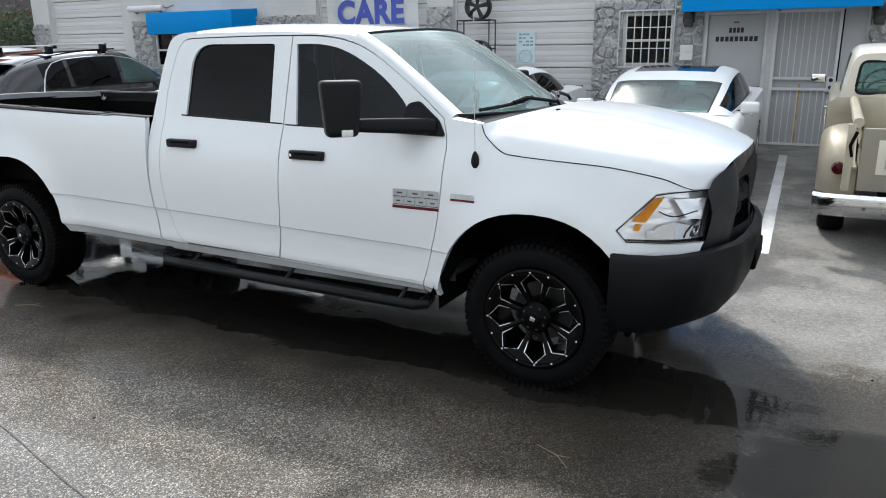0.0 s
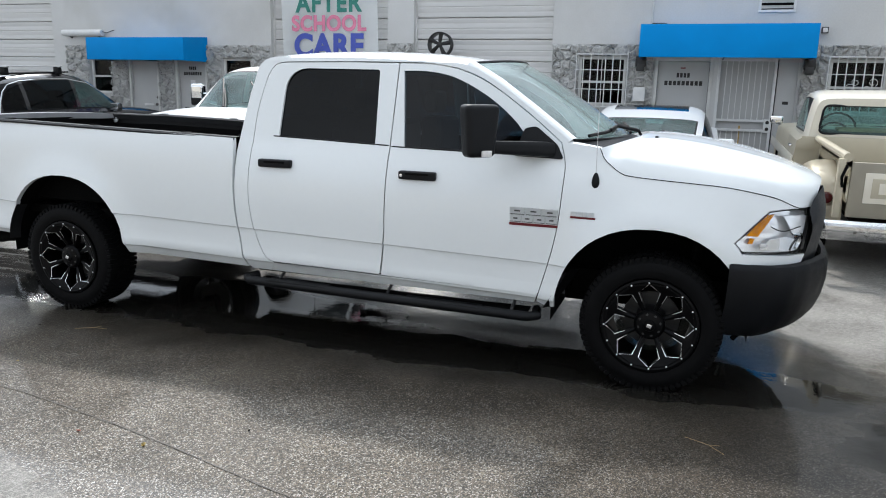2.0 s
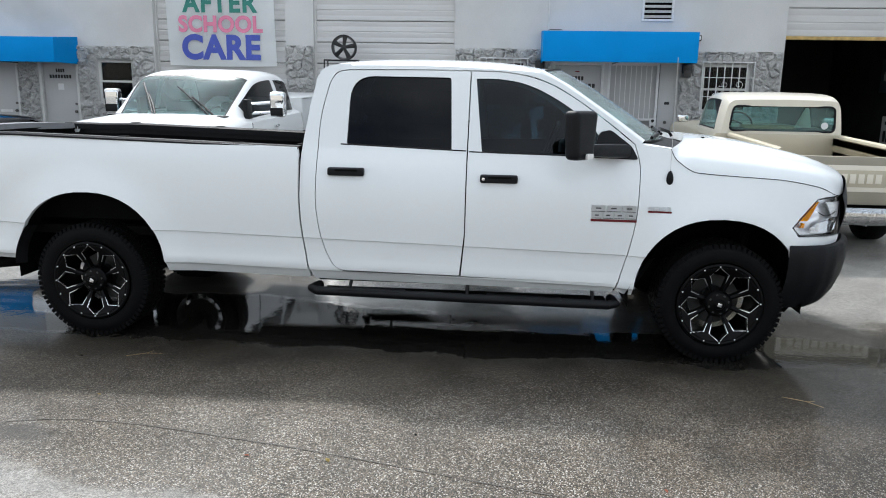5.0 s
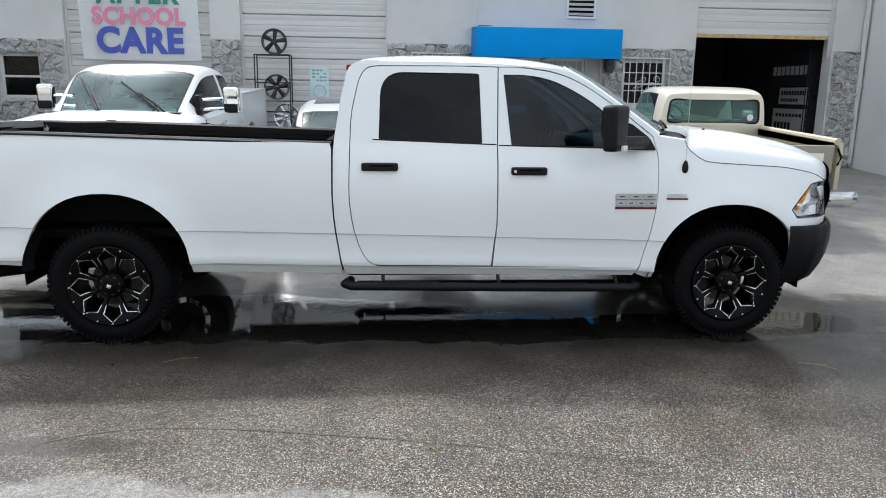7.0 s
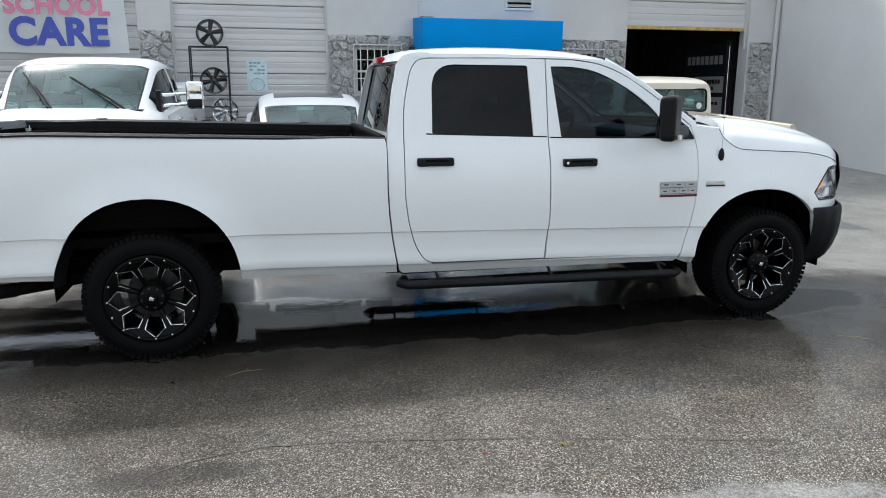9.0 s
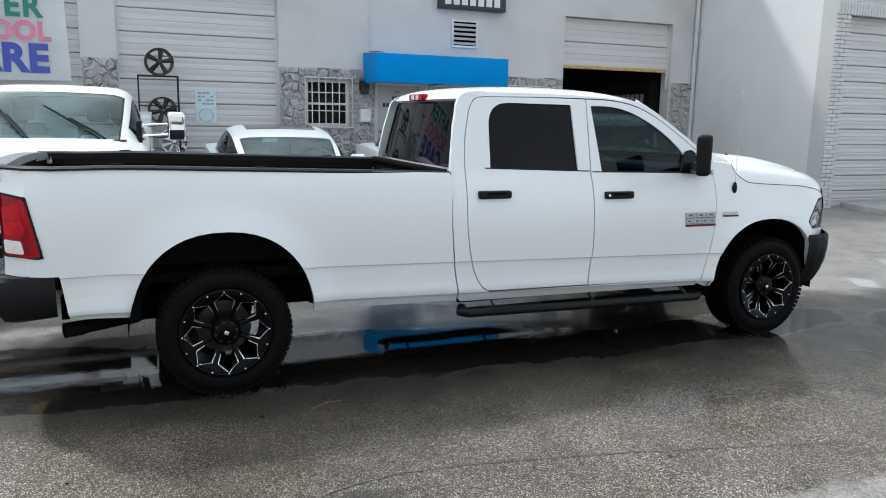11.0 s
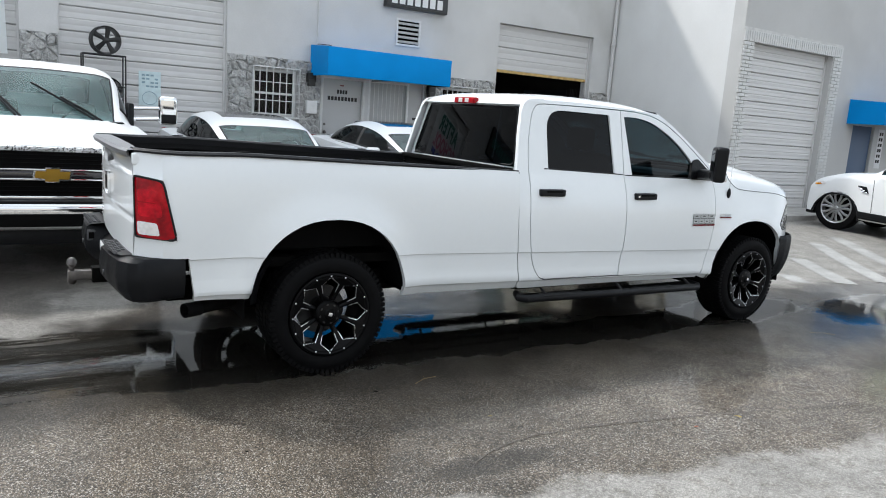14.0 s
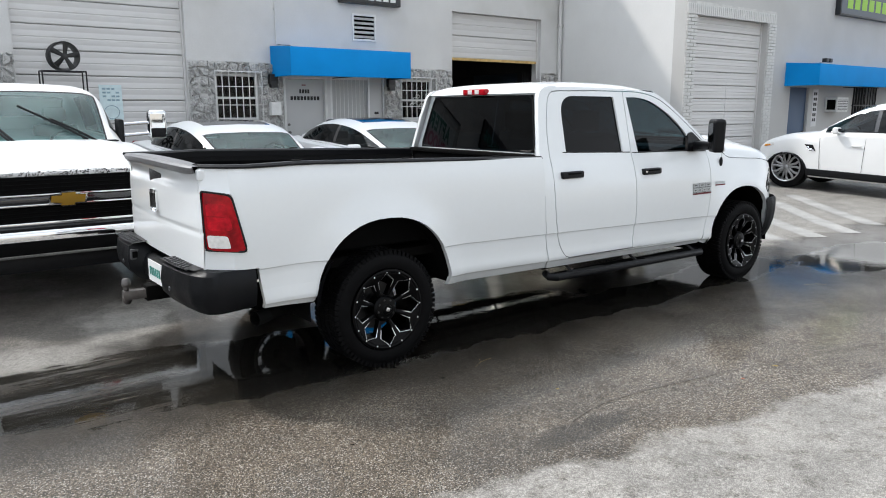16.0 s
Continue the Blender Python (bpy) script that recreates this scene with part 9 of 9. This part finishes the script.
# ---- pieces of the walls, last ----
cuts = list(WIN.values())
stone_wall("stone_facing_west", -9.24, -7.56, 2.54, 3, cuts)
stone_wall("stone_facing_doors", -6.72, -6.33, 2.38, 4)
stone_wall("stone_facing_middle", -5.48, -3.95, 2.55, 5, cuts)
stone_wall("stone_facing_pier", -1.36, -0.82, 2.60, 6)
stone_wall("stone_facing_shop", 1.86, 3.64, 2.59, 7, cuts)
stone_wall("stone_facing_east", 5.95, 7.74, 2.58, 8, cuts)
stone_wall("stone_facing_corner", 10.53, 11.10, 2.59, 9)
stone_wall("stone_facing_end", -12.88, -12.27, 2.55, 2)
brick_owner = thing("brick_surround", "painted pale brick surround of the tall door", "brickwork")
tagged(brick_owner, kind="structure")
b_me = [done(B(0, w, -0.035, 0.0, 0, 0.062, bevel=0.006, seg=1), "brick", "brick_paint") for w in (0.215, 0.105)]
sol_me = done(B(0, 0.066, -0.035, 0.0, 0, 0.215, bevel=0.006, seg=1), "brick", "brick_paint")
zg = rise(0, FY)
part("brick_bed", box(box(B(CX + 0.0, G2[0], FY - 0.012, FY - 0.001, zg, G2[2] + 0.26), G2[1], G2[1] + 0.36, FY - 0.012, FY - 0.001, zg, G2[2] + 0.26), G2[0], G2[1], FY - 0.012, FY - 0.001, G2[2], G2[2] + 0.26), "mortar", brick_owner, smooth=False)
rows = int((G2[2] + 0.02 - zg) / 0.073)
for side in (0, 1):
    for k in range(rows):
        xs_ = [(0, 0.0), (1, 0.223)] if (k + side) % 2 else [(1, 0.0), (0, 0.113)]
        for kind_, dx in xs_:
            o = new("brick", b_me[kind_])
            o.parent = brick_owner
            base = CX + 0.005 if side == 0 else G2[1] + 0.012
            o.location = (base + dx, FY - 0.008 - 0.004 * random.random(), zg + 0.073 * k)
for k in range(int((G2[1] - G2[0] + 0.66) / 0.074)):
    o = new("brick", sol_me)
    o.parent = brick_owner
    o.location = (CX + 0.005 + 0.074 * k, FY - 0.008 - 0.004 * random.random(), zg + 0.073 * rows + 0.006)
